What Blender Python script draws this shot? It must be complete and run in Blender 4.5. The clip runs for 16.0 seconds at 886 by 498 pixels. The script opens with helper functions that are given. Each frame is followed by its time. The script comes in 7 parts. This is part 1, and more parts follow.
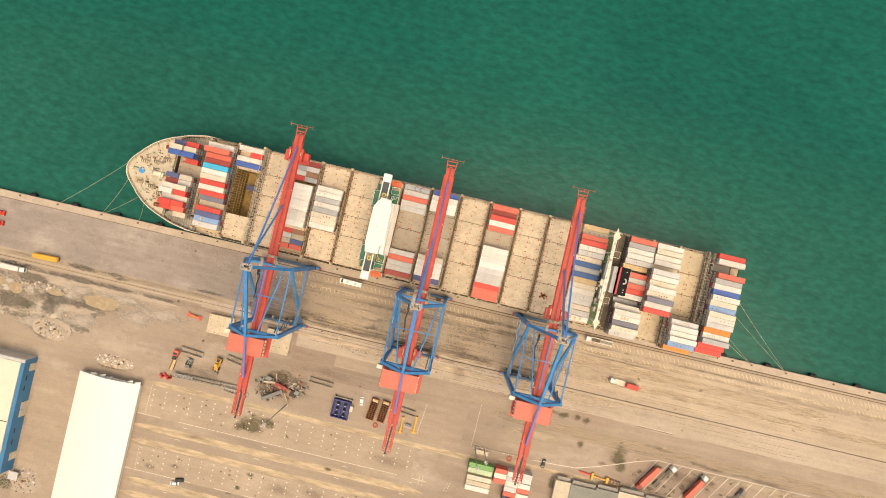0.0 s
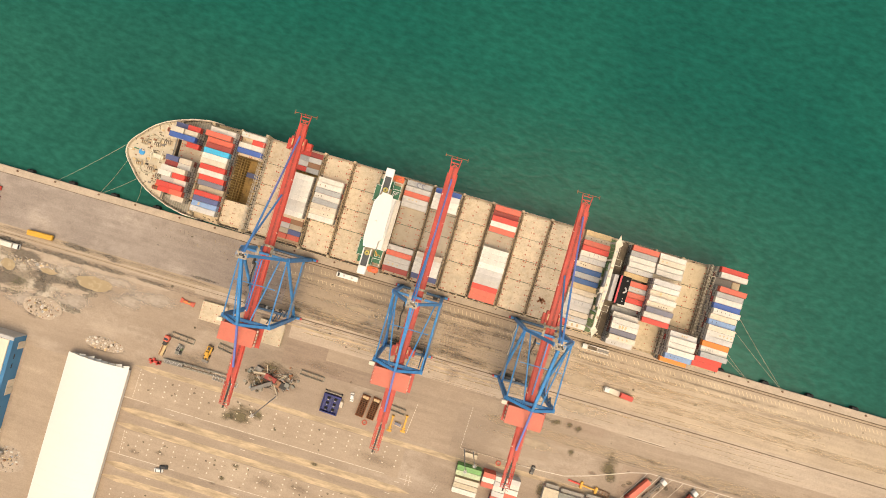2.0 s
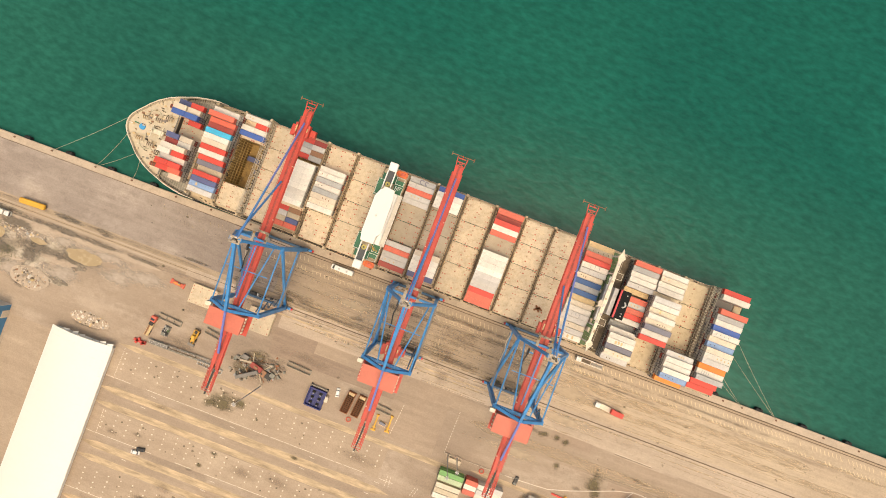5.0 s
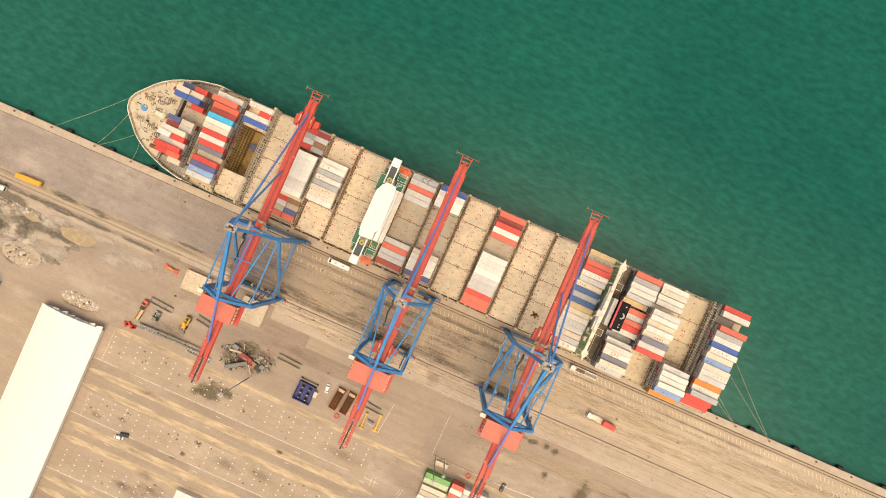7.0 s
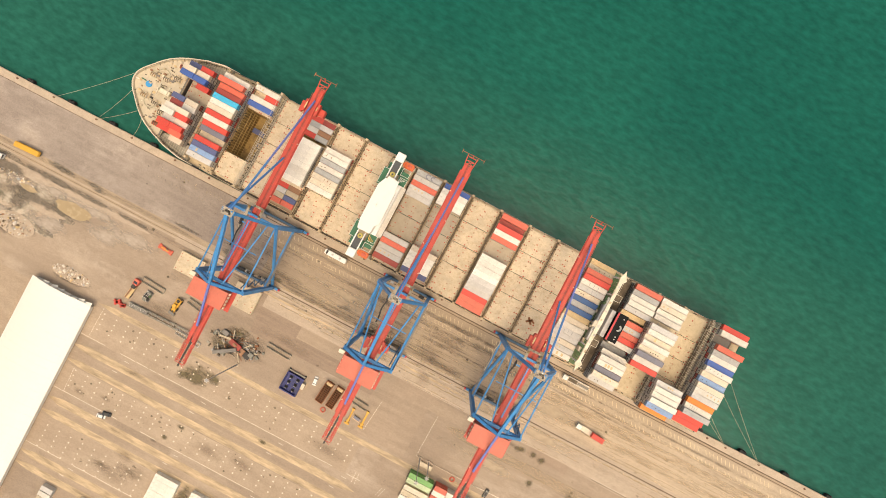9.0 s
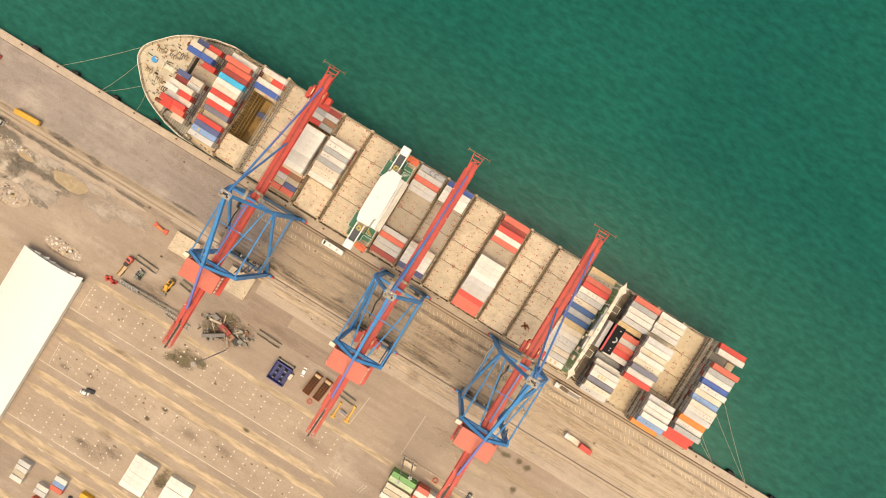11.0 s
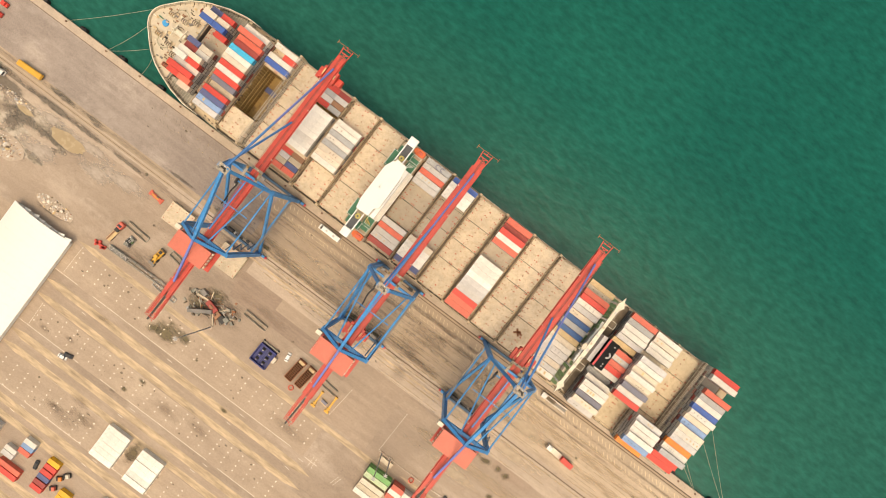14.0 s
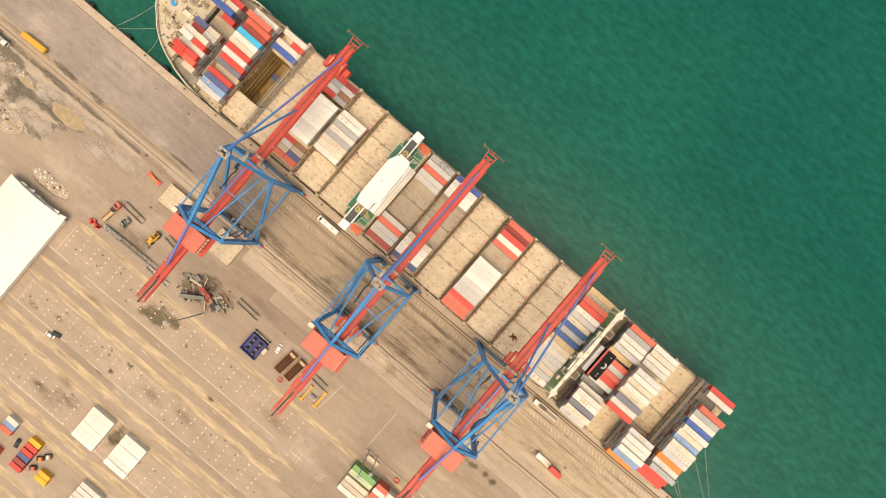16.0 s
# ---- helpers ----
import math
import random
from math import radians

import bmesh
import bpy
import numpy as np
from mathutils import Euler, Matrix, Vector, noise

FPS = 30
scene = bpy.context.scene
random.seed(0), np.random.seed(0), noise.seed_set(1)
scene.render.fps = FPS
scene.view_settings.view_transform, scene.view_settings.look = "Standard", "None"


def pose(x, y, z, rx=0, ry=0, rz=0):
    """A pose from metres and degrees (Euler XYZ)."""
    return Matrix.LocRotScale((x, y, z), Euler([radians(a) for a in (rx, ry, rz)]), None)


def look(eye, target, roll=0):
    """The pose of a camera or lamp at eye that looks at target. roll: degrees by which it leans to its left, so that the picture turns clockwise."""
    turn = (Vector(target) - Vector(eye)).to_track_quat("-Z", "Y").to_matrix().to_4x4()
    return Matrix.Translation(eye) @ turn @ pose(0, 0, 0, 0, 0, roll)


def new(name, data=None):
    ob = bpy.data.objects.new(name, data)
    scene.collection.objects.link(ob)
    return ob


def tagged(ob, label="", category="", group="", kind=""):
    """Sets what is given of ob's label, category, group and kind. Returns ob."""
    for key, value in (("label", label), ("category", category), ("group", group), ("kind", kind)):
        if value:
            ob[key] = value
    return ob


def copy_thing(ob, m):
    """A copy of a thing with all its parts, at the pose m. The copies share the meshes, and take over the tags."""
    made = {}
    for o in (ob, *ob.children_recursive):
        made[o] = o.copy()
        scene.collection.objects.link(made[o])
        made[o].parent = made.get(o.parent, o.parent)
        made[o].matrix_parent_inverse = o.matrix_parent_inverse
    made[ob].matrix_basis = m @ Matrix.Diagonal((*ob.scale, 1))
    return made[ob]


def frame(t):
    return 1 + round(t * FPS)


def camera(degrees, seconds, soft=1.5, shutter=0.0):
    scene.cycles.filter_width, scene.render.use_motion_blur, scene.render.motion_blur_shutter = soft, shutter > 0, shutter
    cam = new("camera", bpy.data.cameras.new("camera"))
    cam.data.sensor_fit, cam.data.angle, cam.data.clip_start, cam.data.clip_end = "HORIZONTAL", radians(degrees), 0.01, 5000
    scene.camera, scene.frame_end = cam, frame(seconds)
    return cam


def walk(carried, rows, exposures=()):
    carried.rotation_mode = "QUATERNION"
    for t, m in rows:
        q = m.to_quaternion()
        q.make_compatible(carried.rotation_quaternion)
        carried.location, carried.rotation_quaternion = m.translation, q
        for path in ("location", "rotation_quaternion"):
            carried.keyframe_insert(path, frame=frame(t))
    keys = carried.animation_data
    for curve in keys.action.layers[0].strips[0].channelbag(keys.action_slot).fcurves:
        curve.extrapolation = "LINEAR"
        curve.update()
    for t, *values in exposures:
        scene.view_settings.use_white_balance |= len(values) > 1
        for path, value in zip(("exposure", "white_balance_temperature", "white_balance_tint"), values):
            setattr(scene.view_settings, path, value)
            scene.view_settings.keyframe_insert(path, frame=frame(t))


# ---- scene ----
cam = camera(74.0, 16.0, soft=0.95)
PATH = [
    (0.0, pose(161.76, 21.43, 297.60, 0.276, 1.444, 12.971)),
    (0.5, pose(161.89, 21.24, 296.69, 0.290, 1.444, 13.768)),
    (1.0, pose(161.96, 21.12, 295.76, 0.299, 1.439, 14.527)),
    (1.5, pose(162.00, 21.07, 294.81, 0.305, 1.429, 15.256)),
    (2.0, pose(162.01, 21.07, 293.84, 0.310, 1.417, 15.995)),
    (2.5, pose(161.99, 21.09, 292.87, 0.315, 1.402, 16.726)),
    (3.0, pose(161.97, 21.14, 291.88, 0.322, 1.385, 17.475)),
    (3.5, pose(161.95, 21.20, 290.90, 0.330, 1.367, 18.213)),
    (4.0, pose(161.93, 21.27, 289.90, 0.339, 1.348, 18.936)),
    (6.5, pose(161.92, 21.55, 284.92, 0.390, 1.248, 22.658)),
    (7.0, pose(161.94, 21.59, 283.91, 0.394, 1.228, 23.551)),
    (7.5, pose(161.95, 21.63, 282.91, 0.394, 1.207, 24.528)),
    (8.0, pose(161.97, 21.67, 281.90, 0.388, 1.187, 25.539)),
    (8.5, pose(161.98, 21.71, 280.89, 0.375, 1.166, 26.495)),
    (9.0, pose(161.98, 21.76, 279.87, 0.356, 1.145, 27.471)),
    (11.5, pose(161.84, 22.09, 274.72, 0.150, 1.034, 32.298)),
    (12.0, pose(161.78, 22.17, 273.68, 0.093, 1.011, 33.263)),
    (12.5, pose(161.72, 22.25, 272.63, 0.036, 0.988, 34.223)),
    (13.0, pose(161.67, 22.32, 271.59, -0.019, 0.966, 35.165)),
    (13.5, pose(161.62, 22.37, 270.55, -0.068, 0.945, 36.044)),
    (14.0, pose(161.59, 22.40, 269.52, -0.105, 0.924, 36.889)),
    (14.5, pose(161.60, 22.38, 268.49, -0.125, 0.906, 37.721)),
    (15.0, pose(161.65, 22.30, 267.48, -0.121, 0.891, 38.553)),
    (15.5, pose(161.77, 22.15, 266.49, -0.086, 0.879, 39.375)),
    (16.0, pose(161.98, 21.89, 265.53, -0.012, 0.872, 40.166)),
]
walk(cam, PATH, exposures=((0.0, 0.32, 8200, 10), (16.0, 0.32, 8200, 10)))

# ---- world, sun ----
world = bpy.data.worlds.new("sky")
scene.world = world
world.use_nodes = True
wn, wl = world.node_tree.nodes, world.node_tree.links
sky = wn.new("ShaderNodeTexSky")
sky.sky_type, sky.sun_disc = "NISHITA", False
sky.sun_elevation, sky.sun_rotation = radians(72), radians(150)
sky.air_density, sky.dust_density, sky.ozone_density = 1.6, 5.0, 1.0
wl.new(sky.outputs[0], wn["Background"].inputs[0])
wn["Background"].inputs[1].default_value = 0.12
sun_data = bpy.data.lights.new("sun", "SUN")
sun_data.energy, sun_data.angle, sun_data.color = 1.4, radians(48), (1.0, 0.93, 0.82)
sun = new("sun", sun_data)
sun.matrix_world = look((42, -72, 260), (0, 0, 0))


# ---- materials ----
def mat(name, base, rough=0.7, metal=0.0, var=0.12, fine=3.0, coarse=0.12, stain=None, amount=0.4, bump=0.0, piece=0.0, spec=0.5, stretch=(1, 1, 1), patchy=None):
    """A node material: base colour with fine grain, coarse drift, stains of their own shape and a chance shift for each piece."""
    m = bpy.data.materials.new(name)
    m.use_nodes = True
    n, l = m.node_tree.nodes, m.node_tree.links
    b = n["Principled BSDF"]
    b.inputs["Metallic"].default_value = metal
    b.inputs["Specular IOR Level"].default_value = spec
    co = n.new("ShaderNodeTexCoord")
    sc = n.new("ShaderNodeMapping")
    sc.inputs["Scale"].default_value = stretch
    l.new(co.outputs["Object"], sc.inputs["Vector"])

    def noisy(scale, detail=4.0, rgh=0.6):
        t = n.new("ShaderNodeTexNoise")
        t.inputs["Scale"].default_value, t.inputs["Detail"].default_value, t.inputs["Roughness"].default_value = scale, detail, rgh
        l.new(sc.outputs[0], t.inputs["Vector"])
        return t

    def ramp(src, a, b_, lo, hi):
        r = n.new("ShaderNodeMapRange")
        r.inputs["From Min"].default_value, r.inputs["From Max"].default_value = a, b_
        r.inputs["To Min"].default_value, r.inputs["To Max"].default_value = lo, hi
        l.new(src, r.inputs["Value"])
        return r.outputs[0]

    f, c = noisy(fine), noisy(coarse, 5.0)
    val = n.new("ShaderNodeMath")
    val.operation = "MULTIPLY"
    l.new(ramp(f.outputs[0], 0.3, 0.7, 1 - var * 0.6, 1 + var * 0.6), val.inputs[0])
    l.new(ramp(c.outputs[0], 0.3, 0.7, 1 - var, 1 + var), val.inputs[1])
    last = val.outputs[0]
    if piece:
        info = n.new("ShaderNodeObjectInfo")
        v2 = n.new("ShaderNodeMath")
        v2.operation = "MULTIPLY"
        l.new(last, v2.inputs[0])
        l.new(ramp(info.outputs["Random"], 0, 1, 1 - piece, 1 + piece), v2.inputs[1])
        last = v2.outputs[0]
    mul = n.new("ShaderNodeVectorMath")
    mul.operation = "SCALE"
    mul.inputs[0].default_value = base
    l.new(last, mul.inputs["Scale"])
    out = mul.outputs[0]
    if stain:
        s = noisy(coarse * 3.1, 7.0, 0.68)
        mix = n.new("ShaderNodeMix")
        mix.data_type = "RGBA"
        l.new(ramp(s.outputs[0], 0.5, 0.68, 0.0, amount), mix.inputs["Factor"])
        l.new(out, mix.inputs["A"])
        mix.inputs["B"].default_value = (*stain, 1)
        out = mix.outputs["Result"]
    l.new(out, b.inputs["Base Color"])
    l.new(ramp(f.outputs[0], 0.3, 0.7, max(0.02, rough - 0.08), min(1, rough + 0.08)), b.inputs["Roughness"])
    if bump:
        bp = n.new("ShaderNodeBump")
        bp.inputs["Strength"].default_value, bp.inputs["Distance"].default_value = 0.6, bump
        l.new(f.outputs[0], bp.inputs["Height"])
        l.new(bp.outputs[0], b.inputs["Normal"])
    if patchy:
        # worn thin: the ground shows through in patches (scale, from, to, most, stretch)
        size, a0, a1, most, pull = patchy
        pm = n.new("ShaderNodeMapping")
        pm.inputs["Scale"].default_value = pull
        l.new(co.outputs["Object"], pm.inputs["Vector"])
        pt = n.new("ShaderNodeTexNoise")
        pt.inputs["Scale"].default_value, pt.inputs["Detail"].default_value, pt.inputs["Roughness"].default_value = size, 7.0, 0.68
        l.new(pm.outputs[0], pt.inputs["Vector"])
        l.new(ramp(pt.outputs[0], a0, a1, 0.0, most), b.inputs["Alpha"])
    return m


def ground_mat(name, base, dark, pale, amount=(0.6, 0.45), streak=0.10, speck=0.4, seed=0.0, size=1.0, low=0.0, worn=None):
    """Weathered pavement: wide dark and pale drifts, streaks along the quay, speckle and grain."""
    m = bpy.data.materials.new(name)
    m.use_nodes = True
    n, l = m.node_tree.nodes, m.node_tree.links
    b = n["Principled BSDF"]
    b.inputs["Roughness"].default_value, b.inputs["Specular IOR Level"].default_value = 0.92, 0.25
    co = n.new("ShaderNodeTexCoord")

    def layer(scale, detail, rgh, stretch, shift):
        mp = n.new("ShaderNodeMapping")
        mp.inputs["Location"].default_value = (shift * 3.7 + seed, shift * 1.9 + seed * 0.7, seed)
        mp.inputs["Scale"].default_value = stretch
        l.new(co.outputs["Object"], mp.inputs["Vector"])
        t = n.new("ShaderNodeTexNoise")
        t.inputs["Scale"].default_value, t.inputs["Detail"].default_value, t.inputs["Roughness"].default_value = scale * size, detail, rgh
        l.new(mp.outputs[0], t.inputs["Vector"])
        return t.outputs[0]

    def ramp(src, a, c, lo, hi):
        r = n.new("ShaderNodeMapRange")
        for key, v in (("From Min", a), ("From Max", c), ("To Min", lo), ("To Max", hi)):
            r.inputs[key].default_value = v
        l.new(src, r.inputs["Value"])
        return r.outputs[0]

    def blend(fac, a, colour):
        x = n.new("ShaderNodeMix")
        x.data_type = "RGBA"
        l.new(fac, x.inputs["Factor"])
        if isinstance(a, tuple):
            x.inputs["A"].default_value = (*a, 1)
        else:
            l.new(a, x.inputs["A"])
        x.inputs["B"].default_value = (*colour, 1)
        return x.outputs["Result"]

    c = blend(ramp(layer(0.022, 7, 0.68, (0.6, 1, 1), 1), 0.44 - low, 0.62 - low, 0, amount[0]), base, dark)
    c = blend(ramp(layer(0.05, 8, 0.7, (0.55, 1, 1), 5), 0.5 - low, 0.66 - low, 0, amount[1]), c, pale)
    c = blend(ramp(layer(0.16, 6, 0.72, (0.7, 1, 1), 9), 0.54 - low, 0.68 - low, 0, amount[0] * 0.8), c, dark)
    c = blend(ramp(layer(0.55, 4, 0.6, (1, 1, 1), 12), 0.66, 0.74, 0, speck), c, tuple(v * 0.55 for v in dark))
    v = n.new("ShaderNodeMath")
    v.operation = "MULTIPLY"
    l.new(ramp(layer(0.5, 4, 0.6, (0.06, 1, 1), 15), 0.3, 0.7, 1 - streak, 1 + streak), v.inputs[0])
    fine = layer(1.6, 3, 0.6, (1, 1, 1), 19)
    l.new(ramp(fine, 0.3, 0.7, 0.90, 1.10), v.inputs[1])
    sc = n.new("ShaderNodeVectorMath")
    sc.operation = "SCALE"
    l.new(c, sc.inputs[0])
    l.new(v.outputs[0], sc.inputs["Scale"])
    l.new(sc.outputs[0], b.inputs["Base Color"])
    bp = n.new("ShaderNodeBump")
    bp.inputs["Strength"].default_value, bp.inputs["Distance"].default_value = 0.5, 0.03
    l.new(fine, bp.inputs["Height"])
    l.new(bp.outputs[0], b.inputs["Normal"])
    if worn:
        # broken edges: the ground beneath shows through in patches
        l.new(ramp(layer(worn[0], 7.0, 0.66, (1, 1, 1), 9.0), worn[1], worn[2], 0.0, 1.0), b.inputs["Alpha"])
    return m


def soft_mat(name, colour, most, size=0.25, ragged_=1.0, seed=0.0):
    """A stain that thins out from its middle to an uneven rim."""
    m = bpy.data.materials.new(name)
    m.use_nodes = True
    n, l = m.node_tree.nodes, m.node_tree.links
    b = n["Principled BSDF"]
    b.inputs["Roughness"].default_value, b.inputs["Specular IOR Level"].default_value = 0.9, 0.25
    co = n.new("ShaderNodeTexCoord")
    off = n.new("ShaderNodeVectorMath")
    off.operation = "MULTIPLY_ADD"
    off.inputs[1].default_value, off.inputs[2].default_value = (2, 2, 0), (-1, -1, 0)
    l.new(co.outputs["Generated"], off.inputs[0])
    ln = n.new("ShaderNodeVectorMath")
    ln.operation = "LENGTH"
    l.new(off.outputs[0], ln.inputs[0])

    def noisy(scale, detail):
        mp = n.new("ShaderNodeMapping")
        mp.inputs["Location"].default_value = (seed, seed * 1.7, 0)
        mp.inputs["Scale"].default_value = (0.55, 1, 1)
        l.new(co.outputs["Object"], mp.inputs["Vector"])
        t = n.new("ShaderNodeTexNoise")
        t.inputs["Scale"].default_value, t.inputs["Detail"].default_value, t.inputs["Roughness"].default_value = scale, detail, 0.68
        l.new(mp.outputs[0], t.inputs["Vector"])
        return t.outputs[0]

    mad = n.new("ShaderNodeMath")
    mad.operation = "MULTIPLY_ADD"
    mad.inputs[1].default_value = 2.2 * ragged_
    l.new(noisy(size, 7.0), mad.inputs[0])
    l.new(ln.outputs["Value"], mad.inputs[2])
    r = n.new("ShaderNodeMapRange")
    r.interpolation_type = "SMOOTHSTEP"
    for key, v in (("From Min", 1.05 * ragged_ + 0.1), ("From Max", 1.05 * ragged_ + 0.95), ("To Min", most), ("To Max", 0.0)):
        r.inputs[key].default_value = v
    l.new(mad.outputs[0], r.inputs["Value"])
    # nothing is left at the rim of the patch itself
    rim = n.new("ShaderNodeMapRange")
    for key, v in (("From Min", 0.7), ("From Max", 0.98), ("To Min", 1.0), ("To Max", 0.0)):
        rim.inputs[key].default_value = v
    l.new(ln.outputs["Value"], rim.inputs["Value"])
    al = n.new("ShaderNodeMath")
    al.operation = "MULTIPLY"
    l.new(r.outputs[0], al.inputs[0])
    l.new(rim.outputs[0], al.inputs[1])
    l.new(al.outputs[0], b.inputs["Alpha"])
    col = n.new("ShaderNodeVectorMath")
    col.operation = "SCALE"
    col.inputs[0].default_value = colour
    g = n.new("ShaderNodeMapRange")
    for key, v in (("From Min", 0.3), ("From Max", 0.7), ("To Min", 0.8), ("To Max", 1.2)):
        g.inputs[key].default_value = v
    l.new(noisy(size * 5, 4.0), g.inputs["Value"])
    l.new(g.outputs[0], col.inputs["Scale"])
    l.new(col.outputs[0], b.inputs["Base Color"])
    return m


M = {}
M["soft_oil"] = soft_mat("soaked_oil", (0.18, 0.145, 0.085), 0.8, 0.22, 1.1, 2.0)
M["soft_dark"] = soft_mat("dark_trodden_dirt", (0.22, 0.165, 0.12), 0.42, 0.22, 1.2, 7.0)
M["soft_brown"] = soft_mat("brown_dirt_veil", (0.27, 0.20, 0.15), 0.30, 0.12, 1.1, 13.0)
M["soft_mud"] = soft_mat("soaked_mud", (0.20, 0.165, 0.13), 0.85, 0.16, 1.3, 23.0)
M["soft_crumb"] = soft_mat("pale_crumbled_concrete", (0.53, 0.44, 0.36), 0.7, 0.14, 1.3, 29.0)
M["soft_pale"] = soft_mat("pale_dust_veil", (0.60, 0.475, 0.34), 0.55, 0.10, 1.0, 19.0)
M["ground"] = ground_mat("sandy_concrete", (0.386, 0.298, 0.226), (0.288, 0.220, 0.168), (0.485, 0.388, 0.305), (0.7, 0.7), 0.06, 0.35, 3)
M["apron"] = ground_mat("quay_concrete", (0.418, 0.320, 0.232), (0.312, 0.240, 0.178), (0.495, 0.385, 0.268), (0.6, 0.6), 0.10, 0.3, 11)
M["asphalt"] = ground_mat("worn_asphalt", (0.438, 0.338, 0.252), (0.35, 0.266, 0.198), (0.51, 0.402, 0.302), (0.6, 0.5), 0.06, 0.3, 21)
M["pale_apron"] = ground_mat("dusty_cream_apron", (0.495, 0.388, 0.285), (0.405, 0.314, 0.232), (0.56, 0.445, 0.325), (0.6, 0.7), 0.10, 0.25, 81)
M["dark_asphalt"] = ground_mat("patched_asphalt", (0.348, 0.260, 0.196), (0.263, 0.196, 0.152), (0.424, 0.323, 0.245), (0.6, 0.5), 0.10, 0.35, 31)
M["mid_asphalt"] = ground_mat("brown_lane_asphalt", (0.385, 0.295, 0.222), (0.30, 0.23, 0.175), (0.45, 0.355, 0.27), (0.6, 0.5), 0.10, 0.35, 71)
M["light_slab"] = ground_mat("light_concrete_slab", (0.485, 0.385, 0.298), (0.375, 0.295, 0.225), (0.56, 0.46, 0.37), (0.6, 0.6), 0.07, 0.4, 41)
M["west_apron"] = ground_mat("grey_worn_apron", (0.338, 0.277, 0.236), (0.240, 0.194, 0.167), (0.47, 0.39, 0.33), (0.65, 0.65), 0.08, 0.4, 51, 1.0, 0.03)
M["broken"] = ground_mat("broken_wet_ground", (0.39, 0.31, 0.235), (0.18, 0.15, 0.115), (0.55, 0.465, 0.37), (1.0, 1.0), 0.04, 0.8, 61, 2.4, 0.06, (0.05, 0.40, 0.50))
M["hut_grey"] = mat("dull_grey_roof", (0.23, 0.225, 0.19), 0.7, var=0.15, fine=0.8, coarse=0.2)
M["dust"] = mat("thin_yellow_dust", (0.52, 0.395, 0.26), 0.95, var=0.08, fine=0.7, patchy=(0.6, 0.36, 0.64, 0.6, (0.15, 1, 1)))
M["dust_line"] = mat("swept_yellow_dust", (0.60, 0.455, 0.27), 0.95, var=0.08, fine=0.7, patchy=(0.35, 0.3, 0.66, 0.7, (0.5, 1, 1)))
M["sand"] = mat("yellow_sand", (0.63, 0.475, 0.31), 0.95, var=0.08, fine=0.7, coarse=0.10, stain=(0.42, 0.325, 0.235), amount=0.4, bump=0.04, stretch=(0.3, 1, 1), patchy=(0.5, 0.05, 0.62, 0.95, (0.16, 0.9, 1)))
M["coping"] = mat("quay_coping", (0.50, 0.395, 0.30), 0.85, var=0.14, fine=1.5, coarse=0.1, stain=(0.35, 0.27, 0.21), amount=0.5, bump=0.02)
M["paint_white"] = mat("road_paint", (0.70, 0.62, 0.51), 0.8, var=0.1, patchy=(1.6, 0.15, 0.36, 1.0, (1, 1, 1)))
M["paint_yellow"] = mat("faded_yellow_paint", (0.70, 0.56, 0.36), 0.8, var=0.12, patchy=(0.5, 0.2, 0.42, 0.95, (1, 1, 1)))
M["rail"] = mat("rusty_rail", (0.15, 0.105, 0.07), 0.9, 0.0, var=0.25, spec=0.2)
M["stain"] = mat("oil_stain", (0.16, 0.13, 0.075), 0.8, var=0.25, fine=0.9, coarse=0.15, stain=(0.25, 0.2, 0.14), amount=0.6, patchy=(0.45, 0.36, 0.60, 0.8, (1, 1, 1)))
M["tyre_marks"] = mat("tyre_dirt", (0.27, 0.205, 0.15), 0.9, var=0.2, fine=0.5, coarse=0.1, patchy=(0.9, 0.38, 0.70, 0.42, (0.12, 1, 1)))
M["wheel_marks"] = mat("rubber_tracks", (0.19, 0.145, 0.11), 0.9, var=0.2, fine=0.5, patchy=(0.3, 0.36, 0.66, 0.24, (1, 1, 1)))
M["paint_faint"] = mat("nearly_worn_off_yellow_paint", (0.66, 0.52, 0.31), 0.85, var=0.12, patchy=(0.45, 0.32, 0.62, 0.6, (1, 1, 1)))
M["bone"] = mat("pale_cream_paint", (0.74, 0.68, 0.54), 0.6, var=0.12, fine=0.9, stain=(0.5, 0.38, 0.24), amount=0.5)
M["bow_deck"] = mat("pale_bow_deck", (0.58, 0.495, 0.37), 0.7, var=0.12, fine=0.9, coarse=0.12, stain=(0.42, 0.30, 0.18), amount=0.5)
M["blue"] = mat("crane_blue_paint", (0.03, 0.235, 0.54), 0.5, var=0.18, fine=0.8, coarse=0.15, stain=(0.09, 0.16, 0.25), amount=0.4)
# darker than the crane blue, with brown-grey stains
M["dark_blue"] = mat("stained_dark_blue", (0.05, 0.12, 0.21), 0.65, var=0.25, fine=0.8, stain=(0.10, 0.085, 0.07), amount=0.7)
M["stay_blue"] = mat("stay_blue", (0.06, 0.215, 0.52), 0.5, var=0.1)
M["purple"] = mat("stay_violet_blue", (0.135, 0.175, 0.48), 0.5, var=0.15)
M["red"] = mat("crane_red_paint", (0.56, 0.064, 0.042), 0.5, var=0.14, fine=0.8, coarse=0.15, stain=(0.36, 0.06, 0.045), amount=0.5)
M["boom_floor"] = mat("boom_floor_red", (0.33, 0.06, 0.045), 0.6, var=0.25, fine=0.8, coarse=0.2)
M["house_red"] = mat("machinery_house_coral", (0.62, 0.155, 0.10), 0.55, var=0.10, fine=0.8, coarse=0.15)
M["steel"] = mat("grey_steel", (0.22, 0.20, 0.18), 0.55, 0.4, var=0.2)
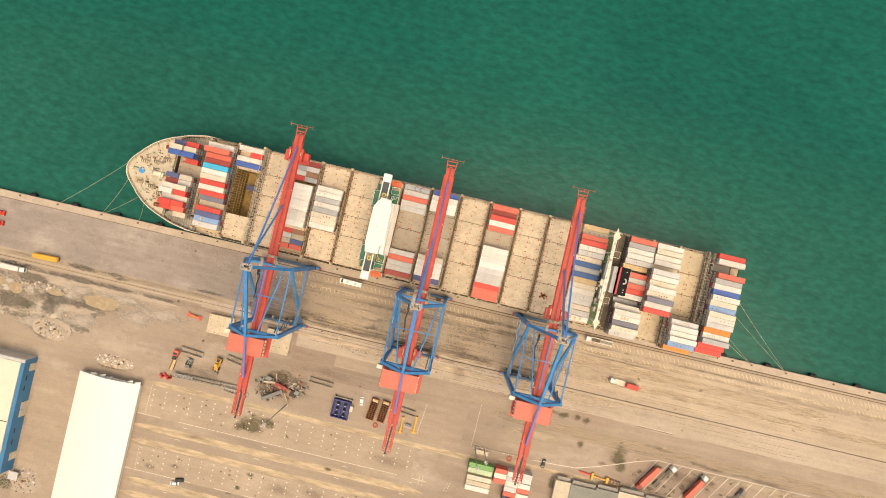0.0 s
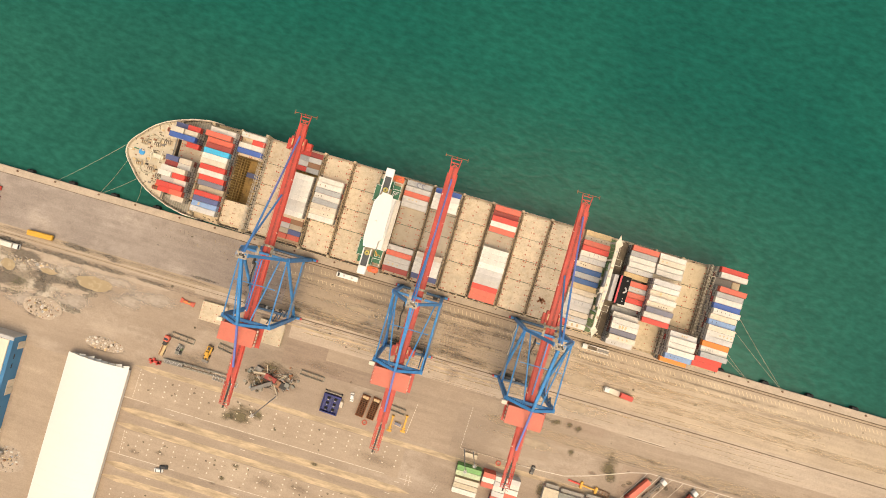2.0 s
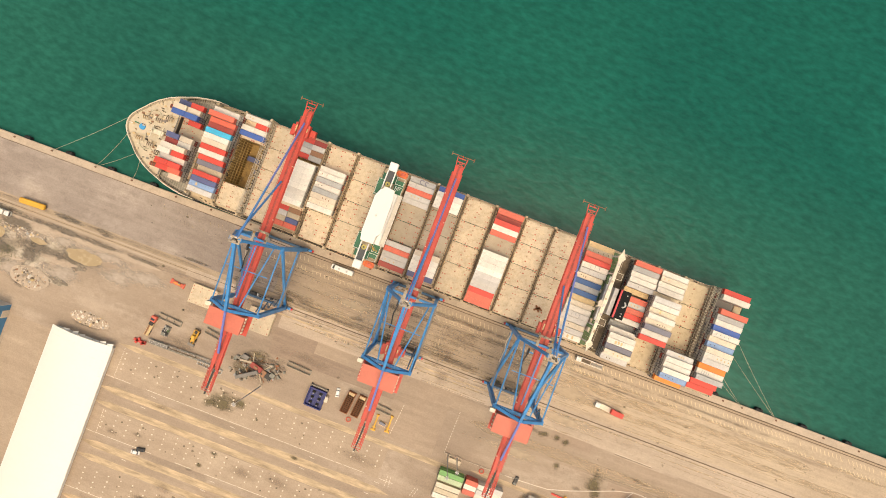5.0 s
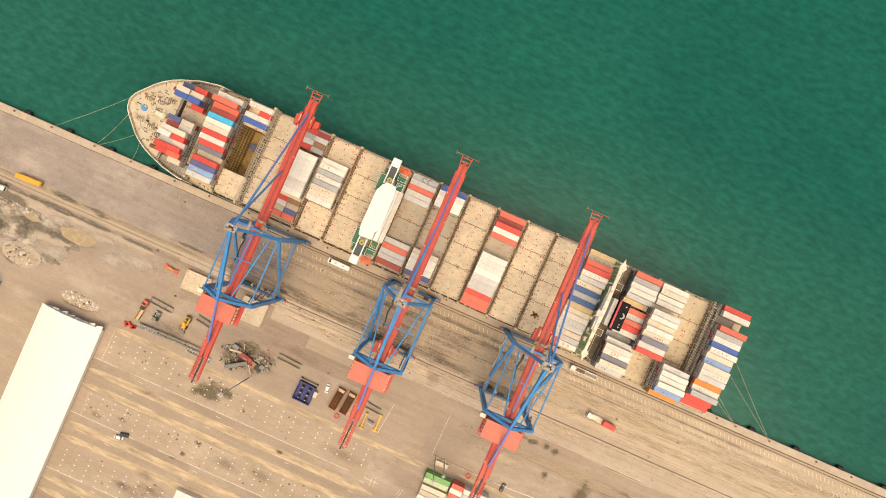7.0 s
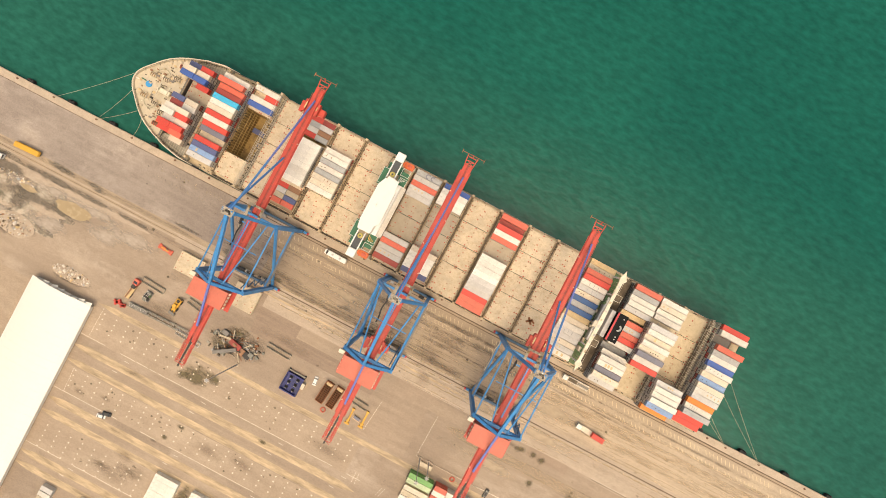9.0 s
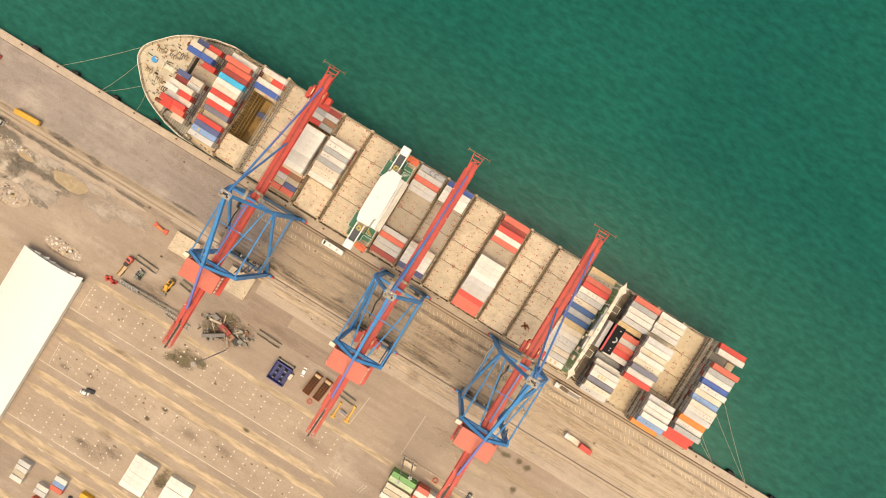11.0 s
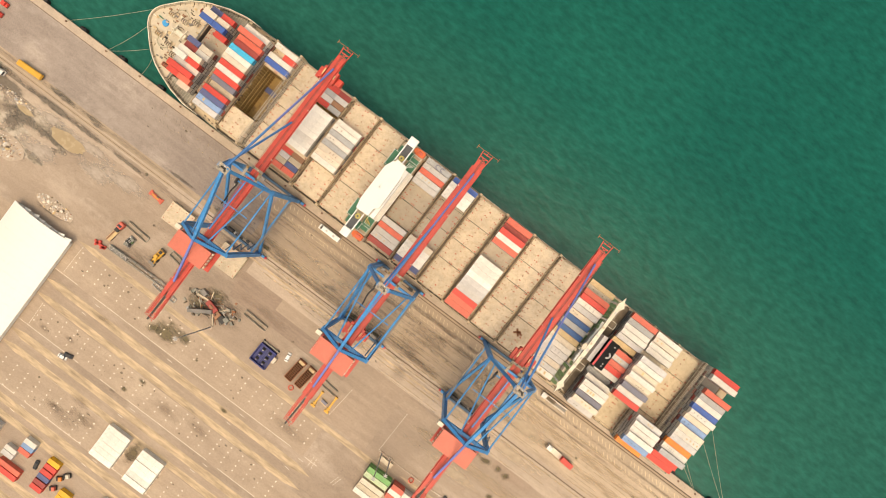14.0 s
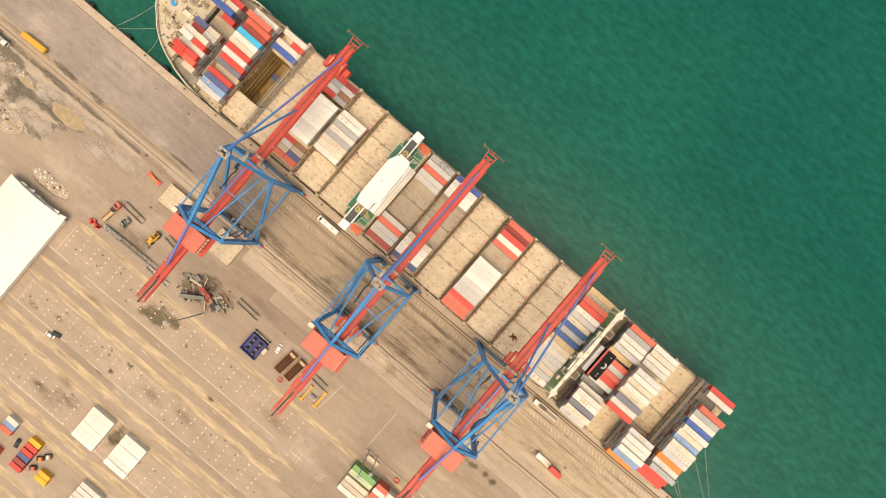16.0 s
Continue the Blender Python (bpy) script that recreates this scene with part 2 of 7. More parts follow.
M["boll_rust"] = mat("rusty_bollard", (0.20, 0.10, 0.06), 0.75, 0.2, var=0.25)
M["frame_grey"] = mat("dull_frame_grey", (0.36, 0.33, 0.27), 0.7, 0.1, var=0.3, fine=1.2, stain=(0.14, 0.11, 0.08), amount=0.6)
M["dark"] = mat("dark_machinery", (0.045, 0.042, 0.04), 0.6, 0.2, var=0.3)
M["platform"] = mat("grating_platform", (0.42, 0.36, 0.28), 0.7, 0.2, var=0.25, fine=2.5)
M["hull"] = mat("hull_paint", (0.055, 0.06, 0.065), 0.5, var=0.2, fine=0.8, coarse=0.1)
M["deck"] = mat("ship_deck_beige", (0.58, 0.46, 0.31), 0.7, var=0.10, fine=0.9, coarse=0.12, stain=(0.34, 0.22, 0.13), amount=0.5)
M["hatch"] = mat("hatch_cover_beige", (0.61, 0.495, 0.35), 0.7, var=0.14, fine=1.6, coarse=0.22, stain=(0.42, 0.29, 0.17), amount=0.6, piece=0.08)
M["hatch_grey"] = mat("hatch_cover_weathered", (0.44, 0.37, 0.28), 0.75, var=0.08, fine=1.4, coarse=0.16, stain=(0.34, 0.275, 0.20), amount=0.55, piece=0.08)
M["hatch_tan"] = mat("hatch_cover_tan", (0.60, 0.48, 0.32), 0.75, var=0.08, fine=1.4, coarse=0.16, stain=(0.40, 0.29, 0.18), amount=0.6, piece=0.08)
M["socket"] = mat("red_lead_socket", (0.46, 0.10, 0.06), 0.7, var=0.2)
M["socket_worn"] = mat("worn_brown_socket", (0.36, 0.20, 0.13), 0.75, var=0.25)
M["bridge_rail"] = mat("rusty_bridge_rail", (0.40, 0.275, 0.155), 0.7, var=0.22, fine=1.0, stain=(0.2, 0.13, 0.08), amount=0.5)
M["walkway"] = mat("brown_walkway", (0.13, 0.095, 0.062), 0.75, var=0.25, fine=1.2, coarse=0.2, stain=(0.3, 0.22, 0.14), amount=0.5)
# near black for gear and for the shade painted into gaps between bays
M["gap"] = mat("dark_gap_and_gear", (0.055, 0.042, 0.03), 0.8, var=0.3, fine=1.2)
M["lattice"] = mat("pale_steelwork", (0.53, 0.46, 0.36), 0.65, var=0.18, fine=1.0)
M["guide"] = mat("ochre_cell_guide", (0.62, 0.46, 0.20), 0.75, var=0.25, fine=0.8, stain=(0.28, 0.18, 0.07), amount=0.6)
M["rust"] = mat("rusty_hold", (0.36, 0.23, 0.085), 0.8, var=0.3, fine=0.7, coarse=0.12, stain=(0.10, 0.06, 0.035), amount=0.8)
M["white"] = mat("white_paint", (0.82, 0.80, 0.76), 0.5, var=0.03, fine=1.0, coarse=0.1, stain=(0.66, 0.62, 0.56), amount=0.15)
M["roof_white"] = mat("white_sheet_roof", (0.79, 0.76, 0.70), 0.5, var=0.02, fine=0.7, coarse=0.04)
M["olive"] = mat("olive_deck_paint", (0.09, 0.16, 0.065), 0.65, var=0.25, fine=0.8, stain=(0.2, 0.16, 0.09), amount=0.5)
M["green"] = mat("green_deck_paint", (0.035, 0.16, 0.085), 0.6, var=0.15)
M["black"] = mat("black_paint", (0.012, 0.012, 0.012), 0.75, var=0.2, spec=0.2)
M["bright_red"] = mat("bright_red_paint", (0.62, 0.05, 0.06), 0.5, var=0.1)
M["orange"] = mat("orange_paint", (0.80, 0.17, 0.045), 0.5, var=0.1)
M["yellow"] = mat("yellow_paint", (0.72, 0.38, 0.05), 0.5, var=0.14)
M["dull_yellow"] = mat("dull_olive_yellow", (0.50, 0.41, 0.12), 0.6, var=0.25, fine=1.2)
M["cyan_blue"] = mat("bright_blue_paint", (0.03, 0.30, 0.62), 0.5, var=0.1)
M["rope"] = mat("mooring_rope", (0.36, 0.34, 0.24), 0.9, var=0.1)
M["rubber"] = mat("black_rubber", (0.02, 0.02, 0.02), 0.85, var=0.2)
M["glass"] = mat("dark_glazing", (0.03, 0.04, 0.05), 0.08, var=0.05, spec=0.8)
M["mud"] = mat("muddy_water", (0.41, 0.305, 0.18), 0.25, var=0.08, fine=0.3, coarse=0.1)
M["rubble"] = mat("rubble", (0.42, 0.34, 0.27), 0.9, var=0.35, fine=0.8, piece=0.4)
M["hopper_navy"] = mat("hopper_navy_paint", (0.012, 0.02, 0.15), 0.5, var=0.2, fine=0.9, stain=(0.05, 0.045, 0.06), amount=0.5)
M["skip_rust"] = mat("red_rust", (0.30, 0.115, 0.05), 0.8, var=0.25, fine=1.2, stain=(0.13, 0.06, 0.035), amount=0.6)
M["navy_shed"] = mat("blue_sheet_cladding", (0.04, 0.19, 0.36), 0.5, var=0.12, fine=0.5, coarse=0.08)
M["cream_roof"] = mat("cream_sheet_roof", (0.78, 0.66, 0.52), 0.55, var=0.04, fine=0.7)
M["plant"] = mat("dry_scrub_leaf", (0.10, 0.10, 0.045), 0.8, var=0.3)
CONT = {
    "white": (0.69, 0.635, 0.56), "cream": (0.68, 0.58, 0.455), "beige": (0.56, 0.46, 0.33), "tan": (0.62, 0.45, 0.24),
    "grey": (0.38, 0.375, 0.365), "silver": (0.56, 0.53, 0.50), "slate": (0.20, 0.195, 0.24), "navy": (0.085, 0.105, 0.23), "royal": (0.03, 0.11, 0.29),
    "blue": (0.045, 0.12, 0.40), "steel": (0.22, 0.34, 0.55), "cyan": (0.02, 0.42, 0.66), "red": (0.66, 0.062, 0.045),
    "coral": (0.67, 0.135, 0.085), "maroon": (0.34, 0.05, 0.04), "brown": (0.30, 0.15, 0.08), "orange": (0.82, 0.24, 0.04),
    "green": (0.15, 0.36, 0.11), "bright": (0.77, 0.725, 0.645), "mint": (0.46, 0.54, 0.33), "yellow": (0.78, 0.42, 0.03),
}
for key, rgb in CONT.items():
    M["c_" + key] = mat("container_" + key, rgb, 0.55, var=0.10, fine=1.6, coarse=0.35, stain=tuple(0.45 * v + a for v, a in zip(rgb, (0.09, 0.06, 0.035))), amount=0.34 if min(rgb) > 0.44 else 0.6, piece=0.10, stretch=(1, 1, 0.4))

water_mat = bpy.data.materials.new("harbour_water")
water_mat.use_nodes = True
nn, ll = water_mat.node_tree.nodes, water_mat.node_tree.links
wb = nn["Principled BSDF"]
wb.inputs["Roughness"].default_value = 0.16
wb.inputs["IOR"].default_value = 1.33
wb.inputs["Specular IOR Level"].default_value = 0.3
wco = nn.new("ShaderNodeTexCoord")
big = nn.new("ShaderNodeTexNoise")
big.inputs["Scale"].default_value, big.inputs["Detail"].default_value = 0.006, 3.0
ll.new(wco.outputs["Object"], big.inputs["Vector"])
# greyer along the ship, deeper green farther out
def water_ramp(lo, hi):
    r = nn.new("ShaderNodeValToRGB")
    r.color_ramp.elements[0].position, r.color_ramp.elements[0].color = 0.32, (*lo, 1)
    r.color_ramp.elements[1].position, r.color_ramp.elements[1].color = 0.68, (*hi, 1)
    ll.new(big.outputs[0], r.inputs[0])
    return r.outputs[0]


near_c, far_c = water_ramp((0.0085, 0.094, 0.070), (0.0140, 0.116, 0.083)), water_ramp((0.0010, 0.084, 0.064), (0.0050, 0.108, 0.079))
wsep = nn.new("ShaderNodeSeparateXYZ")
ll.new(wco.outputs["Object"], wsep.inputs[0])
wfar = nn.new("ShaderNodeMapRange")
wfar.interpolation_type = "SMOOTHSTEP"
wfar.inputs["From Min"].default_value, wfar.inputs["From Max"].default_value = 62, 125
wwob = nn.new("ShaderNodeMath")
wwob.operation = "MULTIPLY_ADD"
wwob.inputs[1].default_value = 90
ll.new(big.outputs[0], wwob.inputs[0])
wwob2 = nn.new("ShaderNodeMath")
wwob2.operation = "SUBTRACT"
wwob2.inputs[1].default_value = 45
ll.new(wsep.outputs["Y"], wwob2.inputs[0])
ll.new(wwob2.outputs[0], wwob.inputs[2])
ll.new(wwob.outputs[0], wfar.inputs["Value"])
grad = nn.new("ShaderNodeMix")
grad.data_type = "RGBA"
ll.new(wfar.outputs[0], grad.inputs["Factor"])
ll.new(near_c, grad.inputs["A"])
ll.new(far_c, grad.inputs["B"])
wmap = nn.new("ShaderNodeMapping")
wmap.inputs["Rotation"].default_value = (0, 0, radians(9))
wmap.inputs["Scale"].default_value = (0.5, 1, 1)
ll.new(wco.outputs["Object"], wmap.inputs["Vector"])
w1 = nn.new("ShaderNodeTexNoise")
w1.inputs["Scale"].default_value, w1.inputs["Detail"].default_value, w1.inputs["Roughness"].default_value = 0.37, 3.0, 0.55
ll.new(wmap.outputs[0], w1.inputs["Vector"])
w2 = nn.new("ShaderNodeTexNoise")
w2.inputs["Scale"].default_value, w2.inputs["Detail"].default_value, w2.inputs["Roughness"].default_value = 0.13, 3.0, 0.5
ll.new(wmap.outputs[0], w2.inputs["Vector"])
# ripple light put into the water colour: paler crests, darker troughs
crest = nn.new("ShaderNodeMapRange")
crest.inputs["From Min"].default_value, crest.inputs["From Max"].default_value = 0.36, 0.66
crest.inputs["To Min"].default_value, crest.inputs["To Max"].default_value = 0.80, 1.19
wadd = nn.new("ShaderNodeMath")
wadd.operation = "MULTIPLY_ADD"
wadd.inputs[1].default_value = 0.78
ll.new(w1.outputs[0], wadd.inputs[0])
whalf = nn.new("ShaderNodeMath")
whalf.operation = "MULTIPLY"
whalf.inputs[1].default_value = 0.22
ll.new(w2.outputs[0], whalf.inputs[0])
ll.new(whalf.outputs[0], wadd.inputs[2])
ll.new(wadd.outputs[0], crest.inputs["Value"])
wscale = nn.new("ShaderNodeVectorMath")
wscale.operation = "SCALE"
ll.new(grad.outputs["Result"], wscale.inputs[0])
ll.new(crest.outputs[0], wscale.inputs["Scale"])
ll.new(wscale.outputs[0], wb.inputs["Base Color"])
wbump = nn.new("ShaderNodeBump")
wbump.inputs["Strength"].default_value, wbump.inputs["Distance"].default_value = 0.22, 0.6
ll.new(w1.outputs[0], wbump.inputs["Height"])
ll.new(wbump.outputs[0], wb.inputs["Normal"])
M["water"] = water_mat


# ---- mesh helpers ----
def box(bm, x0, x1, y0, y1, z0, z1, bevel=0.0):
    """A box by its limits, its upright and top edges bevelled if asked."""
    vs = [bm.verts.new(p) for p in ((x0, y0, z0), (x1, y0, z0), (x1, y1, z0), (x0, y1, z0), (x0, y0, z1), (x1, y0, z1), (x1, y1, z1), (x0, y1, z1))]
    fs = [bm.faces.new([vs[i] for i in q]) for q in ((3, 2, 1, 0), (4, 5, 6, 7), (0, 1, 5, 4), (1, 2, 6, 5), (2, 3, 7, 6), (3, 0, 4, 7))]
    if bevel:
        bmesh.ops.bevel(bm, geom=list({e for f in fs for e in f.edges}), offset=bevel, segments=1, affect="EDGES")
    return bm


def beam(bm, a, b, w, h=None, bevel=0.0):
    """A square or flat bar from a to b."""
    a, b = Vector(a), Vector(b)
    h = h or w
    d = (b - a).normalized()
    up = Vector((0, 0, 1)) if abs(d.z) < 0.95 else Vector((0, 1, 0))
    s = d.cross(up).normalized() * w / 2
    u = s.cross(d).normalized() * h / 2
    vs = [bm.verts.new(p) for p in (a - s - u, a + s - u, a + s + u, a - s + u, b - s - u, b + s - u, b + s + u, b - s + u)]
    for q in ((0, 1, 2, 3), (7, 6, 5, 4), (0, 4, 5, 1), (1, 5, 6, 2), (2, 6, 7, 3), (3, 7, 4, 0)):
        bm.faces.new([vs[i] for i in q])
    return bm


def flat(bm, a, b, w):
    """A painted line from a to b, one face lying on the ground."""
    a, b = Vector(a), Vector(b)
    d = (b - a).normalized()
    s = Vector((d.y, -d.x, 0)) * w / 2
    bm.faces.new([bm.verts.new(p) for p in (a - s, a + s, b + s, b - s)])
    return bm


def sweep(bm, pts, w, h):
    """A bar of one section along a bent line, in one piece."""
    pts = [Vector(p) for p in pts]
    rings_ = []
    for k, p in enumerate(pts):
        d = (pts[min(k + 1, len(pts) - 1)] - pts[max(k - 1, 0)]).normalized()
        s = d.cross(Vector((0, 0, 1))).normalized() * w / 2
        u = Vector((0, 0, h / 2))
        rings_.append([bm.verts.new(v) for v in (p - s - u, p + s - u, p + s + u, p - s + u)])
    for r, q in zip(rings_, rings_[1:]):
        for k in range(4):
            bm.faces.new((r[k], r[(k + 1) % 4], q[(k + 1) % 4], q[k]))
    bm.faces.new(rings_[0][::-1])
    bm.faces.new(rings_[-1])
    bmesh.ops.recalc_face_normals(bm, faces=bm.faces)
    return bm


def tube(bm, pts, r, seg=6):
    """A round cable along a bent line, in one piece."""
    pts = [Vector(p) for p in pts]
    rings_ = []
    for k, p in enumerate(pts):
        d = (pts[min(k + 1, len(pts) - 1)] - pts[max(k - 1, 0)]).normalized()
        s = d.cross(Vector((0, 0, 1)) if abs(d.z) < 0.95 else Vector((0, 1, 0))).normalized()
        u = s.cross(d)
        rings_.append([bm.verts.new(p + (s * math.cos(a) + u * math.sin(a)) * r) for a in [j * 2 * math.pi / seg for j in range(seg)]])
    for a, b in zip(rings_, rings_[1:]):
        for k in range(seg):
            bm.faces.new((a[k], a[(k + 1) % seg], b[(k + 1) % seg], b[k]))
    bm.faces.new(rings_[0][::-1])
    bm.faces.new(rings_[-1])
    bmesh.ops.recalc_face_normals(bm, faces=bm.faces)
    return bm


def rod(bm, a, b, r, r2=None, seg=8):
    """A round bar or cone from a to b."""
    a, b = Vector(a), Vector(b)
    r2 = r if r2 is None else r2
    d = (b - a).normalized()
    up = Vector((0, 0, 1)) if abs(d.z) < 0.95 else Vector((0, 1, 0))
    s = d.cross(up).normalized()
    u = s.cross(d)
    ra, rb = [], []
    for i in range(seg):
        k = 2 * math.pi * i / seg
        o = s * math.cos(k) + u * math.sin(k)
        ra.append(bm.verts.new(a + o * r))
        rb.append(bm.verts.new(b + o * r2))
    for i in range(seg):
        j = (i + 1) % seg
        bm.faces.new((ra[i], ra[j], rb[j], rb[i]))
    bm.faces.new(ra[::-1])
    bm.faces.new(rb)
    return bm


def slab(bm, pts, z0, z1):
    """An upright prism over a plan outline."""
    lo = [bm.verts.new((x, y, z0)) for x, y in pts]
    hi = [bm.verts.new((x, y, z1)) for x, y in pts]
    n = len(pts)
    for i in range(n):
        bm.faces.new((lo[i], lo[(i + 1) % n], hi[(i + 1) % n], hi[i]))
    bm.faces.new(hi)
    bm.faces.new(lo[::-1])
    bmesh.ops.recalc_face_normals(bm, faces=bm.faces)
    return bm


def mesh_of(name, bm, material):
    me = bpy.data.meshes.new(name)
    bm.to_mesh(me)
    bm.free()
    me.materials.append(material)
    return me


def part(name, bm, material, parent, label=""):
    """Links a bmesh as one mesh object under a thing or a part."""
    ob = new(name, mesh_of(name, bm, material))
    ob.parent = parent
    if label:
        ob["label"] = label
    return ob


def share(name, me, parent, m, label=""):
    """One more object on a mesh that exists, as a part."""
    ob = new(name, me)
    ob.parent = parent
    ob.matrix_local = m
    if label:
        ob["label"] = label
    return ob


def thing(name, label, category, m=None, group="", kind=""):
    ob = new(name)
    ob.matrix_basis = m or Matrix()
    return tagged(ob, label, category, group, kind)


def solid(name, bm, material, label, category="", group="", kind="", m=None):
    ob = new(name, mesh_of(name, bm, material))
    ob.matrix_basis = m or Matrix()
    return tagged(ob, label, category, group, kind)


def B():
    return bmesh.new()


def sheet(name, x0, x1, y0, y1, z, material, label, m=None, kind="structure", cat="pavement"):
    bm = B()
    box(bm, x0, x1, y0, y1, z - 0.05, z)
    return solid(name, bm, material, label, cat, kind=kind, m=m)


def blob(bm, cx, cy, rx, ry, z, seed, n=26, wild=0.3):
    """A flat patch with an uneven rim."""
    vs = []
    for i in range(n):
        a = 2 * math.pi * i / n
        k = 1 + wild * noise.noise(Vector((math.cos(a) * 1.7 + seed * 7.1, math.sin(a) * 1.7, seed * 3.3))) + wild * 0.5 * noise.noise(Vector((math.cos(a) * 5, math.sin(a) * 5, seed * 2.7)))
        vs.append(bm.verts.new((cx + rx * k * math.cos(a), cy + ry * k * math.sin(a), z)))
    bm.faces.new(vs)
    return bm


# ---- setting: ground, quay, water ----
SEA = -2.5
bm = B()
slab(bm, [(-3000, 0), (-3000, -3500), (3000, -3500), (3000, 0)], -9, 0)
solid("ground", bm, M["ground"], "sandy dusty concrete ground of a container port", "ground", kind="structure")
bm = B()
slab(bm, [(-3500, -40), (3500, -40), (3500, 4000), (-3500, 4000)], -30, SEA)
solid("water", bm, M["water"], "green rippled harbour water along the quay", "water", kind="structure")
sheet("pavement_apron", -400, 700, -33.8, -3.4, 0.004, M["apron"], "worn concrete quay apron with tyre dirt")
sheet("pavement_east_apron", 222, 700, -31.2, -5.4, 0.0075, M["pale_apron"], "pale dusty concrete of the quay apron")
sheet("pavement_west_apron", -400, 84, -28.5, -3.6, 0.008, M["west_apron"], "greyish worn asphalt of the quay apron")
bm = B()
box(bm, -400, 700, -3.2, 0.25, -3.5, 0.12, 0.06)
solid("trim_quay_coping", bm, M["coping"], "pale pinkish concrete coping beam of the quay", "coping", kind="structure")
for y, nm in ((-2.6, "rail_waterside"), (-32.8, "rail_landside")):
    bm = B()
    yy = y - (0.9 if y > -3 else 0)
    west = -400 if y > -3 else 60
    box(bm, max(west, 55), 700, yy - 0.24, yy + 0.24, -0.1, 0.014)
    box(bm, -400, 700, yy - 0.09, yy + 0.09, 0.0, 0.12)
    solid(nm, bm, M["rail"], "dark rusty crane rail sunk in the quay", "rail", kind="structure")

bm = B()
box(bm, 62, 700, -4.95, -4.6, -0.1, 0.016)
solid("cable_channel", bm, M["rail"], "dark cable channel beside the waterside crane rail", "channel", kind="structure")

# ---- the ship ----
SHIP = Matrix.Translation((0.01, 50.36, 0)) @ Matrix.Rotation(radians(-0.44), 4, "Z")
ship = thing("container_ship", "beige-decked container ship moored along the quay", "ship", SHIP)
MID, DECK, COVER = -24.6, 13.2, 15.6
STN = [(-2.7, 0.3, 0.1), (-2.3, 2.2, 0.2), (-1.2, 4.3, 0.3), (0.3, 6.2, 0.5), (2.0, 8.0, 0.8), (5.0, 11.3, 1.6), (8.0, 14.0, 2.5), (12, 16.6, 4), (16, 18.5, 6), (24, 21.4, 10), (32, 23.0, 14), (44, 23.5, 19), (60, 23.7, 22.5), (90, 23.9, 23.5), (150, 24.0, 23.8), (230, 24.1, 23.0), (262, 24.1, 19), (284, 24.1, 13), (294.5, 24.1, 10)]


def half(u):
    for (a, h, _), (b, k, _) in zip(STN, STN[1:]):
        if a <= u <= b:
            return h + (k - h) * (u - a) / (b - a)
    return STN[-1][1]


bm = B()
rings = []
for u, hd, hw in STN:
    top = 18.4 if u <= 33 else 13.6
    hm = hw + (hd - hw) * (0.45 if u < 60 else 0.9)
    ring = [(u, MID + hd, top), (u, MID + hd, 11.5), (u, MID + hm, 5), (u, MID + hw, SEA), (u, MID + hw * 0.7, -9), (u, MID - hw * 0.7, -9), (u, MID - hw, SEA), (u, MID - hm, 5), (u, MID - hd, 11.5), (u, MID - hd, top)]
    rings.append([bm.verts.new(p) for p in ring])
for r, s in zip(rings, rings[1:]):
    for i in range(9):
        bm.faces.new((r[i], r[i + 1], s[i + 1], s[i]))
bm.faces.new(rings[-1])
bm.faces.new(rings[0][::-1])
bmesh.ops.recalc_face_normals(bm, faces=bm.faces)
part("hull", bm, M["hull"], ship, "dark painted steel hull")
bm = B()
fore = [(u, MID + half(u) - 0.25) for u in (-2.3, -1.2, 0.3, 2, 5, 8, 12, 16, 19.6)]
slab(bm, fore + [(u, 2 * MID - v) for u, v in fore[::-1]], 16.6, 17.2)
part("forecastle_deck", bm, M["bow_deck"], ship, "pale beige forecastle deck")
us = (-2.3, -1.2, 0.3, 2, 5, 8, 12, 16, 20, 24, 28, 32, 34)
half_rail = [Vector((u, MID + half(u) + 0.05, 18.6)) for u in us] + [Vector((37.5, MID + 23.5, 14.2))]
other_rail = [Vector((p.x, 2 * MID - p.y, p.z)) for p in half_rail]
part("bulwark_rail", sweep(B(), half_rail[::-1] + [Vector((-2.62, MID, 18.6))] + other_rail, 0.36, 0.3), M["bone"], ship, "pale bulwark rail round the bow")
half_in = [Vector((u + 0.2, MID + half(u) - 0.28, 17.8)) for u in us]
part("bulwark_lining", sweep(B(), half_in[::-1] + [Vector((-2.4, MID, 17.8))] + [Vector((p.x, 2 * MID - p.y, p.z)) for p in half_in], 0.14, 1.2), M["bow_deck"], ship, "beige inner bulwark plating")
for side in (1, -1):
    for k in range(22):
        u = 0.2 + k * 1.55
        v = half(u) - 0.35
        part("bulwark_frame", beam(B(), (u, MID + side * v, 18.4), (u + 0.1, MID + side * (v - 0.95), 17.25), 0.12, 0.3), M["lattice"] if k % 3 else M["walkway"], ship)
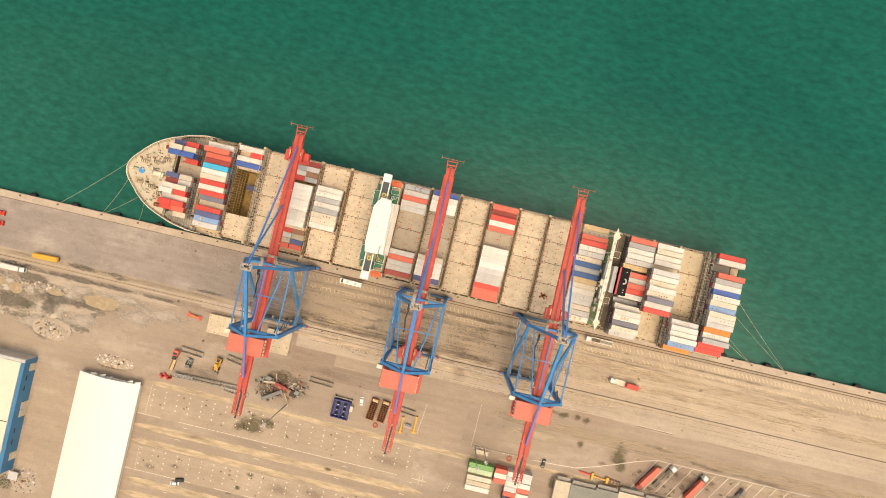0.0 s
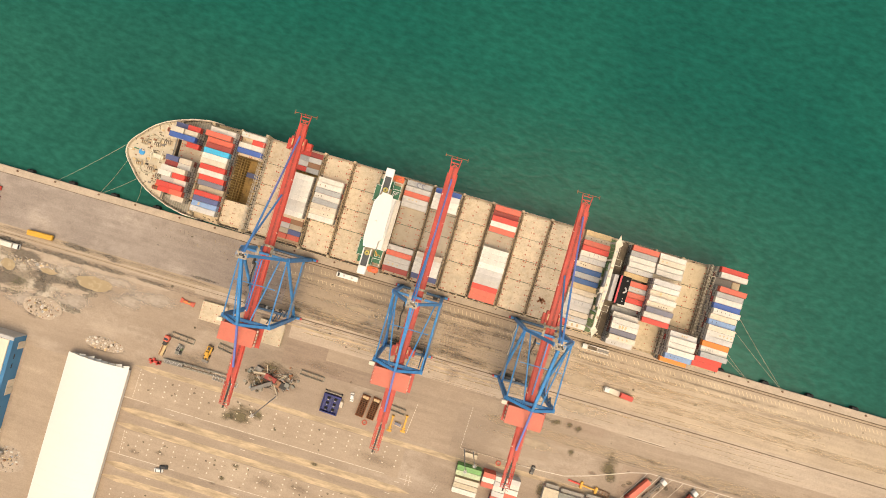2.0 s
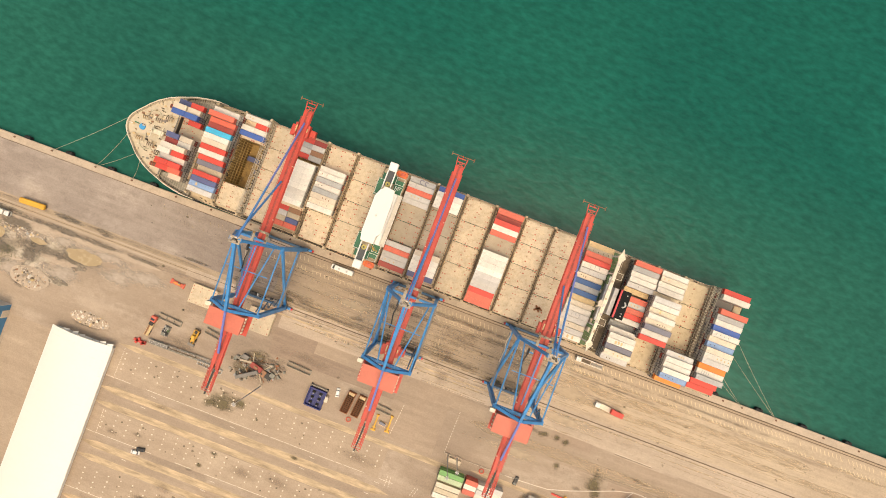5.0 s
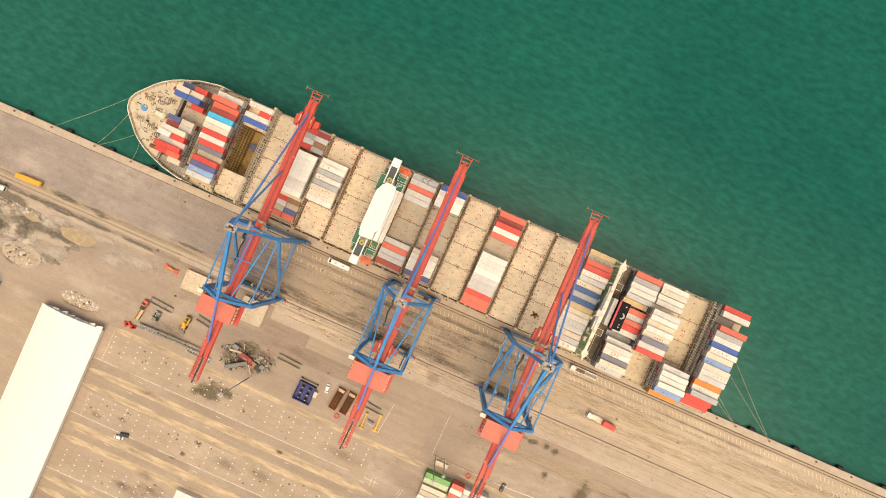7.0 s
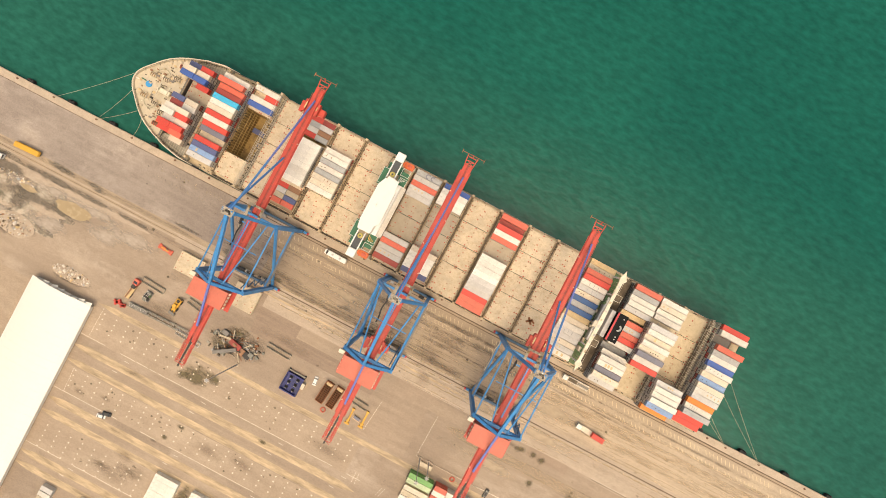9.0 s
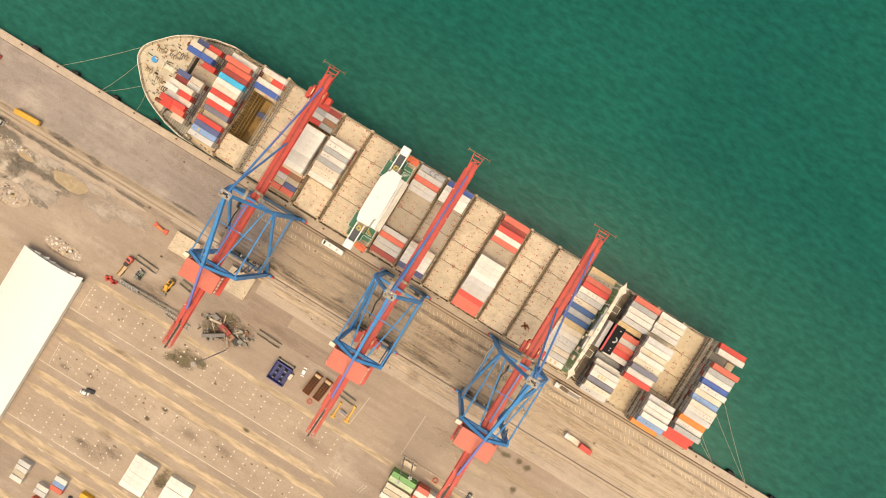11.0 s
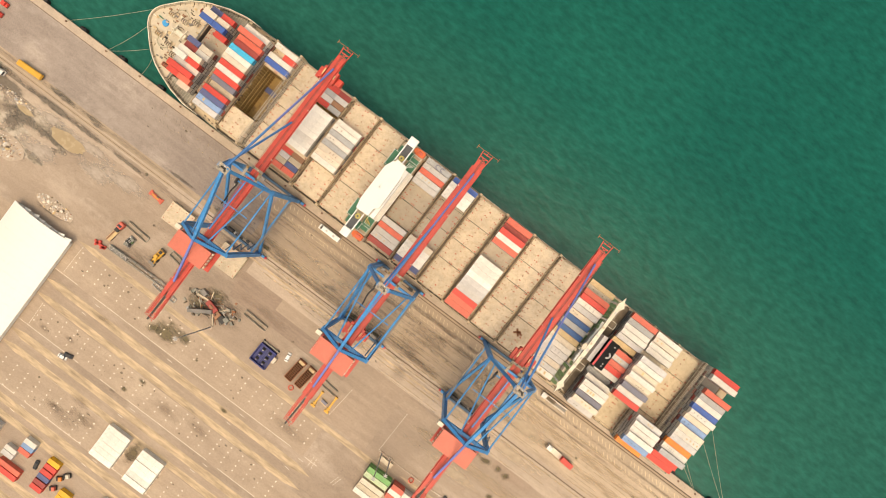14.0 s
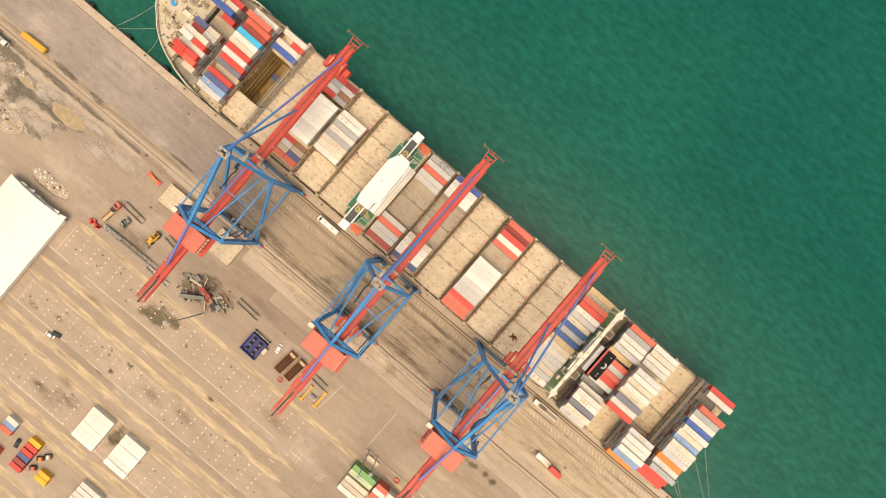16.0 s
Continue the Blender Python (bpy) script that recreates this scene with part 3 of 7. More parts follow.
for side, nm in ((1, "side_deck"), (-1, "side_deck")):
    bm = B()
    u_list = (19.6, 24, 32, 44, 60, 90, 150, 230, 262, 294.3)
    outer = [(u, MID + side * (half(u) - 0.2)) for u in u_list]
    inner = [(u, MID + side * (min(half(u), 23.9) - 3.4 - (3.0 if u < 34 else 0))) for u in u_list]
    slab(bm, outer + inner[::-1], DECK - 0.4, DECK)
    part(nm, bm, M["deck"], ship)
    bm = B()
    for a, b in zip(u_list[2:], u_list[3:]):
        p, q = Vector((a, MID + side * (half(a) - 0.15), 14.7)), Vector((b, MID + side * (half(b) - 0.15), 14.7))
        beam(bm, p, q, 0.14)
        for k in range(int((b - a) / 3)):
            w = p.lerp(q, k * 3 / (b - a))
            beam(bm, w, w - Vector((0, 0, 1.5)), 0.12)
    part("side_railing", bm, M["lattice"], ship)
bm = B()
box(bm, 18.9, 19.4, MID - 18.5, MID + 18.5, DECK, 17.6)
part("breakwater", bm, M["steel"], ship, "grey breakwater wall behind the forecastle")
bm = B()
box(bm, 276.5, 294.3, MID - 21, MID + 21, DECK - 0.5, DECK)
part("stern_deck", bm, M["walkway"], ship, "dark stern deck")
part("stern_hatch", box(B(), 280.5, 288.5, -8.6, -4.4, DECK, 17.5, 0.1), M["steel"], ship, "grey stern hatch house")
part("stern_locker", box(B(), 289.0, 292.6, -8.4, -4.8, DECK, 17.0, 0.1), M["hatch_tan"], ship, "tan stern locker")

# bays: start, hatch limits across, panels left out (open holds)
BAYS = [(20.6, -40.5, -8.5, ()), (35.2, -45.8, -3.6, ()), (48.3, -46.5, -2.6, (1, 2)), (62.8, -46.6, -2.2, ()), (75.8, -46.8, -2.0, (0, 3)), (90.4, -46.8, -1.9, ()), (104.6, -46.8, -1.9, ()),
        (130.3, -46.8, -1.8, ()), (144.3, -46.8, -1.8, ()), (158.7, -46.8, -1.7, ()), (173.1, -46.8, -1.6, ()), (187.4, -46.8, -1.5, ()), (201.7, -46.8, -1.4, ()), (216.5, -46.8, -1.3, ()),
        (238.4, -46.8, -1.2, ()), (251.3, -46.8, -1.2, ()), (264.2, -46.8, -1.2, ())]
LEN = 12.5
rnd = random.Random(4)


def hatch_cover(u0, u1, v0, v1, paint="hatch", label="beige steel hatch cover with red sockets"):
    bm = B()
    box(bm, u0, u1, v0, v1, COVER - 0.55, COVER - 0.06, 0.08)
    for k in range(1, 4):
        y = v0 + (v1 - v0) * k / 4
        box(bm, u0 + 0.15, u1 - 0.15, y - 0.06, y + 0.06, COVER - 0.06, COVER)
    cover = part("hatch_cover", bm, M[paint], ship, label)
    rows_ = max(2, round((v1 - v0) / 2.53))
    for paint_, share_ in (("socket", 0.85), ("socket_worn", 0.7)):
        bm = B()
        for x in (u0 + 0.6, u0 + 1.7, u0 + 5.7, u0 + 6.8, u1 - 1.7, u1 - 0.6):
            for k in range(rows_ + 1):
                if rnd.random() < share_ * (0.9 if x in (u0 + 0.6, u1 - 0.6) else 0.5):
                    y = v0 + 0.5 + (v1 - v0 - 1.0) * k / rows_ + rnd.uniform(-0.25, 0.25)
                    s = rnd.uniform(0.2, 0.32)
                    x_ = x + rnd.uniform(-0.15, 0.15)
                    box(bm, x_ - s, x_ + s, y - s * 0.8, y + s * 0.8, COVER - 0.06, COVER + (0.05 if paint_ == "socket" else 0.035))
        tagged(part("socket_field", bm, M[paint_], cover, "red lead painted sockets"), kind="stuff")


BAYS = [(u, a + (150 - u) * 0.005, min(b + (150 - u) * 0.005, -1.7), g) for u, a, b, g in BAYS]
for i, (u0, v0, v1, gone) in enumerate(BAYS):
    u1 = u0 + LEN
    bm = B()
    for a, b, c, d in ((u0 - 0.25, u0, v0, v1), (u1, u1 + 0.25, v0, v1), (u0 - 0.25, u1 + 0.25, v0 - 0.25, v0), (u0 - 0.25, u1 + 0.25, v1, v1 + 0.25)):
        box(bm, a, b, c, d, DECK - 1, COVER - 0.5)
    part("hatch_coaming", bm, M["deck"], ship)
    n = 4
    for k in range(n):
        cut = [v1 - (v1 - v0) * q / n for q in range(n + 1)] if i in (0, 2, 4) else [v1, -12.7, -22.9, -32.9, v0]
        a, b = cut[k + 1], cut[k]
        if k not in gone:
            hatch_cover(u0 + 0.06, u1 - 0.06, a + 0.09, b - 0.09, "hatch_grey" if i in (0, 7, 8) or (i == 10 and k == 1) else "hatch_tan" if i in (15, 16) else "hatch")
        else:
            bm = B()
            fl = -1.8 if i == 2 else 9.9
            box(bm, u0, u1, a, b, fl - 0.3, fl)
            for p in ((u0 - 0.05, u0 + 0.15, a, b), (u1 - 0.15, u1 + 0.05, a, b), (u0, u1, a - 0.1, a + 0.1), (u0, u1, b - 0.1, b + 0.1)):
                if i == 2 and ((k == 1 and p[2] == a - 0.1) or (k == 2 and p[3] == b + 0.1)):
                    continue
                box(bm, *p, fl, DECK + 1.2)
            hold = part("cargo_hold", bm, M["rust"], ship, "open rusty brown cargo hold with cell guides")
            for j in range(int((b - a) / 1.26) + 1):
                y = a + 0.3 + j * 1.26
                for x in (u0 + 0.35, u1 - 0.35):
                    part("cell_guide", box(B(), x - 0.2, x + 0.2, y - 0.14, y + 0.14, fl, DECK + 1.0), M["guide"], hold)
            for z in (fl + 3.5, fl + 7, fl + 10.5):
                if z < DECK:
                    part("stringer", box(B(), u0 + 0.16, u0 + 0.4, a + 0.12, b - 0.12, z, z + 0.25), M["guide"], hold)
            part("hold_floor", box(B(), u0 + 0.2, u1 - 0.2, a + 0.12, b - 0.12, fl + 0.004, fl + 0.05), M["rust"], hold)
    # cross deck and lashing bridge ahead of the bay
    if i:
        g0 = BAYS[i - 1][0] + LEN
        if u0 - g0 < 6:
            mid = (g0 + u0) / 2
            # deck and some gear coloured near black, as the deep gap is shaded
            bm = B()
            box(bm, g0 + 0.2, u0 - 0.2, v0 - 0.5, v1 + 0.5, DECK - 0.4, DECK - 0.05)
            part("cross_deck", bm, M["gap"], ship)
            for mt, num in (("gap", 40), ("lattice", 14), ("walkway", 26), ("c_tan", 8)):
                bm = B()
                for _ in range(num):
                    x, y = mid + rnd.choice((-1, 1)) * rnd.uniform(0.35, 0.95), rnd.uniform(v0, v1)
                    s = rnd.uniform(0.08, 0.26)
                    box(bm, x - s, x + s, y - s * rnd.uniform(0.6, 2.4), y + s, COVER - 1.2, COVER - 0.3 + rnd.uniform(0.0, 0.9))
                tagged(part("lashing_gear", bm, M[mt], ship), kind="stuff")
            tall = 21.5 if i in (3,) else 17.2
            wide = 0.55
            br = part("lashing_bridge", box(B(), mid - wide + 0.15, mid + wide - 0.15, v0, v1, COVER - 0.5, COVER - 0.3), M["walkway"], ship, "brown steel lashing bridge across the deck")
            bm = B()
            for x in (mid - wide, mid + wide):
                beam(bm, (x, v0 - 0.1, tall), (x, v1 + 0.1, tall), 0.16)
                beam(bm, (x, v0 - 0.1, COVER - 0.3), (x, v1 + 0.1, COVER - 0.3), 0.16)
                m_ = int((v1 - v0) / 2.6)
                for j in range(m_ + 1):
                    y = v0 + (v1 - v0) * j / m_
                    beam(bm, (x, y, DECK), (x, y, tall), 0.12)
                    if i == 3 and j < m_:
                        beam(bm, (mid - wide, y, tall), (mid + wide, y, tall), 0.14)
                        beam(bm, (mid - wide, y + 1.3, tall - 1.1), (mid + wide, y + 1.3, tall - 1.1), 0.12)
            part("bridge_frame", bm, M["lattice"] if i == 3 else M["bridge_rail"], br)
            for y in (v0 - 0.7, v1 + 0.7):
                part("bridge_end_post", box(B(), mid - 0.55, mid + 0.55, y - 0.5, y + 0.5, DECK, tall + 0.3, 0.06), M["deck"], br)

# tall lattices near the stern
for uu, va, vb, tall in ((277.3, -47, -0.5, 22.0), (263.9, -47, -33, 22.0), (263.7, -15, -1.5, 20.0), (61.7, -47, -1.5, 17.8)):
    lat = part("lashing_tower", box(B(), uu - 0.9, uu + 0.9, va, vb, tall - 4.2, tall - 4.05), M["walkway"], ship, "pale steel lattice lashing tower")
    bm = B()
    n = int((vb - va) / 2.55)
    for x in (uu - 1.2, uu + 1.2):
        for z in (tall, tall - 1.2, tall - 4):
            beam(bm, (x, va, z), (x, vb, z), 0.16)
        for j in range(n + 1):
            y = va + (vb - va) * j / n
            beam(bm, (x, y, DECK), (x, y, tall), 0.18)
    for j in range(n):
        y = va + (vb - va) * j / n
        beam(bm, (uu - 1.2, y, tall), (uu + 1.2, y, tall), 0.18)
        beam(bm, (uu - 1.2, y + 1.27, tall - 1.2), (uu + 1.2, y + 1.27, tall - 1.2), 0.12)
        if j % 3 == 1:
            beam(bm, (uu - 1.2, y, tall - 4), (uu + 1.2, y + 2.55, tall - 0.1), 0.12)
    part("lattice_frame", bm, M["lattice"], lat)

# forward house with the bridge
house = part("deckhouse", box(B(), 119.8, 128.8, -37, -13, DECK, 29, 0.15), M["white"], ship, "white accommodation block")
part("house_base", box(B(), 118.4, 129.2, -45.5, -3.6, DECK, 20.5, 0.1), M["deck"], house, "beige lower house")
bm = B()
slab(bm, [(120.8, -33), (121.6, -37.0), (127.0, -37.0), (127.0, -33.5), (128.2, -32), (128.2, -18), (127.0, -16.6), (126.4, -13.4), (122.4, -13.4), (120.8, -17)], 29, 37.2)
part("wheelhouse", bm, M["white"], house, "white wheelhouse")
bm = B()
slab(bm, [(121.0, -33.2), (122.6, -37.2), (127.5, -36.7), (127.5, -33.4), (129.2, -32.0), (128.9, -17.6), (128.2, -12.4), (123.4, -12.0), (122.7, -15.6), (121.3, -16.8)], 37.2, 37.6)
part("wheelhouse_roof", bm, M["roof_white"], house, "plain white wheelhouse roof")
for k in range(14):
    y = -32.4 + k * 1.08
    part("bridge_window", box(B(), 120.68, 120.84, y, y + 0.8, 35.0, 36.4), M["glass"], house, "dark wheelhouse window")
part("aft_deck", box(B(), 127.4, 130.7, -37, -13, 26.6, 26.9), M["c_white"], house, "pale grey after deck")
# dark block put in for the shaded gap behind the house
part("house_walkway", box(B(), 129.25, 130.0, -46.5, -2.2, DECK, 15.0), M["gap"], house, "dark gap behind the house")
bm = B()
for x in (129.3, 129.95):
    beam(bm, (x, -46.8, 17.0), (x, -1.8, 17.0), 0.14)
    for k in range(18):
        beam(bm, (x, -46.5 + k * 2.6, 15.0), (x, -46.5 + k * 2.6, 17.0), 0.12)
part("walkway_rail", bm, M["bridge_rail"], house)
bm = B()
for z in (27.4, 28.0):
    beam(bm, (130.9, -37, z), (130.9, -13, z), 0.1)
for k in range(14):
    beam(bm, (130.9, -37 + k * 1.84, 26.9), (130.9, -37 + k * 1.84, 28.0), 0.1)
part("aft_railing", bm, M["white"], house)
for s_ in (0, 1):
    def mir(v):
        return v if s_ == 0 else 2 * -25.1 - v

    def vbox(x0, x1, a, b, z0, z1, bev=0.0):
        return box(B(), x0, x1, min(mir(a), mir(b)), max(mir(a), mir(b)), z0, z1, bev)

    part("bridge_wing", vbox(121.8, 125.6, -4.6, -0.9, 33.4, 35.2, 0.25), M["white"], house, "white bridge wing end")
    part("wing_deck", vbox(122.2, 125.0, -11.4, -4.6, 33.2, 33.6), M["hull"], house, "dark grey wing deck")
    bm = B()
    for x in (121.95, 125.3):
        beam(bm, (x, mir(-12.6), 33.9), (x, mir(-4.6), 33.9), 0.45, 0.9)
    part("wing_bulwark", bm, M["white"], house)
    bm = B()
    for y in (-3, -8):
        beam(bm, (123.7, mir(y), 20.5), (123.7, mir(y), 33.3), 0.6)
    part("wing_support", bm, M["white"], house)
    bm = B()
    rod(bm, (123.8, mir(-10.6), 33.6), (123.8, mir(-10.6), 34.6), 1.2, 1.1, 16)
    cp = part("compass_platform", bm, M["dull_yellow"], house, "yellow ringed platform")
    bm = B()
    rod(bm, (123.8, mir(-10.6), 34.6), (123.8, mir(-10.6), 34.9), 0.4, 0.35, 12)
    part("compass_housing", bm, M["hull"], cp)
    part("fore_platform", vbox(118.7, 121.6, -16.5, -8.6, 30.6, 30.9), M["green"], house, "green fore platform")
    part("fore_step_platform", vbox(119.6, 121.9, -19.5, -16.5, 30.6, 30.9), M["green"], house, "green fore platform")
    part("boat_platform", vbox(125.6, 129.6, -13.6, -6.8, 26.0, 26.3), M["green"], house, "green boat platform")
    part("end_platform", vbox(119.0, 126, -9, -5.4, 24.6, 24.9), M["green"], house, "green end platform")
    for x0, x1, a, b, z in ((126.0, 129.6, -8.8, -5.6, 28.4), (126.6, 129.8, -13.2, -9.8, 28.4), (119.0, 121.4, -15.9, -9.0, 31.9)):
        bm = B()
        for p, q in (((x0, a), (x1, a)), ((x0, b), (x1, b)), ((x0, a), (x0, b)), ((x1, a), (x1, b))):
            beam(bm, (p[0], mir(p[1]), z), (q[0], mir(q[1]), z), 0.15)
            beam(bm, (p[0], mir(p[1]), z), (p[0], mir(p[1]), z - 2.3), 0.2)
        tagged(part("platform_rail", bm, M["white"], house), kind="stuff")
    bm = B()
    for k in range(4):
        beam(bm, (126.4 + k * 0.7, mir(-12.4 + 0.5 * k), 28.6), (126.8 + k * 0.7, mir(-10.2), 28.6), 0.22)
    part("stair_flight", bm, M["yellow"] if s_ else M["white"], house)
    yb = mir(-3.4)
    bm = B()
    slab(bm, [(123.9, yb), (124.5, yb - 0.95), (125.6, yb - 1.35), (128.6, yb - 1.35), (129.3, yb - 0.9), (129.3, yb + 0.9), (128.6, yb + 1.35), (125.6, yb + 1.35), (124.5, yb + 0.95)], 21.4, 23.5)
    boat = part("lifeboat", bm, M["orange"], ship, "orange-red enclosed lifeboat")
    part("lifeboat_canopy", box(B(), 126.2, 128.4, yb - 0.7, yb + 0.7, 23.4, 24.0, 0.25), M["c_coral"], boat)
    for x in (125.4, 127.2, 129.0):
        bm = B()
        beam(bm, (x, yb - 1.5, 23.9), (x, yb + 1.5, 23.9), 0.16)
        beam(bm, (x, yb - 1.5, 23.9), (x, yb - 1.5, 21.4), 0.16)
        part("davit", bm, M["c_coral"], ship)
    part("lifeboat_cradle", box(B(), 125.0, 129.6, yb - 0.9, yb + 0.9, DECK, 21.4), M["lattice"], ship)
bm = B()
for x, y, h in ((124.5, -25, 4.5), (126.0, -21, 1.6)):
    rod(bm, (x, y, 37.5), (x, y, 37.6 + h), 0.2, 0.1)
beam(bm, (124.5, -26.6, 41.0), (124.5, -23.4, 41.0), 0.22)
part("radar_mast", bm, M["white"], house)

# after house with the funnel
aft = part("engine_casing", box(B(), 230.5, 232.6, -34, -13, DECK, 22, 0.15), M["white"], ship, "white engine casing")
part("casing_deck", box(B(), 229.2, 232.9, -46.6, -1.8, DECK, 17.0), M["olive"], aft, "olive green deck round the engine casing")
part("casing_side_deck", box(B(), 232.9, 238.0, -46.6, -1.8, DECK - 0.4, 16.6), M["walkway"], aft)
for a, b in ((-44, -34.6), (-12.4, -4)):
    part("casing_platform", box(B(), 230.8, 232.6, a, b, 25.0, 25.25), M["walkway"], aft, "brown grating platform beside the casing")
    bm = B()
    for x in (230.9, 232.5):
        beam(bm, (x, a, 26.2), (x, b, 26.2), 0.1)
        for k in range(6):
            y = a + (b - a) * k / 5
            beam(bm, (x, y, 16.6), (x, y, 26.2), 0.14)
    tagged(part("platform_rail", bm, M["lattice"], aft), kind="stuff")
part("casing_tower", box(B(), 231.3, 233.2, -29.6, -17.6, 20, 34.0, 0.1), M["c_silver"], aft, "white upper casing before the funnel")
for k in range(14):
    y, z = rnd.uniform(-44, -4), rnd.uniform(17, 26)
    part("casing_gear", box(B(), 228.9, 229.8, y, y + rnd.uniform(0.5, 2.2), 17, z, 0.05), M[rnd.choice(["c_cream", "deck", "walkway", "lattice", "olive"])], aft)
bm = B()
slab(bm, [(229.3, -0.6), (229.9, -2.4), (231.2, -4.6), (230.0, -6.2), (229.9, -14), (230.3, -24), (229.9, -34), (229.6, -42.4), (231.0, -43.8), (229.8, -45.8), (229.0, -48.2), (228.8, -45.8), (227.8, -44.0), (228.5, -42.4), (228.4, -34), (228.5, -14), (228.4, -6.2), (227.9, -4.4), (228.9, -2.4)], 32.6, 33.6)
part("gantry_beam", bm, M["bone"], aft, "long cream beam with pointed ends")
bm = B()
for y in (-4, -12, -36, -44):
    part("gantry_post", beam(B(), (229.4, y, 17), (229.4, y, 32.6), 0.6), M["white"], aft)
for y in (-3, -45):
    part("gantry_arm", beam(B(), (227.6, y, 33.9), (231.4, y, 33.9), 0.25), M["bone"], aft)
for y in (-12.5, -33.5):
    part("gantry_landing", box(B(), 230.2, 232.6, y - 1.3, y + 1.3, 32.4, 32.6), M["walkway"], aft, "dark grating landing")
    bm = B()
    sweep(bm, [(230.0, y - 1.4, 33.2), (232.7, y - 1.4, 33.2), (232.7, y + 1.4, 33.2), (230.0, y + 1.4, 33.2)], 0.2, 0.2)
    part("landing_rail", bm, M["bone"], aft)
for k in range(9):
    y, w = -38 + k * 3.7 + rnd.uniform(-0.8, 0.8), rnd.uniform(0.4, 1.3)
    x = 228.7 + rnd.random() * 0.8
    part("roof_vent", box(B(), x, x + rnd.uniform(0.3, 0.8), y, y + w, 33.6, 33.9 + rnd.random() * 0.5, 0.03), M[rnd.choice(["deck", "c_silver", "c_cream"])], aft)
part("casing_bridge", box(B(), 226.9, 228.4, -27.5, -24.6, 33.0, 33.6, 0.1), M["c_cream"], aft)
fun = part("funnel", box(B(), 233.9, 238.1, -29.8, -17.4, DECK, 36.5, 0.2), M["black"], aft, "black funnel top")
part("funnel_band", box(B(), 233.4, 234.1, -29.8, -17.4, 36.0, 36.62), M["bright_red"], fun, "red funnel band")
for k in range(7):
    a = radians(-80 + k * 24)
    bm = B()
    rod(bm, (236.0 + 1.1 * math.cos(a), -23.4 + 1.1 * math.sin(a), 36.4), (236.0 + 1.1 * math.cos(a), -23.4 + 1.1 * math.sin(a), 37.0), 0.34, 0.34, 8)
    part("exhaust_pipe", bm, M["c_silver"], fun)
for y in (-28.3, -27.2, -19.2):
    bm = B()
    rod(bm, (236.6, y, 36.4), (236.6, y, 37.0), 0.25, 0.25, 8)
    part("exhaust_pipe", bm, M["c_silver"], fun)

# forecastle gear
bm = B()
rod(bm, (4.4, -24.6, 17.2), (4.4, -24.6, 17.7), 1.5, 1.4, 18)
part("hatch_plug", bm, M["cyan_blue"], ship, "bright blue round deck hatch")
rod_m = part("foremast", box(B(), 9.4, 15.6, -25.8, -23.4, 17.2, 18.8, 0.3), M["bone"], ship, "white foremast base lying along the deck")
bm = B()
beam(bm, (10.5, -24.5, 18.6), (10.5, -24.5, 20.6), 0.6)
beam(bm, (10.5, -27.6, 19.6), (10.5, -21.4, 19.6), 0.3)
beam(bm, (14.5, -27.4, 19.3), (15.0, -21.8, 19.3), 0.3)
part("mast", bm, M["bone"], rod_m)
bm = B()
beam(bm, (-2.4, -24.6, 17.8), (-0.2, -24.6, 17.8), 0.25)
part("stem_post", bm, M["white"], ship)
bm = B()
beam(bm, (0.2, -23.6, 17.3), (2.6, -23.8, 17.3), 0.5, 0.3)
part("green_walkway", bm, M["green"], ship)
for k, (u, v, mt) in enumerate(((11.3, -18.6, "brown"), (11.3, -30.6, "brown"), (15.6, -16.4, "brown"), (15.8, -33.0, "brown"), (5.2, -19.4, "yellow"), (5.4, -29.6, "yellow"), (15.8, -10.4, "orange"), (16.2, -38.6, "orange"))):
    win = part("mooring_winch", box(B(), u - 1.9, u + 1.9, v - 1.5, v + 1.5, 17.2, 17.5), M["deck"], ship, "brown and yellow mooring winch")
    bm = B()
    for j in range(4):
        rod(bm, (u - 1.7 + j * 0.9, v - 0.5, 18.2), (u - 1.45 + j * 0.9, v - 0.5, 18.2), 1.0, 1.0, 12)
    part("drum_flange", bm, M["c_cream"] if mt != "orange" else M["socket"], win)
    bm = B()
    for j in range(3):
        rod(bm, (u - 1.45 + j * 0.9, v - 0.5, 18.2), (u - 0.8 + j * 0.9, v - 0.5, 18.2), 0.75, 0.75, 10)
    part("drum", bm, M["rust"] if mt == "yellow" else M["walkway"], win)
    part("motor", box(B(), u - 0.9, u + 0.6, v + 0.6, v + 1.3, 17.5, 18.3, 0.1), M["orange"] if mt == "orange" else M["c_beige"], win)
bm = B()
for k in range(26):
    u, v = rnd.uniform(1, 18), rnd.uniform(-14, 14)
    if abs(v) < half(u) - 2.5:
        rod(bm, (u, MID + v, 17.2), (u, MID + v, 17.75), 0.22, 0.28, 8)
        rod(bm, (u + 0.9, MID + v, 17.2), (u + 0.9, MID + v, 17.75), 0.22, 0.28, 8)
tagged(part("bitt_field", bm, M["walkway"], ship), kind="stuff")
for s in (1, -1):
    bm = B()
    for k in range(6):
        a = radians(30 + k * 24)
        p = Vector((8.6 + 3.2 * math.cos(a), MID + s * (6.2 + 3.2 * math.sin(a)), 17.25))
        q = Vector((8.6 + 3.2 * math.cos(a + 0.42), MID + s * (6.2 + 3.2 * math.sin(a + 0.42)), 17.25))
        beam(bm, p, q, 0.35, 0.15)
    part("rope_coil", bm, M["rope"], ship)

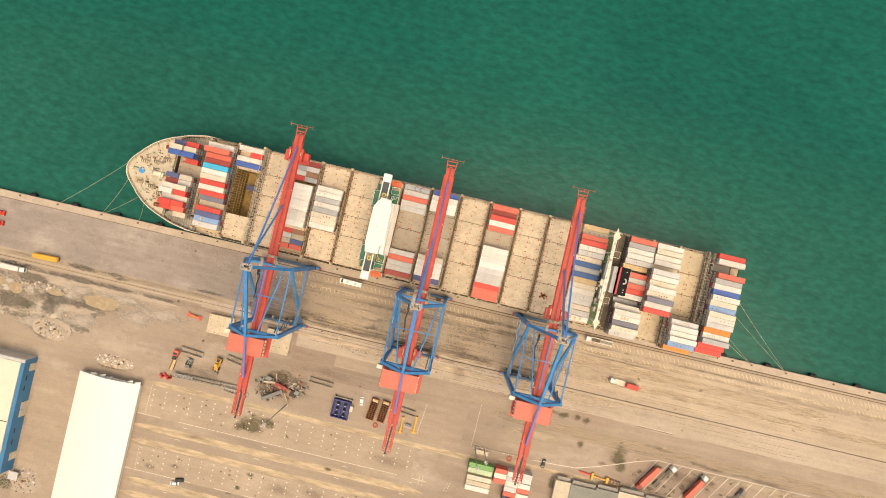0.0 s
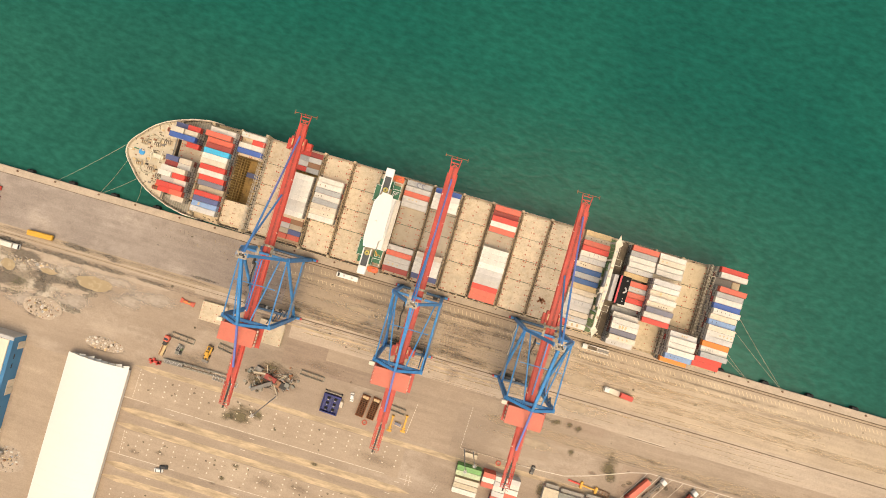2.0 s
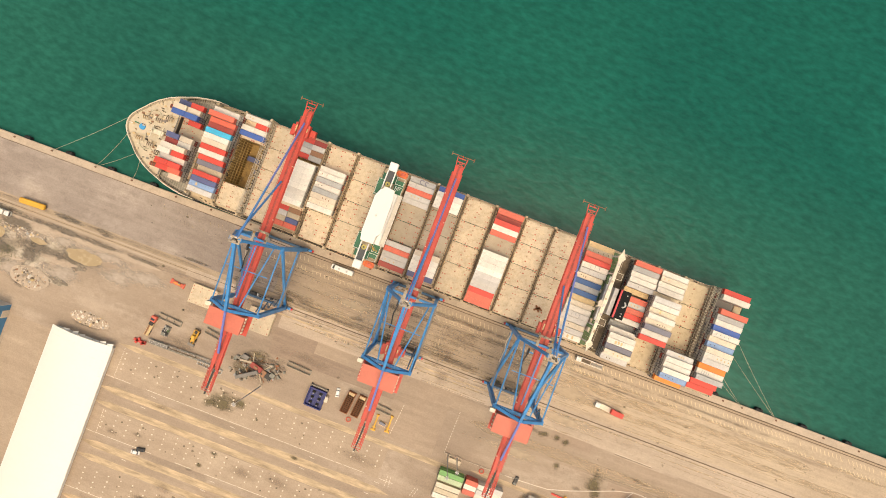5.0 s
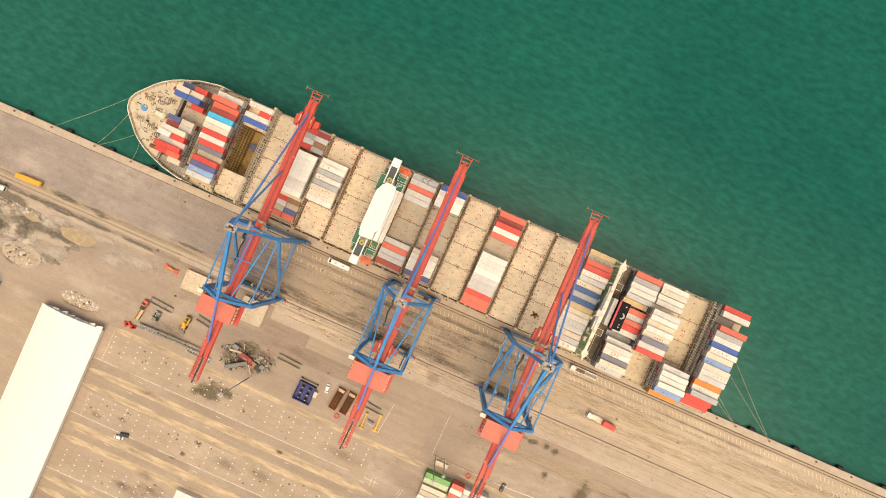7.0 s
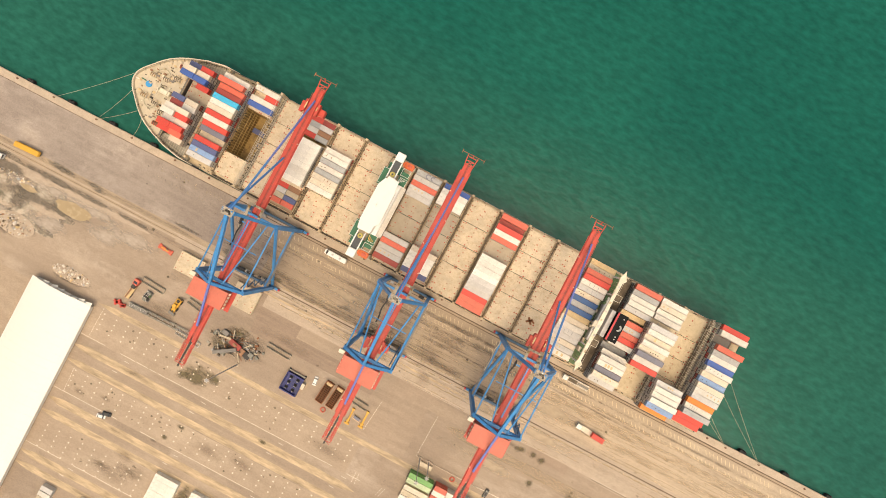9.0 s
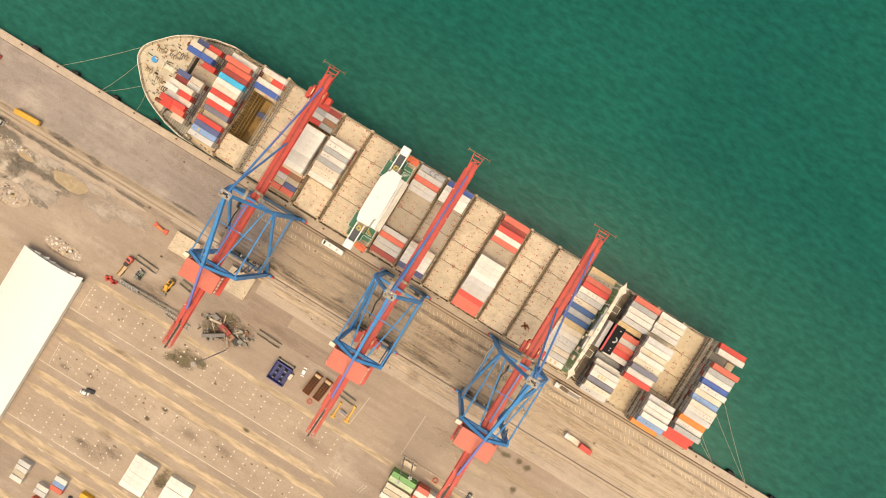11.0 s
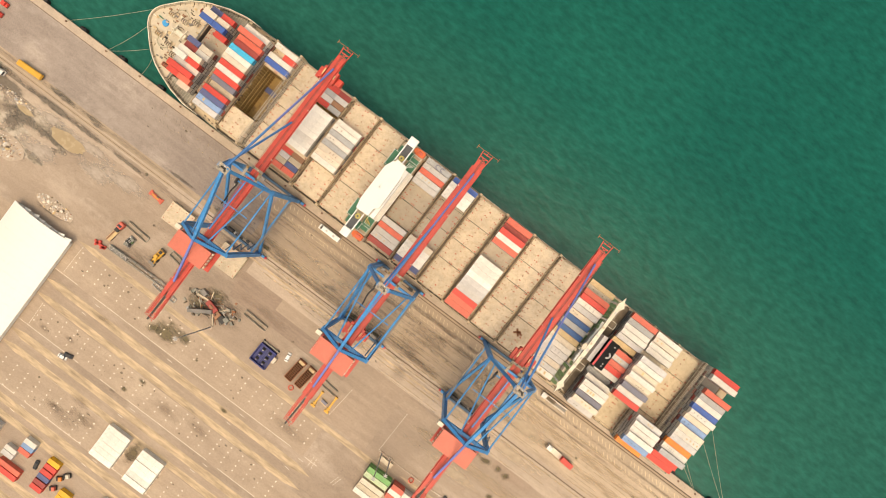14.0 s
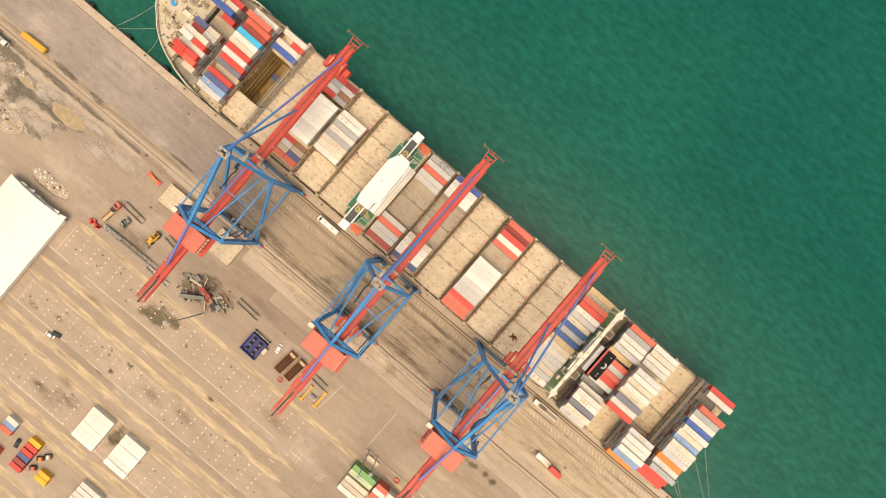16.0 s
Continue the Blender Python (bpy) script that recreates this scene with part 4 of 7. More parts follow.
for sd in (1, -1):
    bm = B()
    pts = [Vector((7.0 + 9.0 * k / 10, MID + sd * (2.0 + 9.0 * (k / 10) ** 0.55), 17.35)) for k in range(11)]
    for p, q in zip(pts, pts[1:]):
        beam(bm, p, q, 0.28, 0.5)
    part("spray_board", bm, M["lattice"], ship, "curved pale spray board")
    bm = B()
    us = (19.8, 23, 26, 29, 32, 35)
    slab(bm, [(u, MID + sd * (half(u) - 0.35)) for u in us] + [(u, MID + sd * 16.3) for u in us[::-1]], DECK, 15.4)
    part("bow_side_plate", bm, M["frame_grey"], ship, "grey steel side plating")
    bm = B()
    for k in range(13):
        u = 20.2 + k * 1.15
        beam(bm, (u, MID + sd * 16.6, 16.6), (u, MID + sd * (half(u) - 0.4), 16.6), 0.12)
        beam(bm, (u, MID + sd * (half(u) - 0.5), 15.4), (u, MID + sd * (half(u) - 0.5), 17.0), 0.14)
    for a, b in zip(us, us[1:]):
        beam(bm, (a, MID + sd * (half(a) - 1.6), 16.6), (b, MID + sd * (half(b) - 1.6), 16.6), 0.14)
    part("bow_side_frame", bm, M["lattice"], ship)
for k in range(90):
    u, v = rnd.uniform(-0.5, 19), rnd.uniform(-17, 17)
    if abs(v) < half(u) - 1.6:
        sz = rnd.uniform(0.2, 0.75)
        part("deck_gear", box(B(), u - sz, u + sz, MID + v - sz * 0.7, MID + v + sz * 0.7, 17.2, 17.3 + rnd.uniform(0.2, 0.9), 0.05), M[rnd.choice(["deck", "c_cream", "walkway", "c_tan", "bone", "steel", "c_beige", "gap", "c_brown", "bow_deck"])], ship)

# dark strips between the hatches and the side decks
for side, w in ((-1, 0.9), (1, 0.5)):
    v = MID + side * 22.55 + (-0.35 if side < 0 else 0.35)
    part("deck_gutter", box(B(), 48, 229, v - w / 2, v + w / 2, DECK, DECK + 0.06), M["gap"], ship, "dark strip along the hatches")
# side deck clutter
for side in (1, -1):
    for mt, num in (("walkway", 110), ("lattice", 36), ("gap", 70), ("socket_worn", 30)):
        bm = B()
        for k in range(num):
            u = rnd.uniform(40, 275)
            v = MID + side * (half(u) - rnd.uniform(0.6, 1.7))
            s, h = rnd.uniform(0.12, 0.6), rnd.uniform(0.2, 1.0)
            box(bm, u - s, u + s, v - 0.18, v + 0.18, DECK, DECK + h)
        tagged(part("fitting_field", bm, M[mt], ship), kind="stuff")


# ---- containers ----
CM = {}
HC = 2.6


def container_proto(length, colour):
    """Meshes of a container body and one door leaf."""
    key = (length, colour)
    if key not in CM:
        bm = B()
        w, h, t = 1.19, HC - 0.03, 0.06
        box(bm, -length / 2 + t, length / 2 - t, -w + t, w - t, 0.1, h - 0.05)
        for x in (-length / 2, length / 2 - 0.16):
            for y in (-w, w - 0.16):
                box(bm, x, x + 0.16, y, y + 0.16, 0, h)
        for y in (-w, w - 0.12):
            box(bm, -length / 2 + 0.16, length / 2 - 0.16, y, y + 0.12, h - 0.14, h - 0.01)
            box(bm, -length / 2 + 0.16, length / 2 - 0.16, y, y + 0.12, 0.0, 0.16)
        for x in (-length / 2, length / 2 - 0.12):
            box(bm, x, x + 0.12, -w + 0.16, w - 0.16, h - 0.14, h - 0.01)
        n = 7 if length > 8 else 4
        for k in range(n):
            x = -length / 2 + length * (k + 0.5) / n
            box(bm, x - 0.22, x + 0.22, -w + 0.14, w - 0.14, h - 0.05, h - 0.025)
        body = mesh_of("container", bm, M["c_" + colour])
        bm = B()
        box(bm, 0, 0.06, 0.02, 1.04, 0.16, h - 0.16)
        for y in (0.3, 0.75):
            rod(bm, (0.1, y, 0.15), (0.1, y, h - 0.15), 0.03, 0.03, 5)
        CM[key] = (body, mesh_of("door", bm, M["c_" + colour]))
    return CM[key]


NAMES = {"white": "white", "bright": "clean white", "mint": "pale green", "cream": "cream", "beige": "beige", "tan": "tan", "grey": "grey", "silver": "pale grey", "slate": "slate blue-grey", "navy": "navy blue", "royal": "royal blue", "blue": "bright blue", "steel": "steel blue", "cyan": "cyan", "red": "red", "coral": "faded coral red", "maroon": "dark maroon", "brown": "rusty brown", "orange": "orange", "green": "green", "yellow": "yellow"}
LOW = ["red", "grey", "silver", "silver", "grey", "white", "slate", "silver", "maroon", "white", "grey"]


MARK = random.Random(5)
PLAIN, ON = "in a block on deck", "stacked on the ship's deck"
mark_me = [mesh_of("roof_mark", box(B(), -a, a, -b, b, 0, 0.03), M[c]) for a, b, c in ((0.14, 0.45, "c_brown"), (0.2, 0.25, "walkway"), (0.12, 0.7, "c_grey"), (0.3, 0.35, "c_tan"), (0.1, 0.3, "gap"), (0.45, 0.7, "c_tan"))]


def container(m, length, colour, where, group):
    body, door = container_proto(length, colour)
    ob = new("shipping_container", body)
    ob.matrix_basis = m
    tagged(ob, "%s %s-foot shipping container %s" % (NAMES[colour], "forty" if length > 8 else "twenty", where), "container", group)
    if colour in ("white", "cream", "silver", "slate", "steel", "beige") and length > 8 and where == ON and MARK.random() < 0.5:
        first, step, me = MARK.uniform(-5.0, 0), MARK.uniform(1.0, 2.4), mark_me[MARK.randrange(len(mark_me))]
        for k in range(MARK.choice((1, 2, 3, 4))):
            mk_ = new("roof_mark", me)
            mk_.parent = ob
            mk_.matrix_local = Matrix.Translation((first + step * k, MARK.uniform(-0.15, 0.15), HC - 0.05))
    for s in (1, -1):
        d = new("door", door)
        d.parent = ob
        d.matrix_local = Matrix.Translation((length / 2 - 0.07, 0, 0)) @ Matrix.Diagonal((1, s, 1, 1))
    return ob


LOWER = []


def stack(base, u, v, z, tiers, colour, length, where, group, rng, keep=False, turn=0.0):
    """Tiers of one cell; the named colour lies on top."""
    high = 1.115 if rng.random() < 0.4 else 1.0
    for k in range(tiers):
        col = colour if k == tiers - 1 or keep else rng.choice(LOW)
        m = base @ pose(u + rng.uniform(-0.05, 0.05), v + rng.uniform(-0.03, 0.03), z + k * HC * high, 0, 0, turn + rng.uniform(-0.15, 0.15)) @ Matrix.Diagonal((1, 1.045 if where == PLAIN else 1.0, high, 1))
        if k < tiers - 1:
            LOWER.append((m, length, col))
        else:
            top_ = container(m, length, col, where, group)
    return top_


crng = random.Random(11)
LOAD = Matrix.Translation((0.01, 51.41, 0)) @ Matrix.Rotation(radians(-0.84), 4, "Z")
GRP = "containers on the ship"
L40, L20 = 12.19, 6.06
# bay start: rows of (first place across, "colour tiers ...") at 2.53 m steps towards the quay
DECKLOAD = [
    (36.0, -6.0, "white3 coral4 coral3 maroon3 cyan3 white3 cream3 red3 white3 red2 slate2 beige1 red2 navy2 steel2 silver2"),
    (48.5, -3.7, "white1 - - blue1"),
    (75.9, -15.2, "bright2 bright2 bright2 bright2 bright2 white2 bright2 bright2"),
    (90.5, -13.8, "white2 white2 grey2 white2 grey2 cream2 cream2 white2"),
    (130.4, -3.2, "grey1 silver1 coral1 silver1 silver1"),
    (130.4, -34.6, "silver1 coral1 silver1 silver1 maroon1"),
    (144.4, -2.9, "blue1 bright2 bright2 bright2"),
    (144.4, -34.0, "cream2 bright2 bright2 bright2 navy1"),
    (173.2, -2.8, "coral2 maroon1 red2 white2 coral2"),
    (173.2, -22.8, "bright2 bright2 bright2 bright2 silver2 silver2 silver1 red1 coral1 coral1"),
    (216.5, -6.5, "coral3 red3 white3 silver3 cream2 royal2 grey2 royal2 tan2 cream2 white2 silver2 silver2 cream2 silver2 white2"),
    (217.3, -1.5, "tan1 beige1"),
    (238.5, -2.6, "coral3 grey3 white3 white3 silver3 tan2"),
    (239.0, -18.7, "coral3 silver3 coral3 red3 white3"),
    (238.5, -31.6, "grey1 white3 white4 white4 slate4 cream4 silver3"),
    (251.4, -2.6, "white3 cream3 white3 white3 beige2"),
    (250.0, -14.9, "silver5 white5 cream5 white5 cream5 slate5 white5 red5"),
    (264.3, -34.9, "silver4 white5 white5 white5 steel5"),
    (264.3, -47.2, "orange3"),
    (279.2, -0.6, "red4 white4"),
    (279.2, -9.6, "coral5 grey5 white5 blue5 white5 cream5 steel5 cream5 white5 silver5 orange5 white5 grey5 red4 red3"),
]
for u0, v, text in DECKLOAD:
    for cell in text.split():
        if cell != "-":
            zb = COVER + 0.05
            if u0 > 279:
                zb = DECK + 1.0
            top = stack(LOAD, u0 + L40 / 2, v, zb, int(cell[-1]), cell[:-1], L40, PLAIN if u0 in (75.9, 173.2, 144.4) else ON, GRP, crng)
            if u0 == 130.4 and v == -3.2:
                for x, r in ((-0.4, 0.95), (1.9, 0.8)):
                    bm = B()
                    sweep(bm, [(x + r * math.cos(a), r * math.sin(a), HC - 0.02) for a in [0.6 + j * 0.5 for j in range(10)]], 0.5, 0.03)
                    part("roof_emblem", bm, M["c_slate"], top, "faded grey round emblem")
        v -= 2.53
# twenty-foot pairs: start, first place, "fore/aft tiers"
PAIRS = [
    (19.9, -8.6, "navy/red:3 cream/cream:4 blue/blue:4 -/red:2"),
    (19.9, -24.4, "navy/cream:3 maroon/white:3 white/cream:4 white/red:4 silver/white:3 red/red:4 red/coral:3 -/cream:2"),
    (48.5, -6.2, "-/red:1 white/white:1"),
]
for u0, v, text in PAIRS:
    for cell in text.split():
        cols, tiers = cell.split(":")
        for k, col in enumerate(cols.split("/")):
            if col != "-":
                stack(LOAD, u0 + L20 / 2 + k * 6.14, v, COVER + 0.05, int(tiers), col, L20, ON, GRP, crng)
        v -= 2.53
# twenty-foot boxes down in the open hold
for v, cols in ((-3.4, "red/maroon"), (-5.93, "grey/silver"), (-8.46, "silver/brown"), (-10.99, "red/grey"), (-36.8, "red/brown"), (-39.33, "silver/beige"), (-41.86, "beige/navy"), (-44.39, "coral/coral")):
    for k, col in enumerate(cols.split("/")):
        stack(LOAD, 75.9 + L20 / 2 + k * 6.14, v, 9.92, 2, col, L20, "down in the open hold", GRP, crng)
stack(LOAD, 52.6, -21.2, -1.75, 1, "navy", L20, "down in the open hold", GRP, crng)
stack(LOAD, 57.9, -26.6, -1.75, 1, "slate", L20, "down in the open hold", GRP, crng)

# ---- quay cranes ----
TOP, GIRD, APEX, PEAK, YW, YL, HALF = 42.3, 39.4, 69.3, 52.0, -2.6, -32.8, 10.4


def quay_crane():
    """One ship-to-shore crane; its foot between the waterside legs at the rail."""
    c = thing("quay_crane", "blue ship-to-shore crane with red boom and coral machinery house", "crane", group="cranes on the quay")
    for x in (-HALF, HALF):
        for y in (0, YL - YW):
            bm = B()
            beam(bm, (x, y, 2.4), (x, y, TOP), 1.5, 1.7)
            part("leg", bm, M["blue"], c)
    for y in (0, YL - YW):
        bm = B()
        box(bm, -HALF - 1.0, HALF + 1.0, y - 0.55, y + 0.55, 2.2, 3.8, 0.1)
        part("sill_beam", bm, M["dark_blue"], c, "dark blue sill beam")
        for x in (-HALF, HALF):
            bog = part("bogie", box(B(), x - 2.6, x + 2.6, y - 0.55, y + 0.55, 0.75, 2.1, 0.1), M["blue"], c)
            for k in range(5):
                bm = B()
                rod(bm, (x - 2.0 + k, y - 0.35, 0.52), (x - 2.0 + k, y + 0.35, 0.52), 0.4, 0.4, 12)
                part("wheel", bm, M["dark"], bog)
            s = 1 if x > 0 else -1
            part("buffer", box(B(), *sorted((x + s * 2.6, x + s * 3.5)), y - 0.5, y + 0.5, 0.9, 2.0, 0.15), M["bright_red"], bog, "red end buffer")
    for x in (-HALF, HALF):
        bm = B()
        beam(bm, (x, 0, 15.0), (x, YL - YW, 15.0), 0.8, 1.5)
        pb = part("portal_beam", bm, M["blue"], c)
        bm = B()
        s = 1 if x > 0 else -1
        for off in (0.55, 1.25):
            beam(bm, (x + s * off, -2, 17.0), (x + s * off, YL - YW + 2, 17.0), 0.09)
        for k in range(10):
            beam(bm, (x + s * 1.25, -2 - k * 2.9, 15.8), (x + s * 1.25, -2 - k * 2.9, 17.0), 0.08)
        box(bm, *sorted((x + s * 0.5, x + s * 1.3)), YL - YW + 2, -2, 15.75, 15.8)
        part("portal_walkway", bm, M["steel"], pb, "grey walkway along the portal beam")
        bm = B()
        beam(bm, (x, -0.6, TOP - 1.2), (x, YL - YW + 1.4, 4.5), 1.0, 1.1)
        part("diagonal_brace", bm, M["blue"], c)
    L = YL - YW
    for s in (-1, 1):
        bm = B()
        beam(bm, (s * HALF, 0, TOP - 0.3), (s * 1.3, 0, APEX), 1.1, 1.3)
        part("a_frame_leg", bm, M["blue"], c)
        bm = B()
        beam(bm, (s * HALF, L, TOP - 0.3), (s * 0.4, L, PEAK), 1.2, 1.4)
        part("rear_frame_leg", bm, M["blue"], c)
        bm = B()
        rod(bm, (s * 8.6, 0, TOP + 5.0), (s * 3.4, L + 0.6, TOP + 6.0), 0.3)
        part("diagonal_tube", bm, M["blue"], c)
        bm = B()
        rod(bm, (s * HALF * 0.99, 0, TOP + 0.4), (s * (HALF - 0.2), L, TOP + 0.4), 0.33)
        part("side_tube", bm, M["blue"], c)
    bm = B()
    box(bm, -HALF, HALF, -0.5, 0.5, TOP - 1.4, TOP - 0.2, 0.1)
    part("waterside_crossbeam", bm, M["blue"], c)
    bm = B()
    box(bm, -HALF, HALF, L - 0.7, L + 0.7, TOP - 1.4, TOP - 0.2, 0.1)
    part("landside_crossbeam", bm, M["blue"], c)
    bm = B()
    beam(bm, (0, -0.8, APEX - 0.6), (0, L, PEAK - 0.3), 1.1, 1.5)
    part("backstay_beam", bm, M["blue"], c)
    bm = B()
    beam(bm, (0, L - 0.4, PEAK - 0.3), (0, L - 20.5, GIRD + 2.2), 0.8, 0.8)
    part("rear_stay", bm, M["purple"], c, "violet-blue rear stay")
    bm = B()
    beam(bm, (-0.5, 0.6, APEX), (-0.4, 26.5, GIRD + 1.6), 0.62)
    part("forestay", bm, M["stay_blue"], c, "blue inner forestay")
    bm = B()
    mid = Vector((0.5, 0.6, APEX)).lerp(Vector((0.3, 53.0, GIRD + 1.6)), 0.42)
    beam(bm, (0.5, 0.6, APEX), mid, 0.66)
    part("forestay", bm, M["stay_blue"], c, "blue upper link of the outer forestay")
    bm = B()
    beam(bm, mid, (0.3, 53.0, GIRD + 1.6), 0.62)
    part("forestay", bm, M["purple"], c, "violet-blue lower link of the outer forestay")
    bm = B()
    beam(bm, (-9, L * 0.45, TOP + 1.8), (9, L * 0.45, TOP + 1.8), 0.35)
    part("tie_tube", bm, M["blue"], c)
    bm = B()
    beam(bm, (0.1, -2.6, GIRD + 4.6), (-0.4, L + 4.6, GIRD + 4.6), 0.5)
    part("hoist_rope_tube", bm, M["stay_blue"], c, "blue tube over the girder")
    # head platform
    bm = box(B(), -3.1, 3.1, -2.3, 1.7, APEX + 0.1, APEX + 0.22)
    head = part("head_platform", bm, M["platform"], c, "tan grating platform at the head")
    bm = B()
    for x in (-3, 3):
        beam(bm, (x, -2.2, APEX + 1.3), (x, 1.6, APEX + 1.3), 0.1)
    for y in (-2.2, 1.6):
        beam(bm, (-3, y, APEX + 1.3), (3, y, APEX + 1.3), 0.1)
    for x in (-3, 0, 3):
        for y in (-2.2, 1.6):
            beam(bm, (x, y, APEX + 0.3), (x, y, APEX + 1.3), 0.1)
    part("railing", bm, M["platform"], head)
    for k in range(4):
        bm = B()
        rod(bm, (-1.0 + k * 0.7, 0, APEX + 0.8), (-0.78 + k * 0.7, 0, APEX + 0.8), 0.7, 0.7, 14)
        part("sheave", bm, M["dark"], head)
    for x, y, w, mt in ((-2.0, -1.1, 0.5, "steel"), (1.5, -1.0, 0.45, "dark"), (2.2, 0.7, 0.4, "blue"), (-2.3, 0.8, 0.35, "c_beige"), (0.4, 1.0, 0.3, "white")):
        part("winch", box(B(), x - w, x + w * 1.2, y - w, y + w, APEX + 0.3, APEX + 0.6 + w, 0.08), M[mt], head)
    head.matrix_basis = Matrix.Translation((0, -0.3, APEX)) @ Matrix.Scale(0.7, 4) @ Matrix.Translation((0, 0.3, -APEX))
    part("cap_beam", box(B(), -2.6, 2.6, -0.8, 0.8, APEX - 1.3, APEX + 0.05, 0.1), M["blue"], c)
    bm = B()
    beam(bm, (-1.2, -1.4, APEX + 0.3), (1.0, -1.0, APEX + 1.4), 0.2)
    beam(bm, (1.3, -1.4, APEX + 0.3), (-0.8, 1.0, APEX + 1.3), 0.16)
    part("hoist_frame", bm, M["c_silver"], head)
    # platform round the boom hinge
    bm = B()
    for x0, x1, y0, y1 in ((-3.4, -2.3, -1.4, 4.4), (2.3, 3.4, -1.4, 4.4), (-3.4, 3.4, 3.4, 4.4)):
        box(bm, x0, x1, y0, y1, TOP + 1.0, TOP + 1.12)
    hinge = part("hinge_platform", bm, M["platform"], c, "brownish walkway round the boom hinge")
    bm = B()
    for p, q in (((-3.4, -1.4), (-3.4, 4.4)), ((3.4, -1.4), (3.4, 4.4)), ((-3.4, 4.4), (3.4, 4.4))):
        beam(bm, (*p, TOP + 2.1), (*q, TOP + 2.1), 0.1)
        for k in range(4):
            w = Vector((*p, TOP + 1.1)).lerp(Vector((*q, TOP + 1.1)), k / 3)
            beam(bm, w, w + Vector((0, 0, 1)), 0.1)
    part("railing", bm, M["platform"], hinge)
    for x, y, w, mt in ((-2.8, 2.6, 0.45, "rust"), (2.8, 0.6, 0.4, "walkway"), (-1.0, 3.8, 0.4, "steel"), (1.4, 3.9, 0.35, "c_beige"), (2.8, 3.0, 0.35, "rust")):
        part("hinge_box", box(B(), x - w, x + w, y - w, y + w, TOP + 1.12, TOP + 1.9, 0.05), M[mt], hinge)
    # cable loop and pipe on a leg
    bm = B()
    pts = [Vector((-HALF - 1.2 + 0.25 * math.sin(k * 1.3), -0.6 - k * 1.7, 19 + 0.8 * math.sin(k * 1.7))) for k in range(10)]
    tube(bm, pts, 0.2)
    part("festoon_cable", bm, M["lattice"], c, "pale hanging cable loop")
    bm = B()
    pts = [Vector((-4.6 + 0.35 * math.sin(k * 1.1), -3.0 - k * 1.6, GIRD - 0.5 - 1.6 * math.sin(math.pi * k / 8))) for k in range(9)]
    tube(bm, pts, 0.3)
    cd_ = part("cable_drape", bm, M["dark"], c, "dark hanging supply cable with its drum")
    bm = B()
    rod(bm, (-4.9, -4.6, GIRD), (-4.3, -4.6, GIRD), 1.4, 1.4, 14)
    part("cable_drum", bm, M["dark"], cd_)
    part("cable_arm", box(B(), -5.0, -1.8, -4.9, -4.3, GIRD - 0.4, GIRD - 0.1), M["blue"], c)
    # boom and girder
    y0, y1 = -70.5 - YW, 55.0 - YW
    bm = B()
    for x in (-1.12, 1.12):
        box(bm, x - 0.72, x + 0.72, -58, y1 + 0.8, GIRD - 1.0, GIRD + 1.0, 0.06)
    boom = part("boom", bm, M["red"], c, "long red boom girder")
    part("boom_floor", box(B(), -0.41, 0.41, -56, y1 + 0.6, GIRD + 0.6, GIRD + 0.8), M["boom_floor"], boom, "darker red floor between the girders")
    bm = B()
    for x in (-2.02, 2.02):
        box(bm, x - 0.2, x + 0.2, -56, y1 - 2, GIRD + 0.2, GIRD + 0.28)
    part("boom_walkway", bm, M["red"], boom)
    bm = B()
    for x in (-2.25, 2.25):
        beam(bm, (x, -56, GIRD + 1.3), (x, y1 - 2, GIRD + 1.3), 0.1)
        for k in range(28):
            y = -55 + k * 4.0
            beam(bm, (x, y, GIRD + 0.2), (x, y, GIRD + 1.3), 0.1)
    part("boom_railing", bm, M["red"], boom)
    bm = B()
    for k in range(30):
        y = -54 + k * 3.8
        box(bm, -0.41, 0.41, y - 0.12, y + 0.12, GIRD + 0.85, GIRD + 1.0)
    tagged(part("boom_rungs", bm, M["red"], boom), kind="stuff")
    for k in range(9):
        y = -50 + k * 12
        x = 1.9 if k % 2 else -1.9
        part("lamp", box(B(), x - 0.18, x + 0.18, y - 0.18, y + 0.18, GIRD + 0.28, GIRD + 1.5), M["cream_roof"], boom)
    bm = B()
    for x in (-2.2, 2.2):
        beam(bm, (x * 0.72, y1 - 1.5, GIRD), (x * 1.0, y1 + 5.0, GIRD), 0.36)
    for y in (y1 + 1.2, y1 + 2.8, y1 + 4.4):
        beam(bm, (-1.6, y, GIRD), (1.6, y, GIRD), 0.34)
    beam(bm, (-1.5, y1 + 1.2, GIRD), (1.5, y1 + 2.8, GIRD), 0.2)
    beam(bm, (1.5, y1 + 1.2, GIRD), (-1.5, y1 + 2.8, GIRD), 0.2)
    beam(bm, (0, y1 + 4.6, GIRD), (0, y1 + 5.3, GIRD + 2.4), 0.3)
    part("boom_tip_frame", bm, M["red"], boom)
    bm = B()
    beam(bm, (-4.9, y1 + 5.3, GIRD + 0.8), (4.9, y1 + 5.3, GIRD + 0.8), 0.2)
    beam(bm, (-4.9, y1 + 4.5, GIRD + 0.8), (-4.9, y1 + 6.1, GIRD + 0.8), 0.22)
    beam(bm, (4.9, y1 + 4.5, GIRD + 0.8), (4.9, y1 + 6.1, GIRD + 0.8), 0.22)
    part("tip_bar", bm, M["skip_rust"], boom, "rusty brown cross bar at the boom tip")
    bm = B()
    for x in (-1.9, 1.9):
        beam(bm, (x, -58, GIRD), (x, y0, GIRD), 0.35)
        beam(bm, (x, -58, GIRD + 1.6), (x, y0, GIRD + 1.6), 0.2)
    for k in range(10):
        y = -58.5 - k * 1.1
